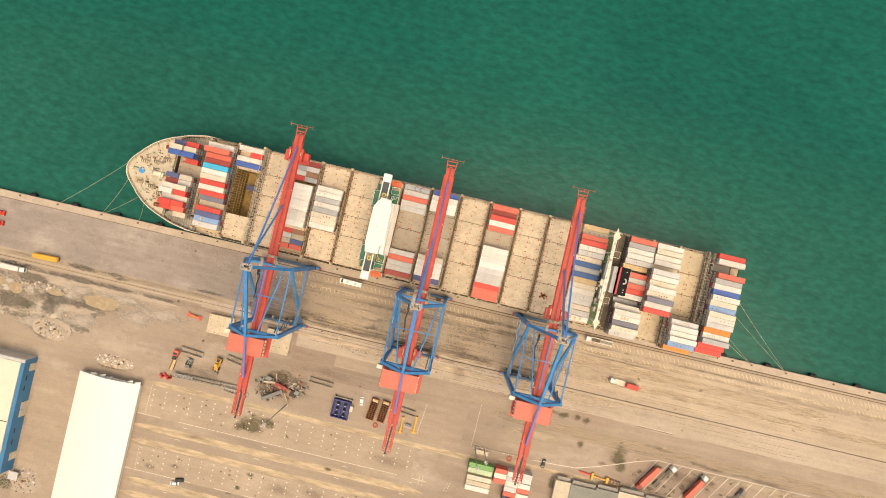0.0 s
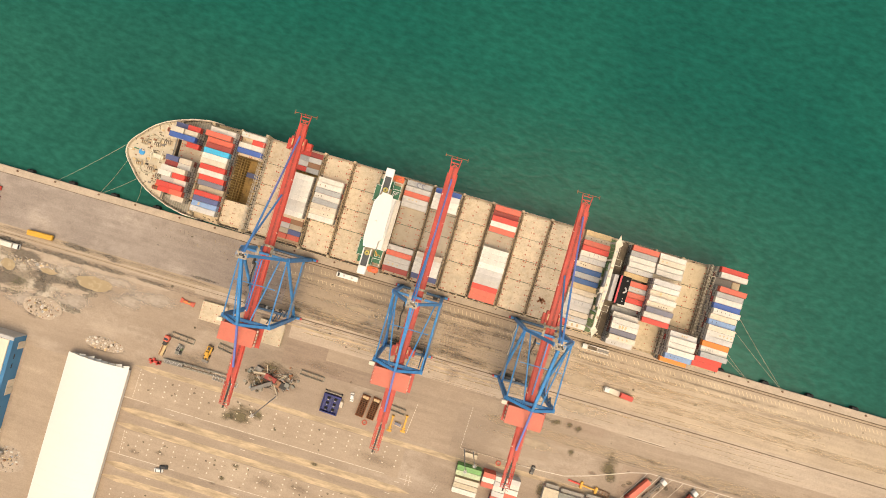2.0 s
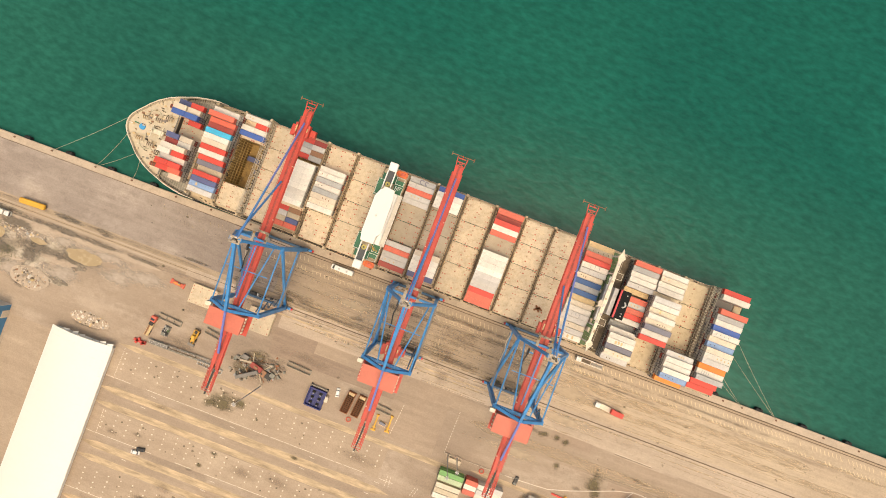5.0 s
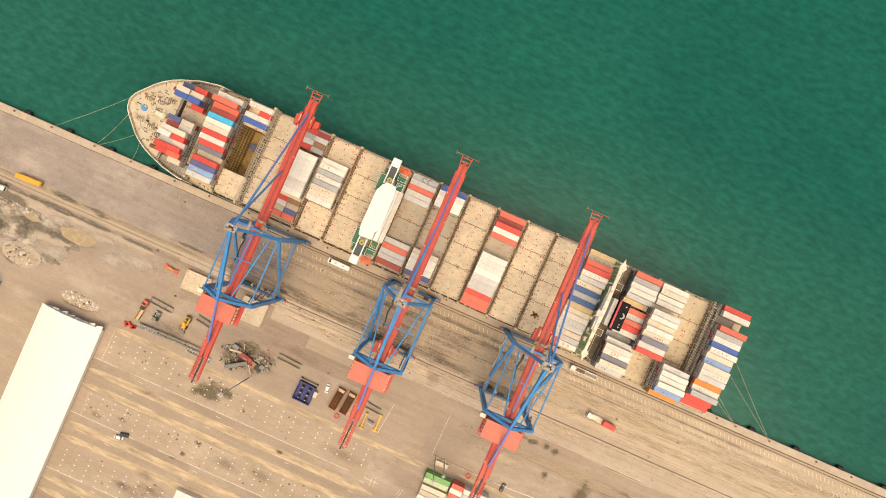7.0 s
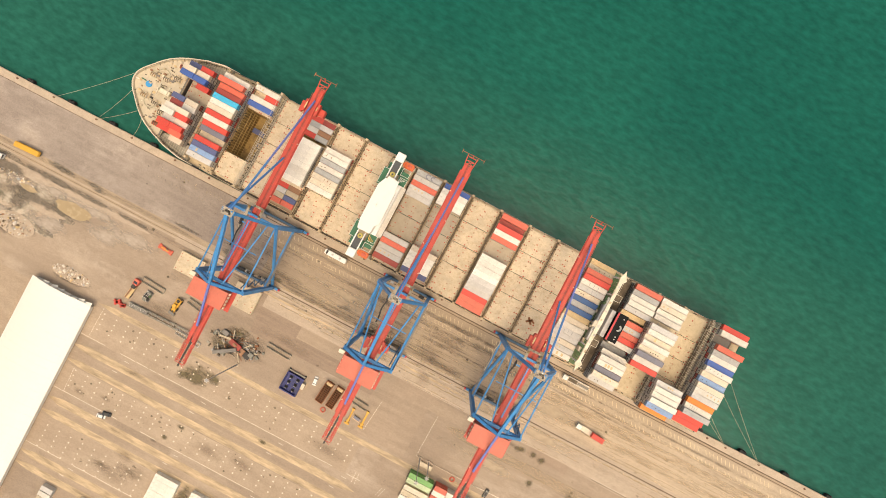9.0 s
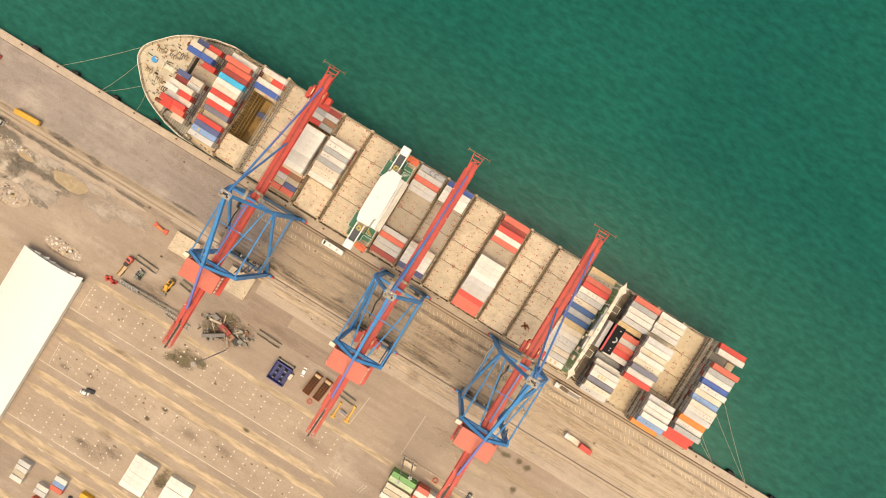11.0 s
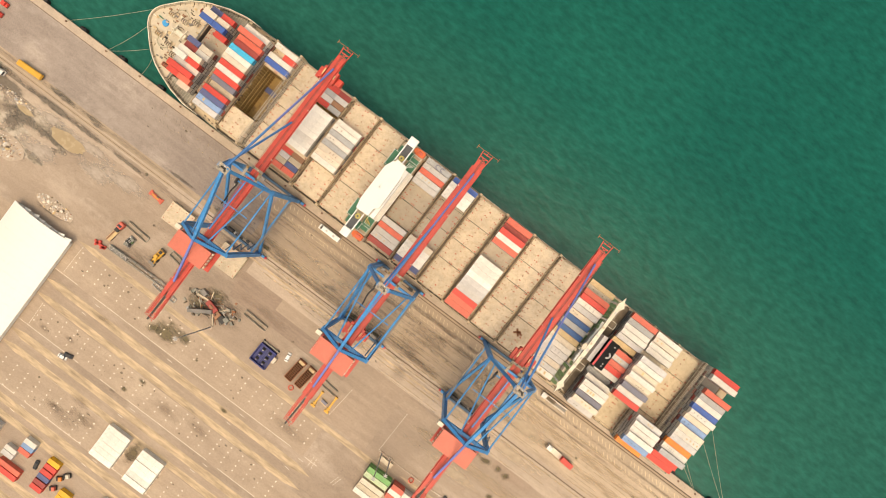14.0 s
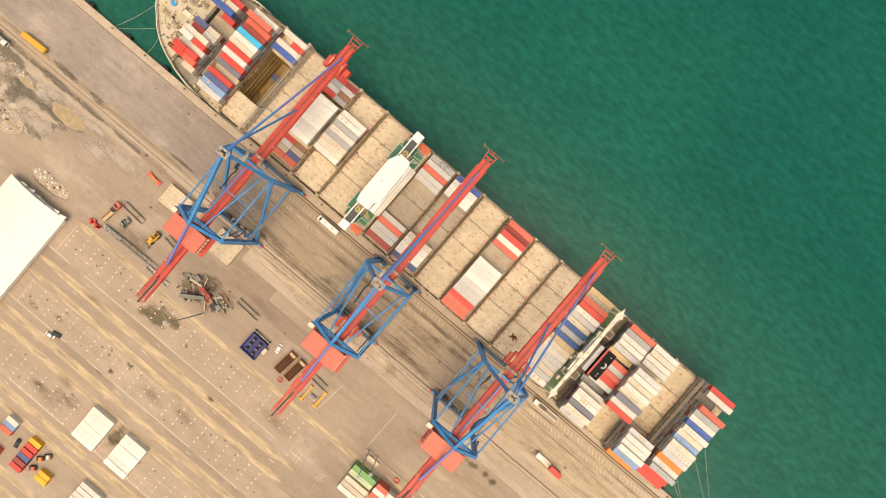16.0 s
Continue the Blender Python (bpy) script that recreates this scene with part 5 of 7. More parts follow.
        beam(bm, (-2.1, y, GIRD), (2.1, y, GIRD), 0.22)
        if k % 2 == 0:
            beam(bm, (-1.9, y, GIRD), (-1.9, y, GIRD + 1.6), 0.2)
            beam(bm, (1.9, y, GIRD), (1.9, y, GIRD + 1.6), 0.2)
            beam(bm, (-1.9, y, GIRD), (1.9, y - 2.2, GIRD), 0.16)
    for x in (-1.2, 1.2):
        box(bm, x - 0.35, x + 0.35, y0 + 1, -58, GIRD - 0.1, GIRD)
    part("tail_frame", bm, M["red"], boom)
    bm = B()
    beam(bm, (0.2, -57, GIRD + 0.4), (-0.4, y0 - 2.0, GIRD - 0.3), 0.7, 0.5)
    part("cable_chain", bm, M["dark"], boom)
    # machinery house
    mh = part("machinery_house", box(B(), -8.7, 6.5, -39.5, -32.2, GIRD + 1.2, 45.9, 0.25), M["house_red"], c, "coral red machinery house")
    bm = B()
    box(bm, -8.9, 6.7, -39.7, -32.0, 45.9, 46.1)
    part("house_roof", bm, M["house_red"], mh)
    for k in range(5):
        part("air_vent", box(B(), 6.52, 7.0, -39.2 + k * 1.5, -38.3 + k * 1.5, 43.0, 44.2), M["cream_roof"], mh, "pale wall vent")
        part("air_vent", box(B(), -9.2, -8.72, -39.2 + k * 1.5, -38.6 + k * 1.5, 43.0, 44.0), M["cream_roof"], mh, "pale wall vent")
    bm = B()
    box(bm, -9.7, 8.2, -40.4, -31.6, GIRD + 0.9, GIRD + 1.1)
    part("house_platform", bm, M["red"], mh)
    part("electrical_cabin", box(B(), -HALF - 1.6, -HALF + 0.9, L - 2.6, L - 0.9, TOP - 1.0, TOP + 1.5, 0.1), M["cream_roof"], c, "cream electrical cabin")
    # gear at the landside sill
    for x, y, w, d, h, mt in ((-6.4, L + 1.5, 1.5, 0.6, 2.6, "dark"), (-3.6, L + 1.4, 0.8, 0.7, 1.6, "c_grey"), (6.2, L + 1.5, 1.7, 0.7, 2.0, "steel"), (2.8, L + 1.6, 0.7, 0.5, 1.4, "dark"), (-8.4, -1.5, 0.8, 0.6, 1.8, "c_grey"), (7.0, -1.6, 1.2, 0.6, 2.2, "dark")):
        part("sill_gear", box(B(), x - w, x + w, y - d, y + d, 2.2, 2.2 + h, 0.08), M[mt], c)
    bm = B()
    rod(bm, (-1.2, L + 1.3, 5.2), (-1.2, L + 2.1, 5.2), 1.9, 1.9, 18)
    reel = part("cable_reel", bm, M["steel"], c, "grey supply cable reel")
    bm = B()
    rod(bm, (-1.2, L + 1.45, 5.2), (-1.2, L + 1.95, 5.2), 1.95, 1.95, 18)
    part("cable", bm, M["rubber"], reel)
    # stair tower on one leg
    bm = B()
    for k in range(9):
        z = 4 + k * 4.2
        s = 1 if k % 2 else -1
        beam(bm, (HALF - 1.6, L / 2 - 11 - s * 1.6 - 1.2, z), (HALF - 1.6, L / 2 - 11 + s * 1.6 - 1.2, z + 4.2), 0.45, 0.12)
    part("stair", bm, M["dark_blue"], c)
    return c


def trolley(c, y, colour="red"):
    bm = B()
    box(bm, -2.9, 2.9, y - 2.8, y + 2.8, GIRD - 1.6, GIRD - 1.1)
    for s in (-1, 1):
        box(bm, *sorted((s * 2.1, s * 3.3)), y - 2.6, y + 2.6, GIRD - 1.2, GIRD + 1.3, 0.1)
    t = part("trolley", bm, M["red"], c, "red trolley under the boom")
    part("driver_cab", box(B(), 3.3, 5.6, y - 1.6, y + 1.4, GIRD - 3.6, GIRD - 0.8, 0.15), M["red"], t)
    bm = B()
    box(bm, -4.6, -3.2, y - 3.4, y + 1.4, GIRD - 1.2, GIRD + 0.6, 0.1)
    part("winch_box", bm, M["red"], t)
    part("sheave_block", box(B(), -2.6, -2.1, y - 1.4, y + 1.4, GIRD + 1.3, GIRD + 1.6), M["c_tan"], t)
    part("sheave_block", box(B(), 2.2, 2.6, y - 0.6, y + 1.0, GIRD + 1.3, GIRD + 1.5), M["c_tan"], t)


crane_a = quay_crane()
cranes = [crane_a] + [copy_thing(crane_a, pose(x, YW, 0)) for x in (150.7, 209.3)]
crane_a.matrix_basis = pose(82.4, YW, 0)
trolley(cranes[0], 47.5 - YW)
trolley(cranes[1], -26.5 - YW)
trolley(cranes[2], 5.0 - YW)

# rusty flipper frame left on a hatch cover under the third crane
ff = thing("corner_frame", "rusty brown lashing frame lying on a hatch cover", "frame", pose(205.9, 10.2, COVER + 0.02, 0, 0, 20))
for a, b in (((-1.8, -0.6), (1.2, 0.5)), ((-0.6, 1.5), (0.5, -1.7)), ((0.3, 0.2), (2.0, -0.9))):
    bm = B()
    beam(bm, (*a, 0.25), (*b, 0.25), 0.8, 0.5)
    part("bar", bm, M["skip_rust"], ff)


# ---- quay furniture ----
bm = B()
box(bm, -1.7, 1.7, 0.25, 1.5, -2.4, 0.05, 0.1)
for s in (-0.8, 0.8):
    box(bm, s - 0.3, s + 0.3, 1.5, 1.85, -2.3, -0.1)
fend_me = mesh_of("fender", bm, M["rubber"])
bm = B()
rod(bm, (0, 0, 0.12), (0, 0, 0.2), 0.5, 0.5, 12)
rod(bm, (0, 0, 0.2), (0, 0, 0.6), 0.26, 0.22, 10)
rod(bm, (0, 0, 0.6), (0, 0, 0.82), 0.42, 0.36, 10)
boll_me = mesh_of("bollard", bm, M["boll_rust"])
for k in range(21):
    f = new("quay_fender", fend_me)
    f.matrix_basis = pose(-58.6 + k * 22.6, 0, 0)
    tagged(f, "black rubber fender on the quay face", "fender", "quay fenders")
BOLL = [-64.5, -44.3, -20.9, -1.4, 22.2, 40.9, 62, 83, 104, 125, 146, 167, 188, 209, 230, 251, 272.5, 295, 307.6, 317.2, 334.5, 358.5, 376.4, 398]
for x in BOLL:
    b = new("bollard", boll_me)
    b.matrix_basis = pose(x, -0.9, 0)
    tagged(b, "rusty iron mooring bollard on the coping", "bollard", "quay bollards")


def mooring(a, b, sag):
    a, b = Vector(a), Vector(b)
    bm = B()
    pts = [a.lerp(b, k / 12) - Vector((0, 0, sag * 4 * (k / 12) * (1 - k / 12))) for k in range(13)]
    tube(bm, pts, 0.085, 5)
    solid("mooring_line", bm, M["rope"], "pale mooring rope from ship to quay bollard", "rope", "mooring lines")


for x, (u, v, z) in ((-44.3, (-1.6, -21.5, 18)), (-20.9, (-0.6, -29.0, 17.5)), (-20.9, (5.6, -37.5, 17)), (-1.4, (8.0, -40, 16)), (334.5, (292.3, -14.0, 13)), (334.5, (292.3, -22.5, 13)), (317.2, (292.3, -37, 13)), (317.2, (292.3, -33.5, 13))):
    p = SHIP @ Vector((u, v, z))
    mooring((x, -0.9, 0.6), p, 1.2)

# ---- pavements and markings ----
sheet("pavement_rail_kerb", -400, 60, -34.2, -33.5, 0.02, M["light_slab"], "pale concrete kerb strip beside the rail")
sheet("pavement_rail_kerb_b", -400, 60, -32.1, -31.5, 0.02, M["light_slab"], "pale concrete kerb strip beside the rail")
sheet("pavement_rail_band", 40, 700, -35.4, -31.2, 0.008, M["light_slab"], "pale concrete band along the landside rail")
sheet("pavement_light_band", 92, 700, -43.4, -35.5, 0.006, M["light_slab"], "pale concrete strip behind the crane rail")
sheet("pavement_dark_lane", 92, 176, -57, -43.6, 0.005, M["dark_asphalt"], "darker patched asphalt lane")
sheet("pavement_crossing", 158, 184.8, -76, -43.6, 0.009, M["mid_asphalt"], "brown asphalt crossing lane")
sheet("pavement_east_lane", 190, 700, -57.6, -44.4, 0.006, M["mid_asphalt"], "brown asphalt lane behind the quay")
sheet("pavement_slab_patch", 113.5, 158, -49.4, -43.45, 0.012, M["asphalt"], "pale concrete repair slab")
sheet("pavement_slab_east", 184.9, 203, -50.4, -44.6, 0.013, M["asphalt"], "pale concrete repair slab")
sheet("pavement_dark_patch", 236, 256.5, -47.8, -43.2, 0.013, M["dark_asphalt"], "dark asphalt repair patch")
sheet("pavement_lot", 270, 420, -75, -57.8, 0.007, M["dark_asphalt"], "dark truck parking lot")
YARD = [(-82.2, -95.5, -101.6, -109.3), (-112.6, -124.2, -129.7, -136.6), (-142.4, -153.8, -158.5, -164.6), (-169.8, -182, -188, -195)]
sheet("pavement_yard_west", 20, 164, -96, -80.6, 0.004, M["asphalt"], "worn asphalt storage yard")
sheet("pavement_yard_mid", 20, 190, -124.6, -111.4, 0.004, M["asphalt"], "worn asphalt storage yard")
sheet("pavement_yard_low", 20, 220, -154.4, -138.6, 0.004, M["asphalt"], "worn asphalt storage yard")


def ragged(name, x0, x1, y, w, z, material, label, seed, wob=0.12):
    """A long strip with wandering edges."""
    bm = B()
    n = int((x1 - x0) / 1.2)
    rr = random.Random(seed)
    lo, hi = [], []
    for k in range(n + 1):
        x = x0 + (x1 - x0) * k / n
        a = noise.noise(Vector((x * 0.09, seed * 5.3, 0.4))) + 0.6 * noise.noise(Vector((x * 0.33, seed * 1.9, 2)))
        b = noise.noise(Vector((x * 0.09, seed * 2.3, 7))) + 0.6 * noise.noise(Vector((x * 0.33, seed * 1.1, 5)))
        e = min(1.0, 0.05 + k / 7, 0.05 + (n - k) / 7)
        lo.append(bm.verts.new((x, y - e * w / 2 + e * a * w * wob + rr.uniform(-wob, wob), z)))
        hi.append(bm.verts.new((x, y + e * w / 2 + e * b * w * wob + rr.uniform(-wob, wob), z)))
    for k in range(n):
        bm.faces.new((lo[k], lo[k + 1], hi[k + 1], hi[k]))
    return solid(name, bm, material, label, "pavement", kind="structure")


ragged("pavement_sand_a", 21, 205, -78.8, 2.6, 0.012, M["sand"], "strip of drifted yellow sand", 1, 0.06)
ragged("pavement_sand_b", 205, 330, -75.8, 2.4, 0.012, M["sand"], "strip of drifted yellow sand", 2, 0.06)
for k, (d, l, s1, s2) in enumerate(YARD):
    ragged("pavement_sand_c", 19, 172 + 20 * k, s1, 3.6, 0.012, M["sand"], "strip of drifted yellow sand along the yard lane", 3 + k, 0.05)
    ragged("pavement_sand_d", 19, 172 + 20 * k, s2, 3.2, 0.012, M["sand"], "strip of drifted yellow sand along the yard lane", 13 + k, 0.05)
    sheet("pavement_yard_lane", 19, 178 + 15 * k, s2 + 1.4, s1 - 1.6, 0.008, M["mid_asphalt"], "brown asphalt lane of the storage yard")
for k, (y, w, x0, x1) in enumerate(((-29.4, 2.4, 92, 190), (-26.2, 1.3, 60, 178), (-9.7, 1.6, 90, 240), (-14.5, 1.6, 110, 215), (-20.5, 1.4, 96, 200))):
    ragged("pavement_dirt_track", x0, x1, y, w, 0.012, M["tyre_marks"], "darker band of tyre dirt on the apron", 31 + k)
for k, (y, w, x0, x1, mt) in enumerate(((-31.3, 0.5, 62, 214, "dust_line"), (-34.4, 0.55, 62, 330, "dust_line"), (-37.0, 0.8, 80, 214, "sand"), (-36.0, 0.9, 66, 200, "tyre_marks"), (-33.6, 0.6, 66, 200, "tyre_marks"), (-28.2, 0.7, 66, 214, "tyre_marks"), (-38.9, 0.5, 95, 230, "dust_line"))):
    ragged("pavement_rail_strip", x0, x1, y, w, 0.0135, M[mt], "worn strip along the landside rail", 111 + k)
for k, (y, w, x0, x1) in enumerate(((-24.6, 3.2, 215, 420), (-17.5, 4.5, 200, 360), (-27.5, 2.0, 95, 180), (-12.5, 1.4, 210, 420))):
    ragged("pavement_dust", x0, x1, y, w, 0.010, M["dust"], "yellowish dust on the apron", 51 + k)

mk = random.Random(21)
bm = B()
for x0, x1, y, ln, step, gone in ((76, 400, -7.2, 2.0, 2.05, 0.12), (74, 400, -11.6, 1.5, 2.05, 0.2)):
    x = x0
    while x < x1:
        yy = y - (0.018 * (134 - x) if 96 < x < 134 and y < -10 else 0)
        far = x > 205
        if mk.random() > gone:
            flat(bm, (x, yy + ln / 2, 0.02), (x + (1.3 if far else 0.75), yy - ln / 2, 0.02), 0.3 if far else 0.2)
        if mk.random() < (0.08 if far else 0.25 if y > -10 else 0.6):
            flat(bm, (x + 0.75, yy - ln / 2, 0.02), (x + mk.uniform(1.4, 2.5), yy - ln / 2, 0.02), 0.13)
        if y < -10 and 96 < x < 200 and mk.random() < 0.6:
            flat(bm, (x, yy + ln / 2, 0.02), (x + mk.uniform(1.4, 2.7), yy + ln / 2, 0.02), 0.13)
        x += step
solid("slot_markings", bm, M["paint_yellow"], "yellow slanted tick marks of container slots on the apron", "marking", kind="stuff")
bm = B()
for y, ln in ((-7.2, 2.0), (-11.6, 1.4)):
    for k in range(27):
        x = 18 + k * 2.05
        if mk.random() > 0.3:
            flat(bm, (x, y + ln / 2, 0.02), (x + 0.7, y - ln / 2, 0.02), 0.2)
        if mk.random() < 0.3:
            flat(bm, (x + 0.7, y - ln / 2, 0.02), (x + 2.0, y - ln / 2, 0.02), 0.13)
for y, gone, x0, x1 in ((-16.4, 0.2, 100, 214), (-20.7, 0.2, 100, 218), (-24.8, 0.25, 100, 214), (-28.9, 0.3, 100, 198), (-16.6, 0.55, 214, 390), (-20.9, 0.6, 218, 380), (-25.0, 0.7, 214, 300)):
    x = x0
    while x < x1:
        if mk.random() > gone:
            h_ = 0.6 if x > 214 else 0.9
            flat(bm, (x, y + h_, 0.02), (x + 0.4, y - h_, 0.02), 0.2)
            if x < 214 and mk.random() < 0.6:
                flat(bm, (x + 0.4, y - 0.9, 0.02), (x + mk.uniform(0.8, 2.6), y - 0.9, 0.02), 0.14)
            if x < 214 and mk.random() < 0.5:
                flat(bm, (x, y + 0.9, 0.02), (x + mk.uniform(1.4, 2.7), y + 0.9, 0.02), 0.13)
        x += 2.75
solid("worn_slot_markings", bm, M["paint_faint"], "nearly worn off yellow slot marks on the apron", "marking", kind="stuff")
bm = B()
for d, l, s1, s2 in YARD[:3]:
    for i in range(25):
        x = 26.3 + 6.42 * i
        if x > 166:
            break
        for j in range(5 if d < -140 else 4):
            if mk.random() < 0.97:
                y = d - 2.75 * j + mk.uniform(-0.05, 0.05)
                r = mk.uniform(0.27, 0.34)
                xx = x + mk.uniform(-0.12, 0.12)
                box(bm, xx - r, xx + r, y - r, y + r, 0.0, 0.03)
solid("slot_dots", bm, M["paint_white"], "small white painted dots marking container slots in the yard", "marking", kind="stuff")
bm = B()
for d, l, s1, s2 in YARD[:3]:
    x = 20.0
    while x < 168:
        w = mk.uniform(3, 9)
        if mk.random() < 0.88:
            flat(bm, (x, l, 0.02), (x + w, l + mk.uniform(-0.05, 0.05), 0.02), 0.22)
        x += w + mk.uniform(0, 0.8)
    for x in (42, 84, 126, 160):
        flat(bm, (x, (s1 + s2) / 2 + 1.1, 0.025), (x + 2.6, (s1 + s2) / 2 + 0.95, 0.025), 0.22)
        flat(bm, (x + 3, l - 2.2, 0.025), (x + 5.6, l - 2.3, 0.025), 0.22)
for a, b in (((190.3, -72.3), (190.8, -50.5)), ((162.2, -73), (164, -57)), ((168.4, -93), (168.6, -98.5)), ((170, -93), (170.4, -98.5)), ((181.6, -98), (183.1, -93)), ((183, -98), (184.5, -93)), ((24.6, -80), (24.2, -95)), ((25, -112), (25.5, -124))):
    p, q = Vector((*a, 0.025)), Vector((*b, 0.025))
    n = int((q - p).length / 1.3)
    for k in range(n):
        flat(bm, p.lerp(q, k / n), p.lerp(q, (k + 0.62) / n), 0.24)
for k in range(12):
    x = 272.5 + k * 6.05
    if x < 345:
        flat(bm, (x, -74.5, 0.025), (x + 10.1, -58.2, 0.025), 0.25)
flat(bm, (282.6, -58.0, 0.025), (360, -58.0, 0.025), 0.25)
flat(bm, (272.5, -74.6, 0.025), (330, -74.6, 0.025), 0.25)
flat(bm, (268, -43.2, 0.025), (287, -43.3, 0.025), 0.2)
CURVE = [(221.9, -72.2), (232, -71.9), (243.4, -71.2), (254, -68.0), (265.4, -63.8), (274, -60.4), (282.6, -58.1)]
for p, q in zip(CURVE, CURVE[1:]):
    flat(bm, (*p, 0.03), (*q, 0.03), 0.35)
solid("lane_markings", bm, M["paint_white"], "worn white painted lines of the yard and truck lot", "marking", kind="stuff")

ragged("pavement_east_sand", 196, 420, -53.6, 5.0, 0.0125, M["dust"], "pale sandy strip beside the truck lot", 131, 0.1)
ragged("pavement_east_sand_b", 250, 420, -56.4, 1.4, 0.0128, M["tyre_marks"], "dark wheel track beside the truck lot", 132, 0.2)
# thin lines of yellow dust swept along the apron
bm = B()
for k in range(60):
    x0, y0 = mk.uniform(55, 330), mk.uniform(-31, -12.5) if k % 3 else mk.uniform(-43, -33.6)
    n = int(mk.uniform(4, 16))
    pts = [Vector((x0 + j * 3, y0 + 0.07 * math.sin(j * 0.6 + k), 0.0204 + k * 0.000004)) for j in range(n + 1)]
    for p, q in zip(pts, pts[1:]):
        flat(bm, p, q, mk.choice((0.15, 0.2, 0.3)))
solid("dust_lines", bm, M["dust_line"], "thin swept lines of yellow dust on the apron", "dust", kind="stuff")

# stains, ponds, mud
LIFT = [0]


def soft_stain(x, y, a, b, material, turn=0.0, label="dark dirt soaked into the pavement"):
    """One stain or drift that fades out to all sides."""
    LIFT[0] += 1
    bm = B()
    rim = [bm.verts.new((a * math.cos(q), b * math.sin(q), 0)) for q in [k * math.pi / 14 for k in range(28)]]
    bm.faces.new(rim)
    return solid("dirt_stain", bm, M[material], label, "stain", kind="stuff", m=pose(x, y, 0.0215 + 0.00006 * LIFT[0], 0, 0, turn))


# bands of dirt along the apron, then single stains
for x, y, a, b, mt in ((178, -9.3, 28, 1.9, "soft_dark"), (140, -14.2, 34, 1.5, "soft_brown"), (182, -29.2, 15, 3.0, "soft_dark"), (118, -30.2, 38, 1.8, "soft_dark"), (178, -17.5, 12, 5.5, "soft_dark"), (174, -26, 9, 9, "soft_brown"),
                       (198, -12.8, 20, 1.8, "soft_dark"), (205, -20, 14, 4, "soft_brown"), (84, -19, 14, 7, "soft_brown"), (96, -26.6, 12, 3, "soft_dark"), (66, -24, 16, 3, "soft_brown"), (150, -24.6, 9, 4, "soft_brown"), (148, -29.4, 9, 2.6, "soft_dark"), (128, -25.6, 4, 2.2, "soft_dark"),
                       (215, -29, 12, 2.2, "soft_dark"), (254, -14.2, 40, 0.9, "soft_dark"), (300, -9.4, 60, 1.0, "soft_dark"), (345, -14, 50, 1.4, "soft_brown"), (238, -9.4, 30, 0.8, "soft_dark"), (176, -38, 6, 8, "soft_brown"),
                       (92, -28.9, 6, 1.6, "soft_oil"), (143, -29.9, 5, 1.2, "soft_oil"), (201, -30.6, 7, 1.4, "soft_oil"), (157, -30.6, 6, 1.3, "soft_oil")):
    soft_stain(x, y, a, b, mt, 0, "dark band of tyre dirt on the quay apron")
for x, y, a, b, mt in ((214, -20, 16, 9, "soft_pale"), (232, -24, 26, 6, "soft_pale"), (226, -10, 14, 3, "soft_pale"), (230, -37, 60, 3.4, "soft_pale"), (140, -38.6, 40, 2.6, "soft_pale"), (120, -20.5, 24, 3.2, "soft_pale"), (330, -60, 50, 3, "soft_pale"), (218, -60, 28, 4, "soft_pale")):
    soft_stain(x, y, a, b, mt, 0, "pale dust drifted over the pavement")
for x, y, a, b, mt, t in ((79.5, -88, 9.5, 7.5, "soft_oil", 0), (73, -90, 5, 3, "soft_oil", 20), (88, -85, 5, 3.4, "soft_oil", -20), (88.5, -60.6, 7.5, 5.0, "soft_oil", 0), (96, -61, 9, 5, "soft_dark", 0), (84, -68.5, 9, 4, "soft_oil", 0), (92, -66, 15, 9, "soft_brown", 0),
                          (232.2, -46.6, 4.6, 2.2, "soft_oil", 20), (239, -46, 2.4, 2.6, "soft_oil", 0), (243.6, -46.8, 3.0, 2.6, "soft_oil", 40), (226, -46.2, 7, 2, "soft_dark", 0), (243.3, -58.8, 2.6, 2.6, "soft_oil", 30), (263.4, -60.6, 5.6, 7.5, "soft_oil", 0), (265.5, -65, 4, 4, "soft_oil", 0), (256, -66, 4, 2, "soft_dark", 0), (233.9, -80.7, 3.2, 5, "soft_oil", 0),
                          (122, -101, 3, 1.4, "soft_oil", 0), (100.2, -142, 4.6, 8.0, "soft_oil", 0), (100.0, -145, 4.0, 5.0, "soft_dark", 0), (71.7, -143.7, 9, 5.0, "soft_dark", 0), (57.1, -147.1, 6, 3, "soft_dark", 10), (66, -138, 8, 4, "soft_brown", 0), (32, -121, 5, 2.6, "soft_dark", 0), (45, -118, 4, 2.0, "soft_dark", 0),
                          (62, -148, 14, 7, "soft_brown", 0), (100, -117, 12, 5, "soft_brown", 0), (118, -115, 9, 4, "soft_brown", 0), (84, -113, 3, 1.6, "soft_oil", 0), (79, -121, 2.4, 1.8, "soft_oil", 0), (75, -125, 2.6, 1.2, "soft_dark", 0), (150, -90, 14, 5, "soft_brown", 0), (52, -101, 10, 2, "soft_brown", 0),
                          (110, -53, 18, 4, "soft_brown", 0), (60, -50, 22, 7, "soft_brown", 0), (48, -68, 12, 6, "soft_dark", 0), (300, -64, 20, 6, "soft_dark", 0), (282, -52, 9, 1.3, "soft_dark", -6), (306, -55.6, 16, 1.3, "soft_dark", -5), (340, -57, 20, 1.6, "soft_dark", -3)):
    soft_stain(x, y, a, b, mt, t)
bm = B()
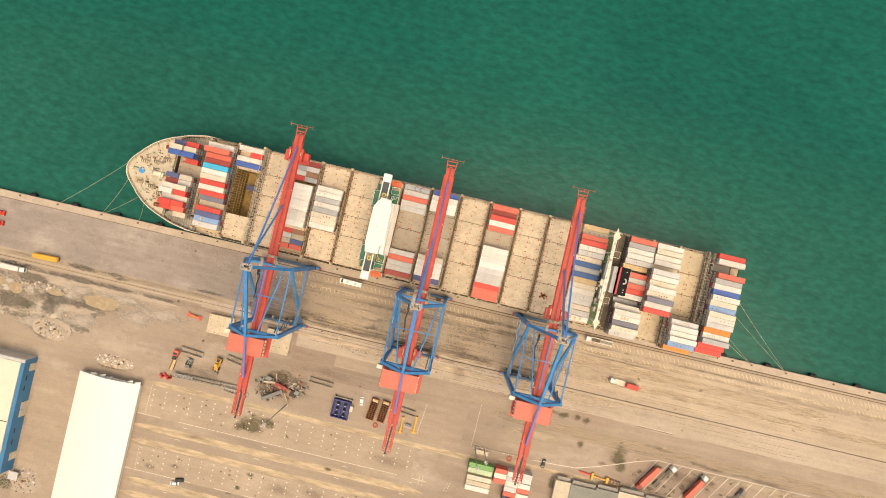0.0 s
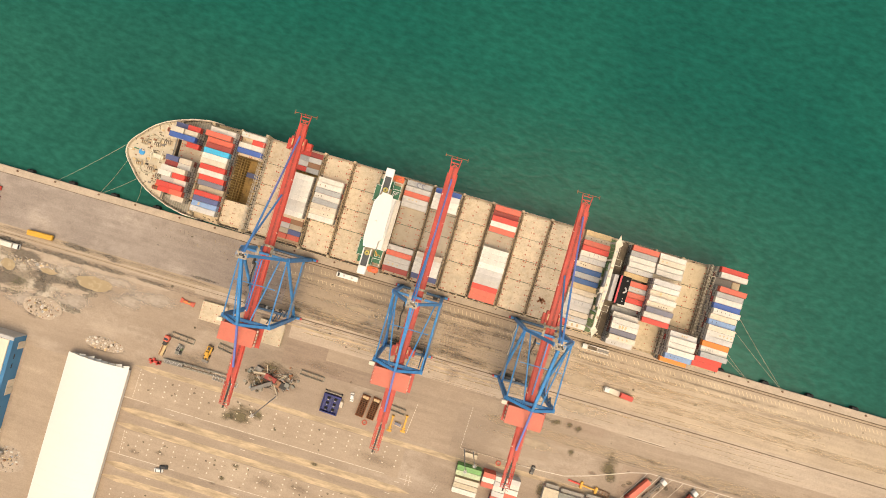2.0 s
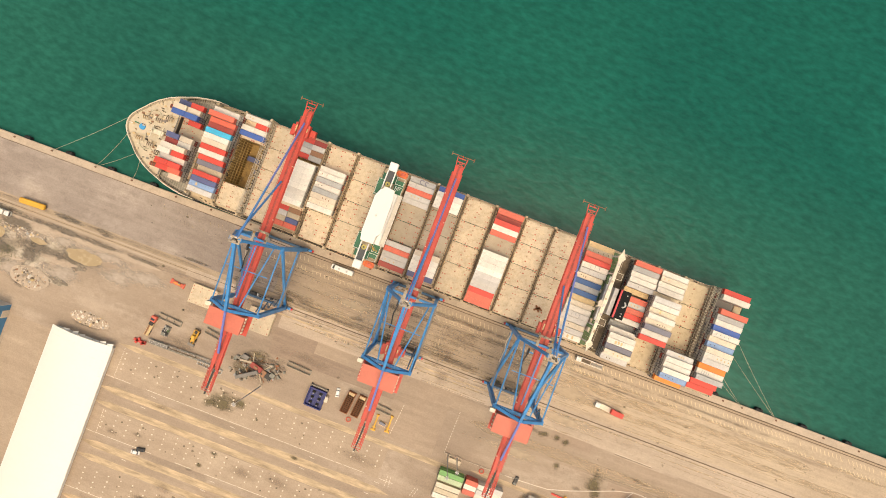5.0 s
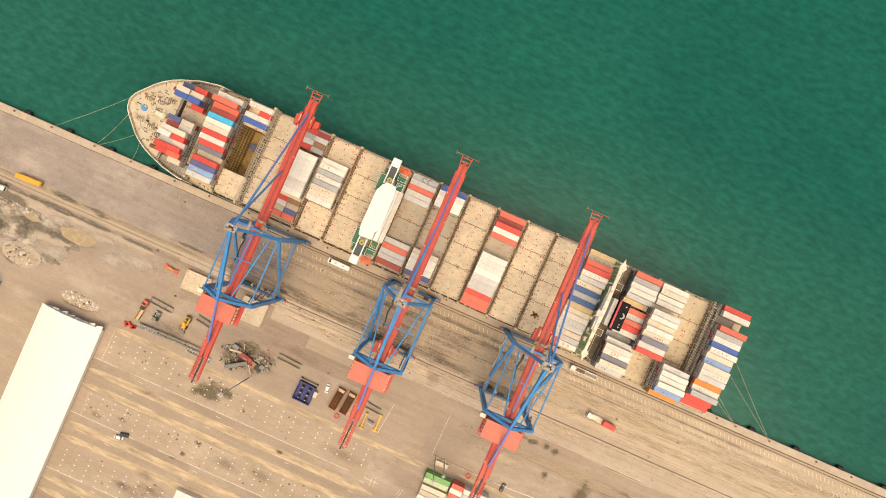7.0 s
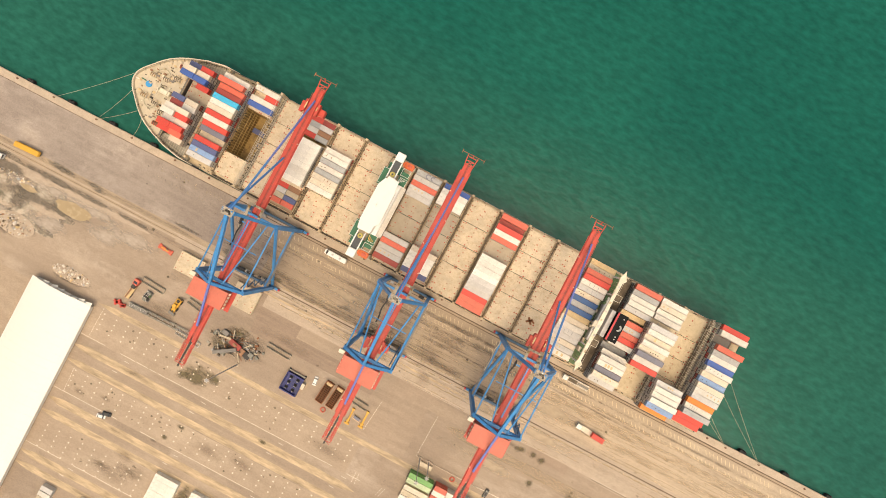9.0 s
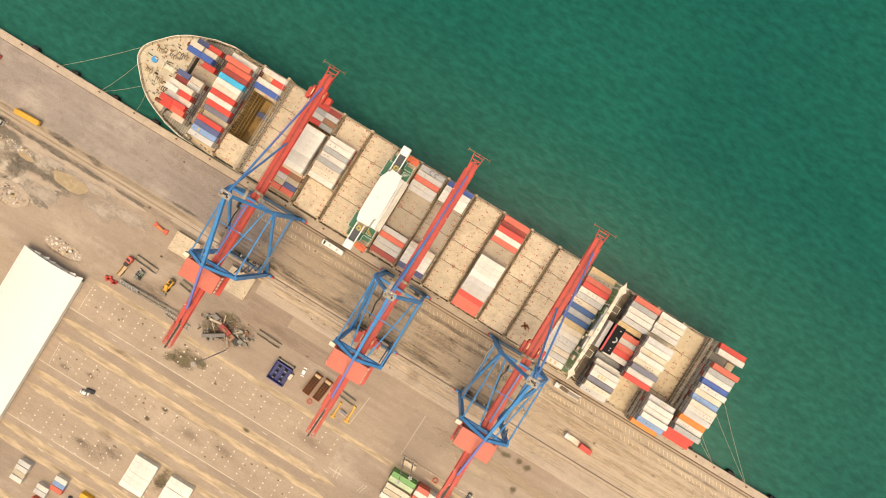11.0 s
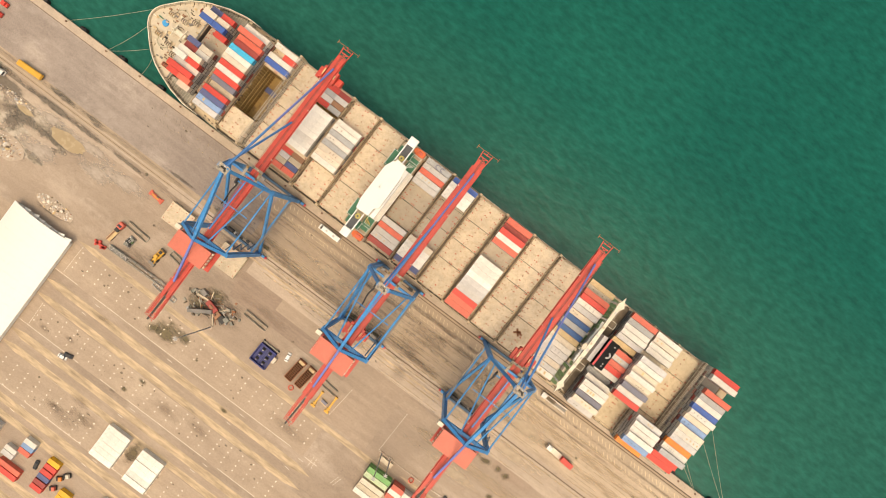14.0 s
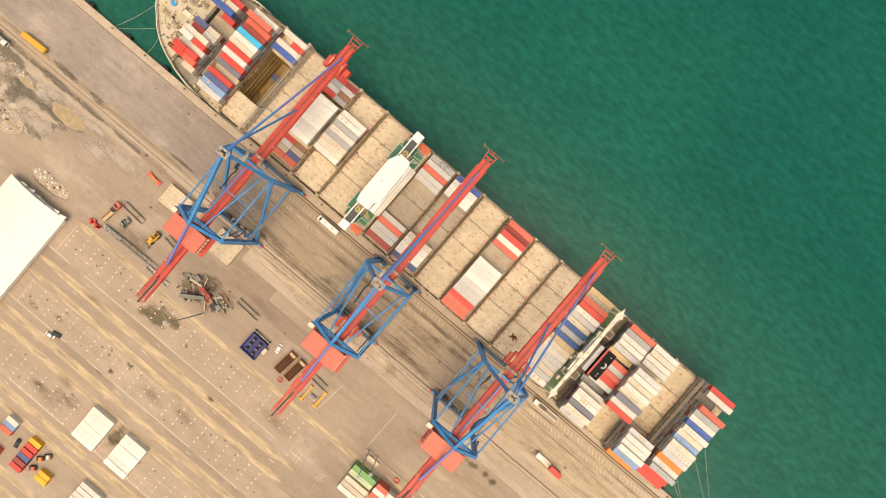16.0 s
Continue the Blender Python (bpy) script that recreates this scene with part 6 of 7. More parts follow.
for k in range(60):
    x, y, r = mk.uniform(272, 350), mk.uniform(-74, -58.5), mk.uniform(0.3, 1.3)
    blob(bm, x, y, r * 1.4, r, 0.0185 + k * 0.00002, k + 301, 12, 0.6)
solid("lot_stains", bm, M["stain"], "dark oil drips on the truck parking lot", "stain", kind="stuff")
bm = B()
beam(bm, (268, -43.55, 0.03), (287, -43.65, 0.03), 0.3, 0.02)
solid("drain_slot", bm, M["rail"], "dark slot drain in the pavement", "drain")
bm = B()
for k in range(90):
    x, y = mk.uniform(28, 165), mk.choice((mk.uniform(-95, -80), mk.uniform(-123, -111), mk.uniform(-152, -140)))
    s = mk.uniform(0.2, 0.7)
    blob(bm, x, y, s, s * 0.8, 0.016 + k * 0.00002, k * 1.7, 9, 0.4)
for k in range(70):
    x, y = mk.uniform(-30, 390), mk.uniform(-60, -5)
    s = mk.uniform(0.2, 0.8)
    blob(bm, x, y, s, s * 0.7, 0.02 + k * 0.00002, k * 2.7, 9, 0.5)
solid("small_stains", bm, M["stain"], "small dark spots scattered on the pavement", "stain", kind="stuff")
bm = B()
for k in range(26):
    x0 = 166 + 0.7 * (k % 9) + mk.uniform(-0.3, 0.3) + (-22 if k > 17 else 0)
    y0 = mk.uniform(-14, -12) - 4 * (k // 9)
    pts = [Vector((x0 + 0.03 * (j - 3) ** 2, y0 - j * 1.3, 0.021)) for j in range(9 + k % 4)]
    for p, q in zip(pts, pts[1:]):
        if q.y > -33:
            flat(bm, p, q, 0.24)
for k in range(18):
    x0, y0, a = mk.uniform(100, 260), mk.choice((-12.8, -14.2, -17.8, -22.4, -27.2)) + mk.uniform(-0.8, 0.8), mk.uniform(-0.02, 0.02)
    pts = [Vector((x0 + j * 2.2, y0 + a * j * 2.2 + 0.05 * math.sin(j * 0.7), 0.021)) for j in range(mk.randrange(5, 14))]
    for p, q in zip(pts, pts[1:]):
        flat(bm, p, q, 0.22)
for k in range(70):
    x0, y0 = mk.uniform(60, 230), mk.uniform(-30.5, -12.5)
    ln_, a = mk.uniform(12, 50), mk.uniform(-0.008, 0.008)
    n = int(ln_ / 3)
    pts = [Vector((x0 + j * 3, y0 + a * j * 3 + 0.06 * math.sin(j * 0.5 + k), 0.0208 + k * 0.000004)) for j in range(n + 1)]
    for p, q in zip(pts, pts[1:]):
        flat(bm, p, q, mk.choice((0.16, 0.2, 0.3, 0.42)))
solid("tyre_tracks", bm, M["wheel_marks"], "dark curved tyre tracks on the apron", "stain", kind="stuff")
for x, y, a, b, t in ((-28, -29.6, 11, 1.8, 0), (-7, -29.7, 7, 1.5, 0), (-52, -41, 18, 4, 0), (-36, -47.5, 9, 5, 20), (-30, -36.3, 30, 2.2, 0), (-8, -36.4, 16, 1.6, 0), (14, -36.4, 16, 1.3, 0), (-58, -55, 16, 6, 0), (-38, -53, 8, 4, -20), (-22, -49, 7, 2.4, 0), (66, -28.5, 8, 2.0, 0), (40, -27.4, 12, 1.2, 0), (-33, -64, 14, 8, 0), (3, -74, 13, 4.6, 0)):
    soft_stain(x, y, a, b, "soft_mud", t, "dark wet mud soaked into broken ground")
for x, y, a, b in ((-10.3, -46.2, 11, 5), (-56, -48.4, 6.4, 4.4), (-34, -49, 12, 4), (-66, -46, 6, 4), (-24, -30.2, 9, 1.8), (-4, -31.2, 6, 1.2)):
    soft_stain(x, y, a, b, "soft_mud", 0, "dark wet rim of a puddle")
for x, y, a, b in ((-2, -41, 24, 3), (8, -48, 14, 6), (-24, -41, 12, 3.4), (-40, -44, 12, 3), (-20, -56, 16, 6), (-46, -62, 12, 6), (20, -44, 22, 5)):
    soft_stain(x, y, a, b, "soft_crumb", 0, "pale crumbled concrete dust on broken ground")
bm = B()
blob(bm, -60, -50, 56, 15.0, 0.010, 77, 60, 0.35)
solid("broken_ground", bm, M["broken"], "broken wet ground with mud and crumbled concrete", "ground", kind="stuff")
ragged("pavement_wet_track", -400, 70, -36.2, 2.6, 0.013, M["tyre_marks"], "dark wet wheel track along the road", 91)
ragged("pavement_wet_edge", -70, 50, -30.0, 1.6, 0.013, M["tyre_marks"], "dark wet edge of the apron", 92)
bm = B()
for k, (x, y, a, b) in enumerate(((-40, -39, 26, 2.6), (-12, -38.5, 13, 2.5), (10, -37.5, 16, 1.7), (-22, -51, 9, 2), (-50, -58, 10, 2))):
    blob(bm, x, y, a, b, 0.014 + k * 0.0003, k + 61, 34, 0.5)
solid("pale_rubble_ground", bm, M["light_slab"], "pale crumbled concrete of broken ground", "ground", kind="stuff")
for k, (x, y, a, b) in enumerate(((-10.3, -45.0, 8.8, 3.5), (-56, -47.6, 4.0, 2.9), (-35, -45.5, 4.6, 1.3), (-65, -45.8, 3, 2.2))):
    bm = B()
    blob(bm, x, y, a, b, 0.045, k + 81, 30, 0.25)
    solid("puddle", bm, M["mud"], "shallow puddle of yellow muddy water", "puddle", "puddles")


def heap(cx, cy, rx, ry, n, seed, label, tall=0.9):
    r = random.Random(seed)
    bm = B()
    for _ in range(int(n * 2.2)):
        a, q = r.uniform(0, 6.28), math.sqrt(r.random())
        x, y, s = cx + rx * q * math.cos(a), cy + ry * q * math.sin(a), (r.uniform(0.1, 0.34) if r.random() < 0.82 else r.uniform(0.35, 0.85)) * (1.2 - q * 0.6)
        t = Matrix.Translation((x, y, s * 0.35 + tall * (1 - q) * r.random())) @ Euler((r.uniform(-0.5, 0.5), r.uniform(-0.5, 0.5), r.uniform(0, 3))).to_matrix().to_4x4() @ Matrix.Diagonal((s * r.uniform(0.6, 1.6), s, s * r.uniform(0.4, 0.8), 1))
        bmesh.ops.create_icosphere(bm, subdivisions=1, radius=1.0, matrix=t)
    for v in bm.verts:
        v.co.z = max(v.co.z, 0.0)
    ob = solid("rubble_heap", bm, M["rubble"], label, "rubble", kind="stuff")
    ob.data.materials.append(M["walkway"])
    ob.data.materials.append(M["c_brown"])
    ob.data.materials.append(M["c_cream"])
    for extra in ("c_white", "c_tan", "c_grey"):
        ob.data.materials.append(M[extra])
    for k, p in enumerate(ob.data.polygons):
        p.material_index = (0, 4, 1, 0, 2, 5, 3, 0, 6, 4, 0)[(k // 20) % 11]


for cx, cy, rx, ry, hh, sd in ((3, -73, 10.5, 3.4, 0.8, 101), (-33, -64, 10.5, 5.6, 1.0, 102), (-30, -143.5, 9.5, 7, 1.0, 103)):
    bm = B()
    rings_ = []
    for k in range(6):
        f = 1 - k / 5.5
        rings_.append([bm.verts.new((cx + rx * f * (1 + 0.12 * noise.noise(Vector((math.cos(a) * 1.6, math.sin(a) * 1.6, sd)))) * math.cos(a), cy + ry * f * (1 + 0.12 * noise.noise(Vector((math.cos(a) * 1.6, math.sin(a) * 1.6, sd)))) * math.sin(a), 0.01 + hh * (1 - f) ** 0.8 * (0.8 + 0.5 * noise.noise(Vector((a * 2, k * 1.3, sd)))))) for a in [j * math.pi / 14 for j in range(28)]])
    for r, s in zip(rings_, rings_[1:]):
        for j in range(28):
            bm.faces.new((r[j], r[(j + 1) % 28], s[(j + 1) % 28], s[j]))
    bm.faces.new(rings_[-1])
    solid("earth_mound", bm, M["light_slab"], "low mound of earth and crumbled concrete", "mound", kind="stuff")
heap(3, -73, 10.5, 3.2, 190, 3, "heap of broken concrete and rubbish by the shed")
heap(-33, -64, 9.5, 5.0, 260, 4, "spread heap of broken concrete and rubbish", 1.2)
heap(-30, -143, 9, 7, 160, 5, "heap of rubble and scrap by the blue shed", 1.0)
heap(-46, -43.4, 14, 1.8, 80, 6, "low bank of broken concrete", 0.3)

# scrub on the oil-dark ground and by the shed
sr = random.Random(8)
bm = B()
for cx, cy, r_, n in ((-38, -146, 4, 260), (-48, -57, 5, 120)):
    for _ in range(n):
        a, q = sr.uniform(0, 6.28), math.sqrt(sr.random())
        x, y, z = cx + r_ * q * math.cos(a), cy + r_ * q * math.sin(a), sr.uniform(0.1, 1.6) * (1.1 - q)
        d = Vector((sr.uniform(-1, 1), sr.uniform(-1, 1), sr.uniform(-0.3, 0.8))) * 0.35
        s = d.cross(Vector((0, 0, 1))).normalized() * 0.2
        p = Vector((x, y, z))
        bm.faces.new([bm.verts.new(p - d), bm.verts.new(p + s), bm.verts.new(p + d), bm.verts.new(p - s)])
solid("scrub", bm, M["plant"], "dry olive scrub bushes on broken ground", "bush", kind="stuff")

# ---- sheds ----
shed = thing("warehouse", "long white sheet-roofed warehouse with curved roof", "building")
X0, X1, Y1, Y0, EAVE, RIDGE = -11.4, 20.1, -80.2, -215, 3.8, 6.4
bm = B()
n = 14
arc = [(X0 + (X1 - X0) * k / n, EAVE + (RIDGE - EAVE) * (1 - (2 * k / n - 1) ** 2)) for k in range(n + 1)]
lo = [bm.verts.new((x, Y1, z)) for x, z in arc]
hi = [bm.verts.new((x, Y0, z)) for x, z in arc]
l2 = [bm.verts.new((x, Y1, z - 0.15)) for x, z in arc]
h2 = [bm.verts.new((x, Y0, z - 0.15)) for x, z in arc]
for k in range(n):
    bm.faces.new((lo[k], hi[k], hi[k + 1], lo[k + 1]))
    bm.faces.new((l2[k], l2[k + 1], h2[k + 1], h2[k]))
    bm.faces.new((lo[k], lo[k + 1], l2[k + 1], l2[k]))
bm.faces.new((lo[0], l2[0], h2[0], hi[0]))
bm.faces.new((lo[n], hi[n], h2[n], l2[n]))
bmesh.ops.recalc_face_normals(bm, faces=bm.faces)
part("roof", bm, M["roof_white"], shed, "plain white curved sheet roof")
bm = B()
for k in range(1, 34):
    y = Y1 - k * 4
    for j in range(n):
        beam(bm, (arc[j][0], y, arc[j][1] + 0.01), (arc[j + 1][0], y, arc[j + 1][1] + 0.01), 0.12, 0.06)
tagged(part("roof_seam_field", bm, M["roof_white"], shed), kind="stuff")
bm = B()
box(bm, X0 + 0.4, X0 + 0.7, Y0, Y1 - 1, 0, EAVE - 0.15)
box(bm, X1 - 0.7, X1 - 0.4, Y0, Y1 - 1, 0, EAVE - 0.15)
slab(bm, [(X0 + 0.4, Y1 - 1.3), (X1 - 0.4, Y1 - 1.3), (X1 - 0.4, Y1 - 1.0), (X0 + 0.4, Y1 - 1.0)], 0, EAVE - 0.15)
part("wall", bm, M["roof_white"], shed, "white sheet walls")
bm = B()
box(bm, X1, X1 + 0.35, Y0, Y1, EAVE - 0.3, EAVE + 0.02)
part("gutter", bm, M["roof_white"], shed)
for k in range(7):
    x = -3.6 + k * 3.7 + mk.uniform(-0.7, 0.7)
    bm = B()
    slab(bm, [(x - 1.5, Y1 - 0.8), (x + 1.6, Y1 - 0.8), (x + mk.uniform(1.2, 1.9), Y1 + mk.uniform(0.4, 1.5)), (x - 1.4, Y1 + mk.uniform(0.1, 0.6))], 4.0, 4.12)
    part("torn_awning", bm, M["roof_white"], shed, "torn white awning sheet")

bs = thing("blue_warehouse", "blue-clad warehouse with cream flat roof", "building")
bm = B()
box(bm, -120, -36.6, -138.6, -79.8, 0, 8.4)
part("wall", bm, M["navy_shed"], bs, "blue sheet cladding")
bm = B()
box(bm, -120, -38.6, -138.0, -81.6, 8.4, 8.9)
part("roof", bm, M["cream_roof"], bs, "cream flat sheet roof")
bm = B()
box(bm, -120, -36.6, -81.4, -79.8, 8.4, 8.95)
part("parapet", bm, M["c_silver"], bs, "pale grey roof edge")
bm = B()
box(bm, -38.0, -36.5, -139, -81.4, 8.4, 8.7)
part("eaves_trim", bm, M["navy_shed"], bs)
bm = B()
box(bm, -120, -38.7, -112.2, -111.8, 8.9, 9.05)
part("roof_seam", bm, M["walkway"], bs)
part("north_cladding", box(B(), -120, -36.62, -79.78, -79.6, 0, 8.4), M["c_silver"], bs, "pale grey end cladding")
for y in (-84.5, -104.5, -108.5, -131):
    part("shutter_door", box(B(), -36.65, -36.35, y - 1.9, y + 1.9, 0, 4.6), M["c_cream"], bs, "cream roller shutter")
for y in (-90, -95, -117, -123):
    part("vent_window", box(B(), -36.65, -36.4, y - 1.2, y + 1.2, 5.0, 5.5), M["dark"], bs)
part("canopy", box(B(), -36.3, -31.5, -143, -138.8, 2.5, 2.7), M["c_silver"], bs, "grey rusty canopy")
sheet("pavement_shed_lane", -35, -9.2, -215, -84, 0.004, M["asphalt"], "brown asphalt lane between the sheds")

# far low sheds by the lot
for k, (x0, x1, y1, mt) in enumerate(((235, 242, -78.2, "c_beige"), (242.8, 255, -78.6, "hut_grey"), (255.4, 266, -77.6, "hut_grey"), (266.5, 279, -76.6, "c_beige"), (279.5, 292, -77.2, "hut_grey"))):
    hut = thing("workshop_hut", "low workshop hut with dull flat roof", "building", group="row of huts")
    part("wall", box(B(), x0, x1, y1 - 16, y1, 0, 3.4), M["c_silver"], hut)
    part("roof", box(B(), x0 - 0.3, x1 + 0.3, y1 - 16.3, y1 + 0.3, 3.4, 3.7, 0.05), M[mt], hut)
    part("lean_to_roof", box(B(), x0 + 0.4, x1 - 0.2, y1 + 0.3, y1 + 2.2, 2.6, 2.75), M["steel"], hut, "grey lean-to roof")


# ---- vehicles and gear ----
def wheels(parent, xs, w, r=0.5):
    for x in xs:
        for s in (-1, 1):
            bm = B()
            rod(bm, (x, s * w - s * 0.32, r), (x, s * w, r), r, r, 12)
            wh = part("wheel", bm, M["rubber"], parent)
            bm = B()
            rod(bm, (x, s * w, r), (x, s * (w + 0.02), r), r * 0.5, r * 0.5, 10)
            part("rim", bm, M["steel"], wh)


def car(m, paint, label, bed=None):
    c = thing("car" if not bed else "pickup_truck", label, "car", m)
    bm = B()
    box(bm, -2.2, 2.2, -0.9, 0.9, 0.35, 0.95, 0.12)
    part("body", bm, M[paint], c)
    bm = B()
    a, b = (-1.1, 1.0) if not bed else (-0.2, 1.1)
    slab(bm, [(a - 0.4, -0.8), (b + 0.5, -0.8), (b + 0.5, 0.8), (a - 0.4, 0.8)], 0.95, 1.25)
    part("glazing", bm, M["glass"], c, "dark car windows")
    part("roof", box(B(), a, b, -0.72, 0.72, 1.25, 1.42, 0.06), M[paint], c)
    if bed:
        part("load_bed", box(B(), -2.1, -0.7, -0.85, 0.85, 0.95, 1.5, 0.05), M[bed], c, "dark canopy over the bed")
    wheels(c, (-1.4, 1.4), 0.92, 0.34)
    return c


def lorry(m, cab, label, load=None, length=12.2, load_len=None, load_at=0.0, skeletal=True, load_z=1.35, load_h=2.6):
    c = thing("lorry", label, "truck", m)
    cb = part("cab", box(B(), length / 2 + 0.3, length / 2 + 2.6, -1.2, 1.2, 0.6, 3.1, 0.18), M[cab], c)
    part("windscreen", box(B(), length / 2 + 2.58, length / 2 + 2.64, -1.05, 1.05, 1.8, 2.8), M["glass"], cb)
    part("roof_deflector", box(B(), length / 2 + 0.4, length / 2 + 1.5, -0.9, 0.9, 3.1, 3.5, 0.15), M[cab], cb)
    part("tractor_frame", box(B(), length / 2 - 3.2, length / 2 + 2.4, -0.55, 0.55, 0.7, 1.0), M["dark"], c)
    bm = B()
    for s in (-0.5, 0.5):
        box(bm, -length / 2, length / 2 - 0.3, s - 0.12, s + 0.12, 1.0, 1.3)
    for k in range(7):
        x = -length / 2 + 0.1 + k * (length - 0.6) / 6
        box(bm, x - 0.15, x + 0.15, -1.2, 1.2, 1.1, 1.34)
    tr = part("trailer", bm, M["steel"], c, "grey skeletal trailer")
    if not skeletal:
        part("deck", box(B(), -length / 2, length / 2, -1.24, 1.24, 1.3, 1.42), M["c_cream"], tr, "pale flat trailer deck")
    wheels(c, (-length / 2 + 1.2, -length / 2 + 2.5, -length / 2 + 3.8, length / 2 - 1.8, length / 2 - 0.5, length / 2 + 1.9), 1.22, 0.5)
    if load:
        ll_ = load_len or length
        container(m @ pose(load_at, 0, load_z + 0.08), L40 if ll_ > 8 else L20, load, "riding on a lorry trailer", "containers on lorries")
    return c


# coach and lorry by the ship
coach = thing("coach", "long white coach parked on the quay", "bus", pose(112.7, -5.8, 0, 0, 0, -0.8))
part("body", box(B(), -5.6, 5.6, -1.2, 1.2, 0.4, 3.2, 0.2), M["white"], coach)
part("windows", box(B(), -5.0, 5.4, -1.23, 1.23, 1.7, 2.6), M["glass"], coach, "dark side windows")
part("windscreen", box(B(), -5.66, -5.55, -1.05, 1.05, 1.3, 2.8), M["glass"], coach)
part("roof_hatch", box(B(), -4.8, -3.9, -0.9, 0.9, 3.18, 3.3, 0.04), M["dark"], coach)
for x in (-1.5, 2.4):
    part("roof_vent", box(B(), x - 0.5, x + 0.5, -0.45, 0.45, 3.18, 3.35, 0.05), M["c_silver"], coach)
wheels(coach, (-3.6, 3.2), 1.18, 0.5)
flat = lorry(pose(241.9, -6.2, 0, 0, 0, 179), "white", "white lorry with empty pale flat trailer on the quay", None, 11.0, skeletal=False)
for y in (-1.15, 1.15):
    part("side_board", box(B(), -5.5, 5.2, y - 0.1, y + 0.1, 1.3, 1.9), M["white"], flat, "white side board")
part("tarpaulin", box(B(), 0.5, 5.0, -0.8, 0.8, 1.45, 1.75, 0.1), M["walkway"], flat, "folded dark tarpaulin")
part("load_floor", box(B(), -5.4, 0.2, -0.6, 0.6, 1.45, 1.56), M["steel"], flat)
lorry(pose(258.4, -24.3, 0, 0, 0, 175), "white", "white lorry carrying a half load along the apron", "red", 11.5, 6, -2.8, skeletal=False)
lorry(pose(279.6, -66.0, 0, 0, 0, 236) @ pose(0, 0, 0), "c_maroon", "red lorry with red container parked in the lot", "coral", 11.5, 12, -0.1)
lorry(pose(286.4, -66.0, 0, 0, 0, 57.5), "white", "white lorry with empty dark skeletal trailer in the lot", None, 12)
lorry(pose(302.4, -67.0, 0, 0, 0, 57.5), "white", "white lorry with red container in the lot", "coral", 12.2, 12, -0.6)
lorry(pose(322.5, -69.0, 0, 0, 0, 57.5), "steel", "dark lorry with empty trailer in the lot", None, 11)
lorry(pose(-60.5, -37.4, 0, 0, 0, -1), "white", "white lorry with pale container on the broken road", "white", 12.0, 12)
# yellow tank trailer
yt = thing("tank_trailer", "yellow rounded trailer parked on the apron", "trailer", pose(-43, -28.7, 0, 0, 0, 2))
bm = B()
box(bm, -6.6, 6.6, -1.35, 1.35, 1.1, 3.0, 0.35)
part("tank_body", bm, M["yellow"], yt)
part("chassis", box(B(), -6.4, 6.4, -0.6, 0.6, 0.7, 1.1), M["dark"], yt)
wheels(yt, (-5, -3.8, -2.6, 4.5), 1.25, 0.5)
for x, y in ((-71.5, -11.6), (-71, -16.8)):
    sp = thing("red_tractor", "small red yard tractor on the apron", "tractor", pose(x, y, 0), "red tractors")
    part("body", box(B(), -1.8, 1.8, -1.1, 1.1, 0.5, 1.6, 0.12), M["c_red"], sp)
    part("cab", box(B(), -0.6, 1.0, -0.9, 0.9, 1.6, 2.6, 0.12), M["c_red"], sp)
    wheels(sp, (-1.2, 1.2), 1.15, 0.5)
car(pose(131.3, -63.1, 0, 0, 0, 97), "white", "white saloon car parked on the yard")
car(pose(47.6, -126.0, 0, 0, 0, 10), "white", "white saloon car parked in the yard lane")
car(pose(49.6, -123.9, 0, 0, 0, 10), "dark", "dark car parked beside the white one")
car(pose(227.5, -72.6, 0, 0, 0, 85), "dark", "dark car parked by the fence")
car(pose(67.8, -173.5, 0, 0, 0, 100), "dark", "dark car among the containers")

# orange spreader on the ground
for m, paint, label in ((pose(38.2, -40.8, 0, 0, 0, -6), "c_coral", "orange container spreader lying on the ground"),):
    sp = thing("spreader", label, "spreader", m)
    part("main_beam", box(B(), -3.6, 3.6, -0.8, 0.8, 0.3, 0.9, 0.08), M[paint], sp)
    for x in (-3.3, 3.3):
        part("end_beam", box(B(), x - 0.45, x + 0.45, -1.25, 1.25, 0.0, 0.8, 0.08), M[paint], sp)
    part("head_block", box(B(), -1.1, 1.1, -0.75, 0.75, 0.9, 1.3, 0.08), M[paint], sp)
    part("hose_tray", box(B(), -2.0, 1.9, -0.2, 0.25, 0.9, 1.42, 0.04), M["yellow"], sp)
    for x in (-2.6, -0.5, 2.4):
        part("guide_arm", box(B(), x - 0.14, x + 0.14, -1.1, 1.1, 0.5, 1.0), M[paint], sp)
    part("motor", box(B(), 0.5, 1.4, 0.3, 0.8, 0.9, 1.5, 0.05), M["steel"], sp)


# hatch covers set down on the quay
def loose_cover(x0, x1, y0, y1):
    c = thing("hatch_cover", "beige ship hatch cover stacked on the quay", "hatch cover", group="hatch covers on the quay")
    for k in range(3):
        part("panel", box(B(), x0, x1, y0, y1, 0.2 + k * 0.78, 0.8 + k * 0.78, 0.06), M["hatch"], c)
        part("bearer", box(B(), x0 + 0.5, x1 - 0.5, (y0 + y1) / 2 - 3, (y0 + y1) / 2 + 3, k * 0.78, 0.2 + k * 0.78), M["walkway"], c)
    bm = B()
    for i in range(4):
        for j in range(5):
            if mk.random() < 0.75:
                x, y = x0 + 0.8 + i * (x1 - x0 - 1.6) / 3 + mk.uniform(-0.3, 0.3), y0 + 0.8 + j * (y1 - y0 - 1.6) / 4 + mk.uniform(-0.3, 0.3)
                box(bm, x - 0.2, x + 0.2, y - 0.2, y + 0.2, 2.36, 2.44)
    tagged(part("lashing_sockets", bm, M["socket"], c), kind="stuff")


loose_cover(46.4, 59.2, -46.8, -37.2)
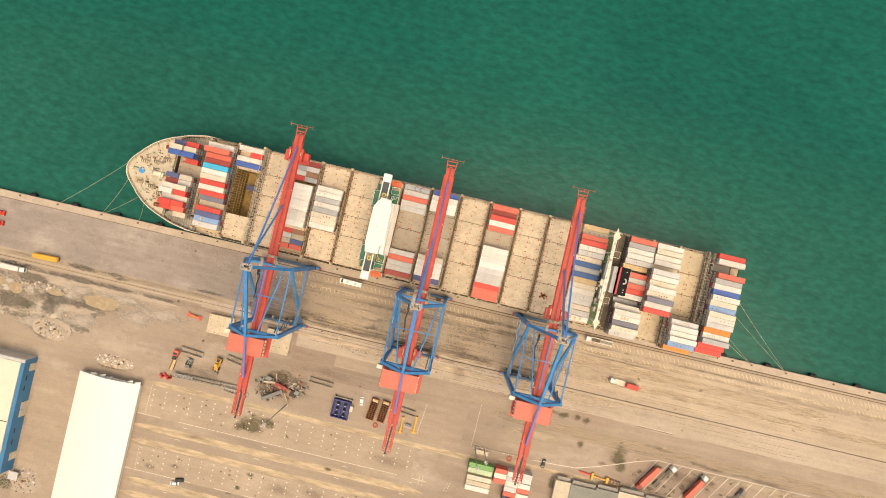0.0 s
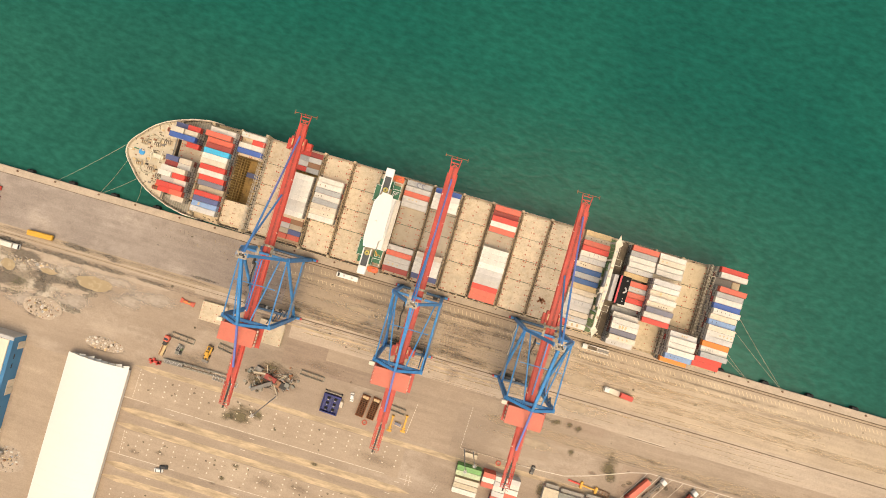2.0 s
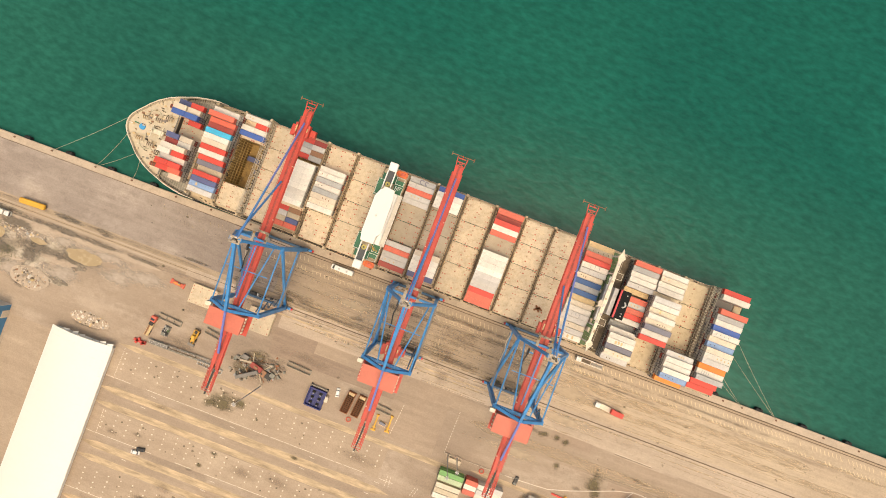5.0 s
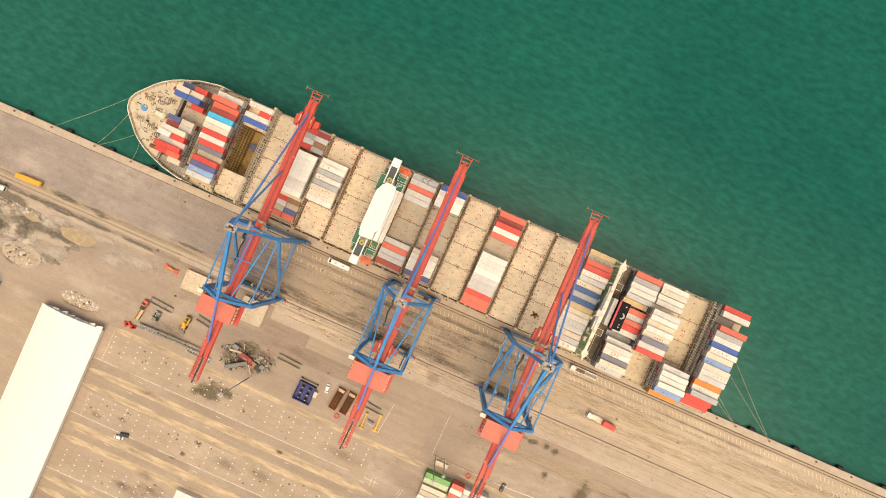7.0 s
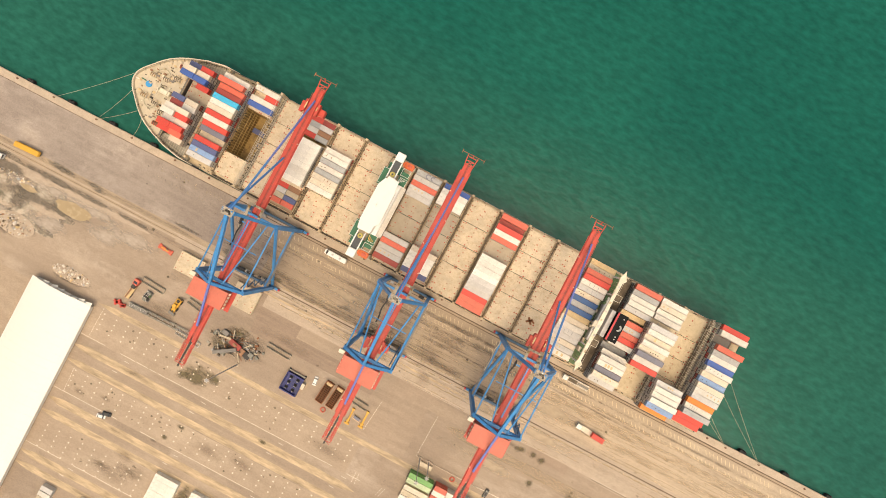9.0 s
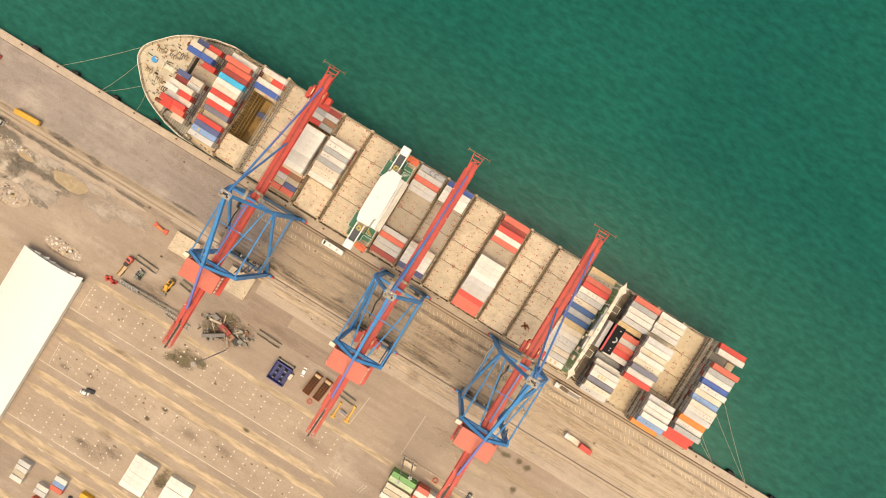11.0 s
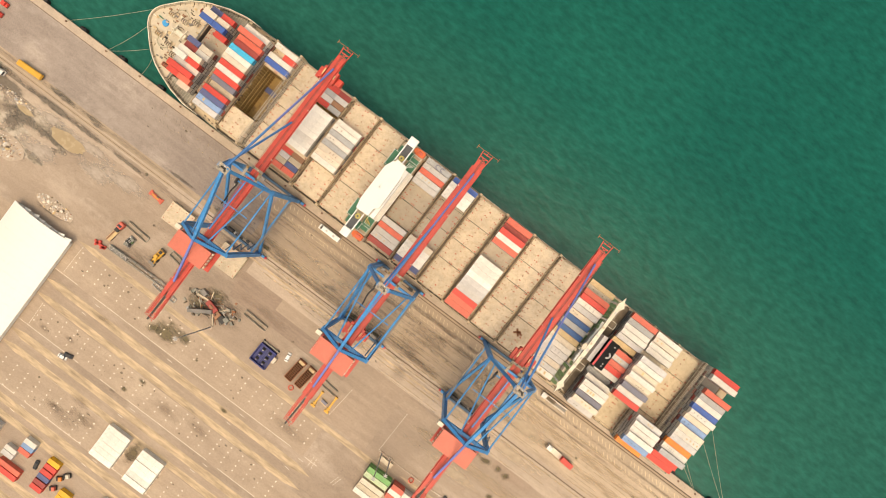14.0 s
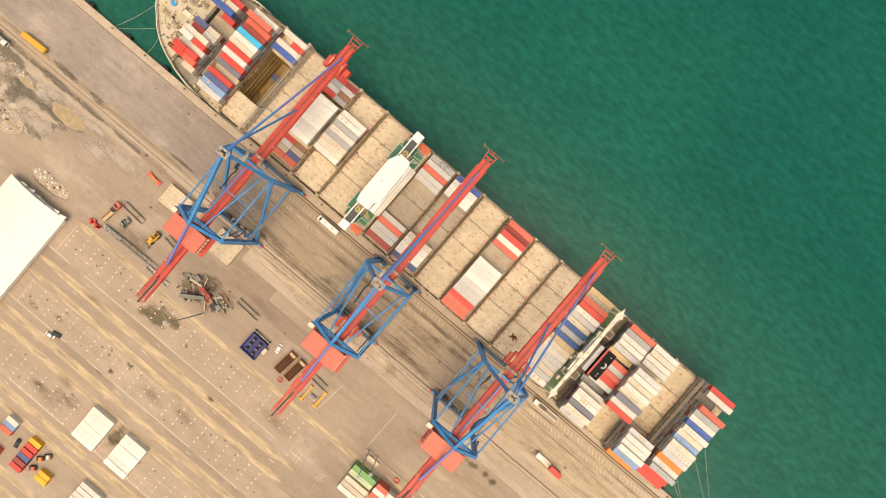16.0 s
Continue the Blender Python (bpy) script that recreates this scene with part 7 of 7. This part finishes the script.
loose_cover(76.8, 89.6, -49.2, -37.6)


def ladder_frame(m, ln, w, paint, label, rungs=6):
    """A low steel frame with rungs, as a cradle or spreader lying flat."""
    f = thing("steel_frame", label, "frame", m, "steel frames on the yard")
    for s in (-1, 1):
        part("side_rail", box(B(), -ln / 2, ln / 2, s * w / 2 - 0.3, s * w / 2 + 0.3, 0.25, 0.95, 0.06), M[paint], f)
        part("rail_flange", box(B(), -ln / 2 + 0.3, ln / 2 - 0.3, s * w / 2 - 0.1, s * w / 2 + 0.1, 0.95, 1.15), M["walkway"], f)
    for k in range(rungs + 1):
        x = -ln / 2 + ln * k / rungs
        part("rung", box(B(), x - 0.14, x + 0.14, -w / 2, w / 2, 0.0, 0.6), M[paint], f)
    return f


ladder_frame(pose(41, -58.8, 0, 0, 0, -4), 12, 2.4, "frame_grey", "grey steel cradle frame lying on the yard", 3)
ladder_frame(pose(63.3, -57.7, 0, 0, 0, -9), 8, 2.4, "frame_grey", "grey steel cradle frame lying on the yard", 3)
ladder_frame(pose(109.2, -58.6, 0, 0, 0, -3), 12.4, 2.2, "frame_grey", "grey spreader frame lying on the yard", 4)
ladder_frame(pose(155.3, -62.9, 0, 0, 0, -5), 7.5, 2.5, "frame_grey", "grey spreader frame lying on the yard", 3)
en = thing("engine_unit", "grimy dark engine unit with pipes lying on the yard", "engine", pose(41.0, -64.7, 0, 0, 0, 84))
part("bed_plate", box(B(), -2.7, 2.7, -1.7, 1.7, 0, 0.4, 0.05), M["steel"], en)
for k, (x, y, w, d, h, mt) in enumerate(((-1.7, 0.5, 0.8, 0.9, 1.5, "hut_grey"), (0.2, 0.3, 0.9, 1.1, 1.9, "dark"), (1.7, -0.3, 0.7, 1.0, 1.3, "hut_grey"), (-1.3, -1.0, 0.7, 0.5, 0.9, "dark"), (0.6, -1.1, 0.6, 0.4, 1.2, "olive"), (2.2, 1.0, 0.4, 0.5, 0.9, "c_silver"))):
    part("cylinder_block" if k == 1 else "housing", box(B(), x - w, x + w, y - d, y + d, 0.4, 0.4 + h, 0.12), M[mt], en)
for y in (-0.6, 0.2, 1.2):
    bm = B()
    tube(bm, [(-2.6, y, 1.0), (-1.0, y + 0.3, 1.9), (0.8, y - 0.2, 2.4), (2.5, y + 0.1, 1.2)], 0.12)
    part("pipe", bm, M["c_silver"], en)
ladder_frame(pose(263, -73.8, 0, 0, 0, -6), 8, 2.4, "c_brown", "rusty steel frame lying by the lane", 5)
ladder_frame(pose(67.5, -73.6, 0, 0, 0, -4), 13, 2.0, "c_silver", "pale grey boom section lying by the yard edge", 9)
# crawler crane boom in sections with its tractor
arm = thing("lattice_boom", "grey lattice crane boom lying along the yard edge", "crane boom", pose(51, -71.6, 0, 0, 0, 1.0), "steel frames on the yard")
for y in (-0.95, 0.95):
    for z in (0.35, 1.9):
        bm = B()
        rod(bm, (-16.5, y, z), (16.5, y, z), 0.2, 0.2, 6)
        part("chord", bm, M["frame_grey"], arm)
bm = B()
for k in range(22):
    x = -16.2 + k * 1.5
    s = 1 if k % 2 else -1
    rod(bm, (x, -0.95, 1.9), (x + 1.5 * 0.9, 0.95, 1.9), 0.08, 0.08, 5) if s > 0 else rod(bm, (x, 0.95, 1.9), (x + 1.35, -0.95, 1.9), 0.08, 0.08, 5)
    for y in (-0.95, 0.95):
        rod(bm, (x, y, 0.35 if s > 0 else 1.9), (x + 1.5, y, 1.9 if s > 0 else 0.35), 0.08, 0.08, 5)
tagged(part("lacing", bm, M["c_silver"], arm), kind="stuff")
part("jib_butt", box(B(), -15.6, -6.0, -0.85, 0.85, 0.5, 1.85, 0.08), M["steel"], arm, "plated grey boom foot")
part("pendant", box(B(), -5.0, 9.0, -0.25, 0.15, 1.95, 2.1), M["walkway"], arm)
for x in (-10, -2, 8):
    part("timber", box(B(), x - 0.4, x + 0.4, -1.5, 1.5, 0, 0.24), M["walkway"], arm)
tw = thing("lifting_truck", "orange truck crane with red hook beam", "truck crane", pose(33.2, -64.8, 0, 0, 0, 81))
part("chassis", box(B(), -5.4, 4.6, -1.1, 1.1, 0.6, 1.2, 0.1), M["c_brown"], tw)
part("load_bed", box(B(), -5.2, 1.6, -1.2, 1.2, 1.2, 1.45, 0.05), M["c_tan"], tw, "tan worn load bed")
part("turret", box(B(), 0.6, 2.4, -1.0, 1.0, 1.45, 2.6, 0.12), M["dark"], tw)
part("cab", box(B(), 2.6, 5.6, -1.3, 1.3, 0.9, 3.0, 0.18), M["c_coral"], tw)
part("cab_window", box(B(), 3.3, 4.4, -1.0, 1.0, 2.98, 3.06), M["glass"], tw)
part("jib", box(B(), -5.0, 1.0, 0.2, 0.75, 1.6, 2.2, 0.08), M["c_brown"], tw)
wheels(tw, (-4, -2.6, 3.9), 1.2, 0.55)
hb = thing("hook_beam", "bright red lifting beam lying by the boom", "lifting beam", pose(30.6, -74.0, 0, 0, 0, -8) @ Matrix.Scale(1.2, 4))
for a, b in (((-2.6, 0), (2.6, 0.3)), ((-1.5, -1.2), (-0.5, 1.3)), ((1.0, -0.8), (2.4, 1.0))):
    bm = B()
    beam(bm, (*a, 0.8), (*b, 0.8), 0.9, 1.0)
    part("bar", bm, M["c_red"], hb)
part("foot", box(B(), -1.5, 1.5, -0.6, 0.6, 0, 0.4), M["c_red"], hb)
# wheel loader
lo = thing("wheel_loader", "yellow wheel loader with grey bucket", "loader", pose(55.6, -62.2, 0, 0, 0, 262) @ Matrix.Scale(1.2, 4))
part("rear_body", box(B(), -3.0, 0.2, -1.1, 1.1, 0.8, 2.0, 0.15), M["yellow"], lo)
part("front_body", box(B(), 0.2, 2.0, -0.8, 0.8, 0.7, 1.6, 0.12), M["yellow"], lo)
cbn = part("cabin", box(B(), -0.9, 0.5, -0.75, 0.75, 2.0, 3.2, 0.12), M["yellow"], lo)
part("cabin_glass", box(B(), -0.95, 0.55, -0.6, 0.6, 2.2, 2.9), M["glass"], cbn)
for s in (-0.6, 0.6):
    bm = B()
    beam(bm, (0.8, s, 1.6), (3.2, s, 0.7), 0.25, 0.35)
    part("lift_arm", bm, M["yellow"], lo)
part("bucket", box(B(), 3.0, 4.2, -1.4, 1.4, 0.1, 1.0, 0.12), M["steel"], lo, "grey worn bucket")
wheels(lo, (-1.9, 1.3), 1.25, 0.75)
part("engine_grille", box(B(), -2.8, -1.6, -0.6, 0.6, 1.98, 2.08), M["dark"], lo)
part("exhaust", box(B(), -1.4, -1.2, 0.3, 0.5, 2.0, 2.9), M["dark"], lo)
part("counterweight", box(B(), -3.5, -3.0, -1.2, 1.2, 0.7, 1.6, 0.1), M["walkway"], lo)

# lashing bars dropped on the apron
bars = random.Random(71)
for k in range(9):
    bm = B()
    rod(bm, (-1.4, 0, 0.1), (1.4, 0, 0.1), 0.08, 0.08, 6)
    box(bm, 1.5, 1.9, -0.2, 0.2, 0, 0.3, 0.04)
    solid("lashing_bar", bm, M["steel"], "dark steel lashing bar dropped on the apron", "bar", "lashing bars on the apron", m=pose(130.2 + bars.uniform(-2.6, 2.6), -25.6 + bars.uniform(-1.6, 1.6), 0, 0, 0, bars.uniform(0, 180)))
# wrecked mobile crane amid scrap
mc = thing("mobile_crane", "grimy red and grey mobile crane amid scrap", "crane", pose(92, -66.4, 0, 0, 0, -14))
part("carrier", box(B(), -5.0, 6.5, -1.5, 1.5, 0.8, 1.7, 0.1), M["dark"], mc)
part("turntable", box(B(), -5.6, 0.6, -0.6, 2.0, 1.7, 3.0, 0.15), M["c_maroon"], mc)
part("winch_drum", box(B(), -3.6, -1.4, 0.0, 1.4, 3.0, 3.6, 0.3), M["c_brown"], mc)
part("engine_cover", box(B(), 0.8, 3.2, -1.6, 1.6, 1.7, 2.8, 0.15), M["c_brown"], mc)
part("exhaust_stack", box(B(), 1.2, 1.8, -0.6, 0.0, 2.8, 3.4), M["dark"], mc)
part("counterweight", box(B(), -11.5, -8.2, 0.6, 2.8, 0.0, 2.2, 0.15), M["steel"], mc)
part("hydraulic_tank", box(B(), 5.0, 7.4, 0.4, 2.6, 0.3, 2.0, 0.15), M["hut_grey"], mc)
for a, b, w in (((-0.4, -0.4, 3.0), (-8.4, -9.2, 1.6), 1.7), ((0, -1.2, 1.4), (4.0, -5.2, 0.8), 0.5), ((1, 1.2, 1.4), (3.5, 5.6, 0.8), 0.45), ((5, 1, 1.2), (8.5, 4.2, 0.7), 0.4), ((-5, 1, 1.2), (-7.5, 5.2, 0.7), 0.4), ((-6, 1, 1.2), (-11.5, -1.2, 0.9), 0.9)):
    bm = B()
    beam(bm, a, b, w)
    part("outrigger" if w < 1 else "jib", bm, M["steel"] if w > 1 else M["c_beige"], mc)
wheels(mc, (-4.2, -2.8, 3.0, 4.4, 5.8), 1.55, 0.65)
scr = random.Random(17)
for k in range(72):
    cx_, cy_, sx_, sy_ = ((81, -64.6, 1.8, 1.6), (98.6, -64.2, 2.2, 1.5), (82, -72, 2.6, 1.6), (90, -66, 6, 3.5))[k % 4]
    x, y = cx_ + scr.gauss(0, sx_), cy_ + scr.gauss(0, sy_)
    if (x - 91) ** 2 / 40 + (y + 67) ** 2 / 3 < 1 or y < -76:
        continue
    c = solid("scrap_piece", box(B(), -scr.uniform(0.2, 1.1), scr.uniform(0.2, 1.1), -scr.uniform(0.1, 0.7), scr.uniform(0.1, 0.6), 0, scr.uniform(0.2, 1.6), 0.05), M[scr.choice(["steel", "hut_grey", "hut_grey", "c_grey", "lattice", "frame_grey", "skip_rust", "walkway", "frame_grey"])], "grimy scrap machine part lying on the ground", "scrap", "scrap round the crane", m=pose(x, y, 0, 0, 0, scr.uniform(0, 180)))

for mt, num in (("steel", 60), ("skip_rust", 46), ("dark", 46), ("lattice", 40)):
    bm = B()
    for _ in range(num):
        a, q = scr.uniform(0, 6.28), math.sqrt(scr.random())
        p = Vector((90 + 11.5 * q * math.cos(a), -66.2 + 5.0 * q * math.sin(a), scr.uniform(0.15, 1.9) * (1.1 - q)))
        d = Vector((scr.uniform(-1, 1), scr.uniform(-0.8, 0.8), scr.uniform(-0.25, 0.25))) * scr.uniform(0.5, 1.7)
        beam(bm, p - d, p + d, scr.uniform(0.1, 0.28), scr.uniform(0.1, 0.3))
    solid("scrap_tangle", bm, M[mt], "tangle of grimy bars and plates round the wrecked crane", "scrap", kind="stuff")

# blue hopper
hp = thing("hopper", "deep blue open cargo hopper with dark chutes", "hopper", pose(122.0, -69.2, 0, 0, 0, -2) @ Matrix.Scale(0.9, 4))
for a, b, c, d in ((-4.9, 4.9, 4.6, 5.2), (-4.9, 4.9, -5.2, -4.6), (-4.9, -4.4, -4.6, 4.6), (4.4, 4.9, -4.6, 4.6)):
    part("rim", box(B(), a, b, c, d, 0.8, 3.0, 0.05), M["hopper_navy"], hp)
part("floor", box(B(), -4.4, 4.4, -4.6, 4.6, 0.8, 1.1), M["hopper_navy"], hp)
for i in range(2):
    for j in range(3):
        x, y = -2.0 + i * 4.0, -2.8 + j * 2.9
        bm = B()
        box(bm, x - 0.9, x + 0.9, y - 0.6, y + 0.6, 1.1, 1.5)
        part("chute", bm, M["black"], hp)
        part("gate", box(B(), x - 0.5, x + 0.3, y - 1.1, y - 0.85, 1.1, 1.9), M["c_silver"], hp)
part("cross_wall", box(B(), -0.25, 0.25, -4.6, 4.6, 1.1, 2.2), M["hopper_navy"], hp)
part("control_box", box(B(), 4.9, 6.7, 0.0, 3.2, 0, 2.6, 0.08), M["c_cream"], hp, "cream control box")
for x in (-4.6, 4.6):
    for y in (-4.8, 6.2):
        bm = B()
        rod(bm, (x - 0.4, y, 0.7), (x + 0.4, y, 0.7), 0.7, 0.7, 12)
        part("wheel", bm, M["rubber"], hp)
bm = B()
beam(bm, (-4.9, 6.1, 1.2), (4.9, 6.1, 1.2), 0.5)
part("axle_beam", bm, M["frame_grey"], hp)

# brown skips
for x, y, a in ((137.7, -66.0, -6), (143.3, -66.0, -6)):
    sk = thing("skip_barge", "rust brown open steel skip with ribs", "skip", pose(x, y + 0.5, 0, 0, 0, a) @ Matrix.Scale(1.12, 4), "brown skips")
    for p in ((-1.8, -1.5, -4.9, 4.9), (1.5, 1.8, -4.9, 4.9), (-1.5, 1.5, -4.9, -4.6), (-1.5, 1.5, 4.6, 4.9)):
        part("side", box(B(), *p, 0, 2.0), M["skip_rust"], sk)
    part("floor", box(B(), -1.5, 1.5, -4.6, 4.6, 0, 0.3), M["walkway"], sk)
    for k in range(9):
        part("rib", box(B(), -1.5, 1.5, -4.3 + k * 0.85, -4.18 + k * 0.85, 0.3, 1.4), M["skip_rust"], sk)
    for x_ in (-0.6, 0.6):
        part("stringer", box(B(), x_ - 0.1, x_ + 0.1, -4.6, 3.2, 0.3, 1.6), M["skip_rust"], sk)
    part("end_deck", box(B(), -1.3, 1.3, 3.4, 4.6, 1.6, 1.9, 0.1), M["c_tan"], sk, "pale tan end deck")
bm = B()
for k in range(14):
    a, b = k * 2 * math.pi / 14, (k + 1) * 2 * math.pi / 14
    rod(bm, (1.1 * math.cos(a), 1.1 * math.sin(a), 0.35), (1.1 * math.cos(b), 1.1 * math.sin(b), 0.35), 0.33, 0.33, 6)
ring_me = mesh_of("tyre_ring", bm, M["c_coral"])
for x, y in ((140.7, -73.7), (210.4, -74.3)):
    r_ = new("tyre_ring", ring_me)
    r_.matrix_basis = pose(x, y, 0)
    tagged(r_, "faded red and white ring tyre on the ground", "tyre", "ring tyres")
# yellow grab frames
for x, y0_, y1_ in ((153.7, -74.4, -66.0), (160.4, -73.0, -64.2)):
    yf = thing("lifting_gear", "yellow lifting leg with forked foot", "lifting frame", group="yellow lifting frames")
    part("leg", box(B(), x - 0.42, x + 0.42, y0_, y1_, 0.2, 1.0, 0.06), M["yellow"], yf)
    part("foot", box(B(), x - 1.3, x + 1.2, y0_, y0_ + 0.9, 0, 0.9, 0.06), M["yellow"], yf)
    part("fork", box(B(), x - 0.9, x + 0.9, y0_ + 1.6, y0_ + 2.2, 0, 0.8, 0.05), M["yellow"], yf)
    part("head", box(B(), x - 0.7, x + 0.7, y1_ - 0.8, y1_, 0, 1.2, 0.06), M["yellow"], yf)
ge = thing("generator_set", "small grey and tan generator on skids", "generator", pose(157.0, -69.6, 0, 0, 0, -8))
part("engine", box(B(), -1.7, 1.7, -0.7, 0.7, 0.3, 1.4, 0.1), M["c_slate"], ge)
part("skid", box(B(), -1.9, 1.9, -1.3, 0.9, 0, 0.3), M["c_tan"], ge)
# red and yellow rig
rg = thing("spreader_rig", "yellow lifting rig with red beam on the ground", "lifting rig", pose(254, -72.9, 0, 0, 0, -5))
part("red_beam", box(B(), -8.2, -2.0, -0.4, 0.4, 0, 0.8, 0.06), M["c_red"], rg)
part("yellow_beam", box(B(), -2.0, 6.8, -0.35, 0.35, 0.1, 0.9, 0.06), M["yellow"], rg)
for x in (-1.4, 6.2):
    part("cross_head", box(B(), x - 0.6, x + 0.6, -1.7, 1.7, 0, 1.2, 0.08), M["yellow"], rg)

# ---- high masts, fence ----
for x, y, h in ((94.3, -73.8, 35), (192.4, -72.6, 30), (197.0, -72.4, 20)):
    ms = thing("light_mast", "tall grey high-mast floodlight pole", "light mast", pose(x, y, 0), "high masts")
    bm = B()
    rod(bm, (0, 0, 0), (0, 0, h), 0.36, 0.16, 10)
    part("pole", bm, M["c_grey"], ms)
    bm = B()
    rod(bm, (0, 0, h - 0.2), (0, 0, h + 0.1), 0.55, 0.55, 12)
    hd = part("head_ring", bm, M["c_grey"], ms)
    for k in range(6):
        a = k * math.pi / 3
        part("floodlight", box(B(), 0.8 * math.cos(a) - 0.18, 0.8 * math.cos(a) + 0.18, 0.8 * math.sin(a) - 0.18, 0.8 * math.sin(a) + 0.18, h - 0.4, h + 0.1), M["c_silver"], hd)
    part("base_plinth", box(B(), -0.9, 0.9, -0.9, 0.9, 0, 0.6), M["light_slab"], ms)
fn = thing("fence", "pale low barrier fence along the yard", "fence")
for k in range(14):
    x = 190.6 + k * 2.7
    part("post", box(B(), x - 0.12, x + 0.12, -72.2, -71.95, 0, 1.1), M["c_cream"], fn)
    if k < 13:
        part("rail", box(B(), x + 0.12, x + 2.58, -72.13, -72.02, 0.8, 1.0), M["c_cream"], fn)
part("cabinet", box(B(), 192.5, 199.5, -75.4, -73.2, 0, 1.2, 0.05), M["c_beige"], fn)

# ---- container stacks ashore ----
GY, ONY = "containers in the yard", "in the storage yard"
W0 = Matrix()


def yard(x, y, text, length, step=2.52):
    wide = Matrix.Translation((0, y, 0)) @ Matrix.Diagonal((1, 1.14 if step > 2.77 else 1.0, 1, 1)) @ Matrix.Translation((0, -y, 0))
    for cell in text.split():
        if cell != "-":
            stack(wide, x, y, 0.02, int(cell[-1]), cell[:-1], length, ONY, GY, crng, keep=True)
        y -= step / (1.14 if step > 2.77 else 1.0)


yard(90.5, -137.9, "bright1 bright1 bright1 bright1 bright1 bright1", L40, 2.78)
yard(109.8, -137.9, "bright1 bright1 bright1 bright1 bright1 bright1", L40, 2.78)
yard(74.6, -167.0, "yellow1 red1 red1 navy1 maroon1 red1", L20, 2.75)
yard(60.4, -165.9, "white1 steel1 coral1", L20, 2.6)
yard(54.7, -173.9, "white1 silver1", L20, 2.6)
yard(58.8, -181.0, "coral1 red1", L40, 2.6)
yard(41.5, -168.5, "silver1 white1 beige1 white1", L20, 2.7)
yard(87.2, -175.6, "yellow1 yellow1", L20, 2.6)
yard(108.5, -166.9, "white1 white1 white1 white1", L40, 2.7)
yard(197.0, -80.0, "green2 mint2", L40)
yard(197.6, -87.0, "cream1 beige1 white1", L40, 2.6)
yard(207.2, -79.6, "coral2 white2 coral2", L20, 2.55)
yard(213.4, -80.0, "white2 silver2 white2 silver2 coral2 navy2", L20, 2.55)
yard(219.6, -79.4, "silver2 white2 white2 coral2 white2 cream2", L20, 2.55)
for x, y, mt in ((80.4, -171.8, "c_orange"), (80.6, -177.3, "c_coral"), (82.5, -168.8, "c_cream")):
    tp = thing("yard_tractor", "small worn yard tractor among the containers", "tractor", pose(x, y, 0, 0, 0, 40), "yard tractors")
    part("body", box(B(), -1.7, 1.7, -1.0, 1.0, 0.5, 1.2, 0.1), M["dark"], tp)
    part("cab", box(B(), 0.0, 1.5, -0.9, 0.9, 1.2, 2.4, 0.12), M[mt], tp)
    wheels(tp, (-1.1, 1.1), 1.05, 0.45)

# the containers under the topmost ones
cols = sorted({c for _, _, c in LOWER})
verts, faces, mats = [], [], []
for m, length, col in LOWER:
    me = container_proto(length, col)[0]
    k = len(verts)
    verts += [m @ v.co for v in me.vertices]
    faces += [[k + i for i in p.vertices] for p in me.polygons]
    mats += [cols.index(col)] * len(me.polygons)
    # near-black end bars draw the dark gaps between tiers and the door seams
    for e in (-1, 1):
        x0_, x1_ = sorted((e * (length / 2 - 0.05), e * (length / 2 + 0.03)))
        for y0_, y1_, z0_, z1_, which in ((-1.19, 1.19, 0.0, 0.14, 0), (-1.19, 1.19, 2.4, 2.58, 0), (-1.19, -1.09, 0.14, 2.4, 0), (-0.05, 0.05, 0.14, 2.4, 0), (-0.62, -0.56, 0.2, 2.35, 1), (0.56, 0.62, 0.2, 2.35, 1)):
            k = len(verts)
            verts += [m @ Vector(p) for p in ((x0_, y0_, z0_), (x1_, y0_, z0_), (x1_, y1_, z0_), (x0_, y1_, z0_), (x0_, y0_, z1_), (x1_, y0_, z1_), (x1_, y1_, z1_), (x0_, y1_, z1_))]
            faces += [[k + i for i in q] for q in ((3, 2, 1, 0), (4, 5, 6, 7), (0, 1, 5, 4), (1, 2, 6, 5), (2, 3, 7, 6), (3, 0, 4, 7))]
            mats += [len(cols) + which] * 6
low_me = bpy.data.meshes.new("stacked_containers")
low_me.from_pydata(verts, [], faces)
for c in cols:
    low_me.materials.append(M["c_" + c])
low_me.materials.append(M["gap"])
low_me.materials.append(M["c_silver"])
low_me.polygons.foreach_set("material_index", mats)
tagged(new("stacked_containers", low_me), "lower tiers of mixed coloured containers in the stacks", "container", kind="stuff")
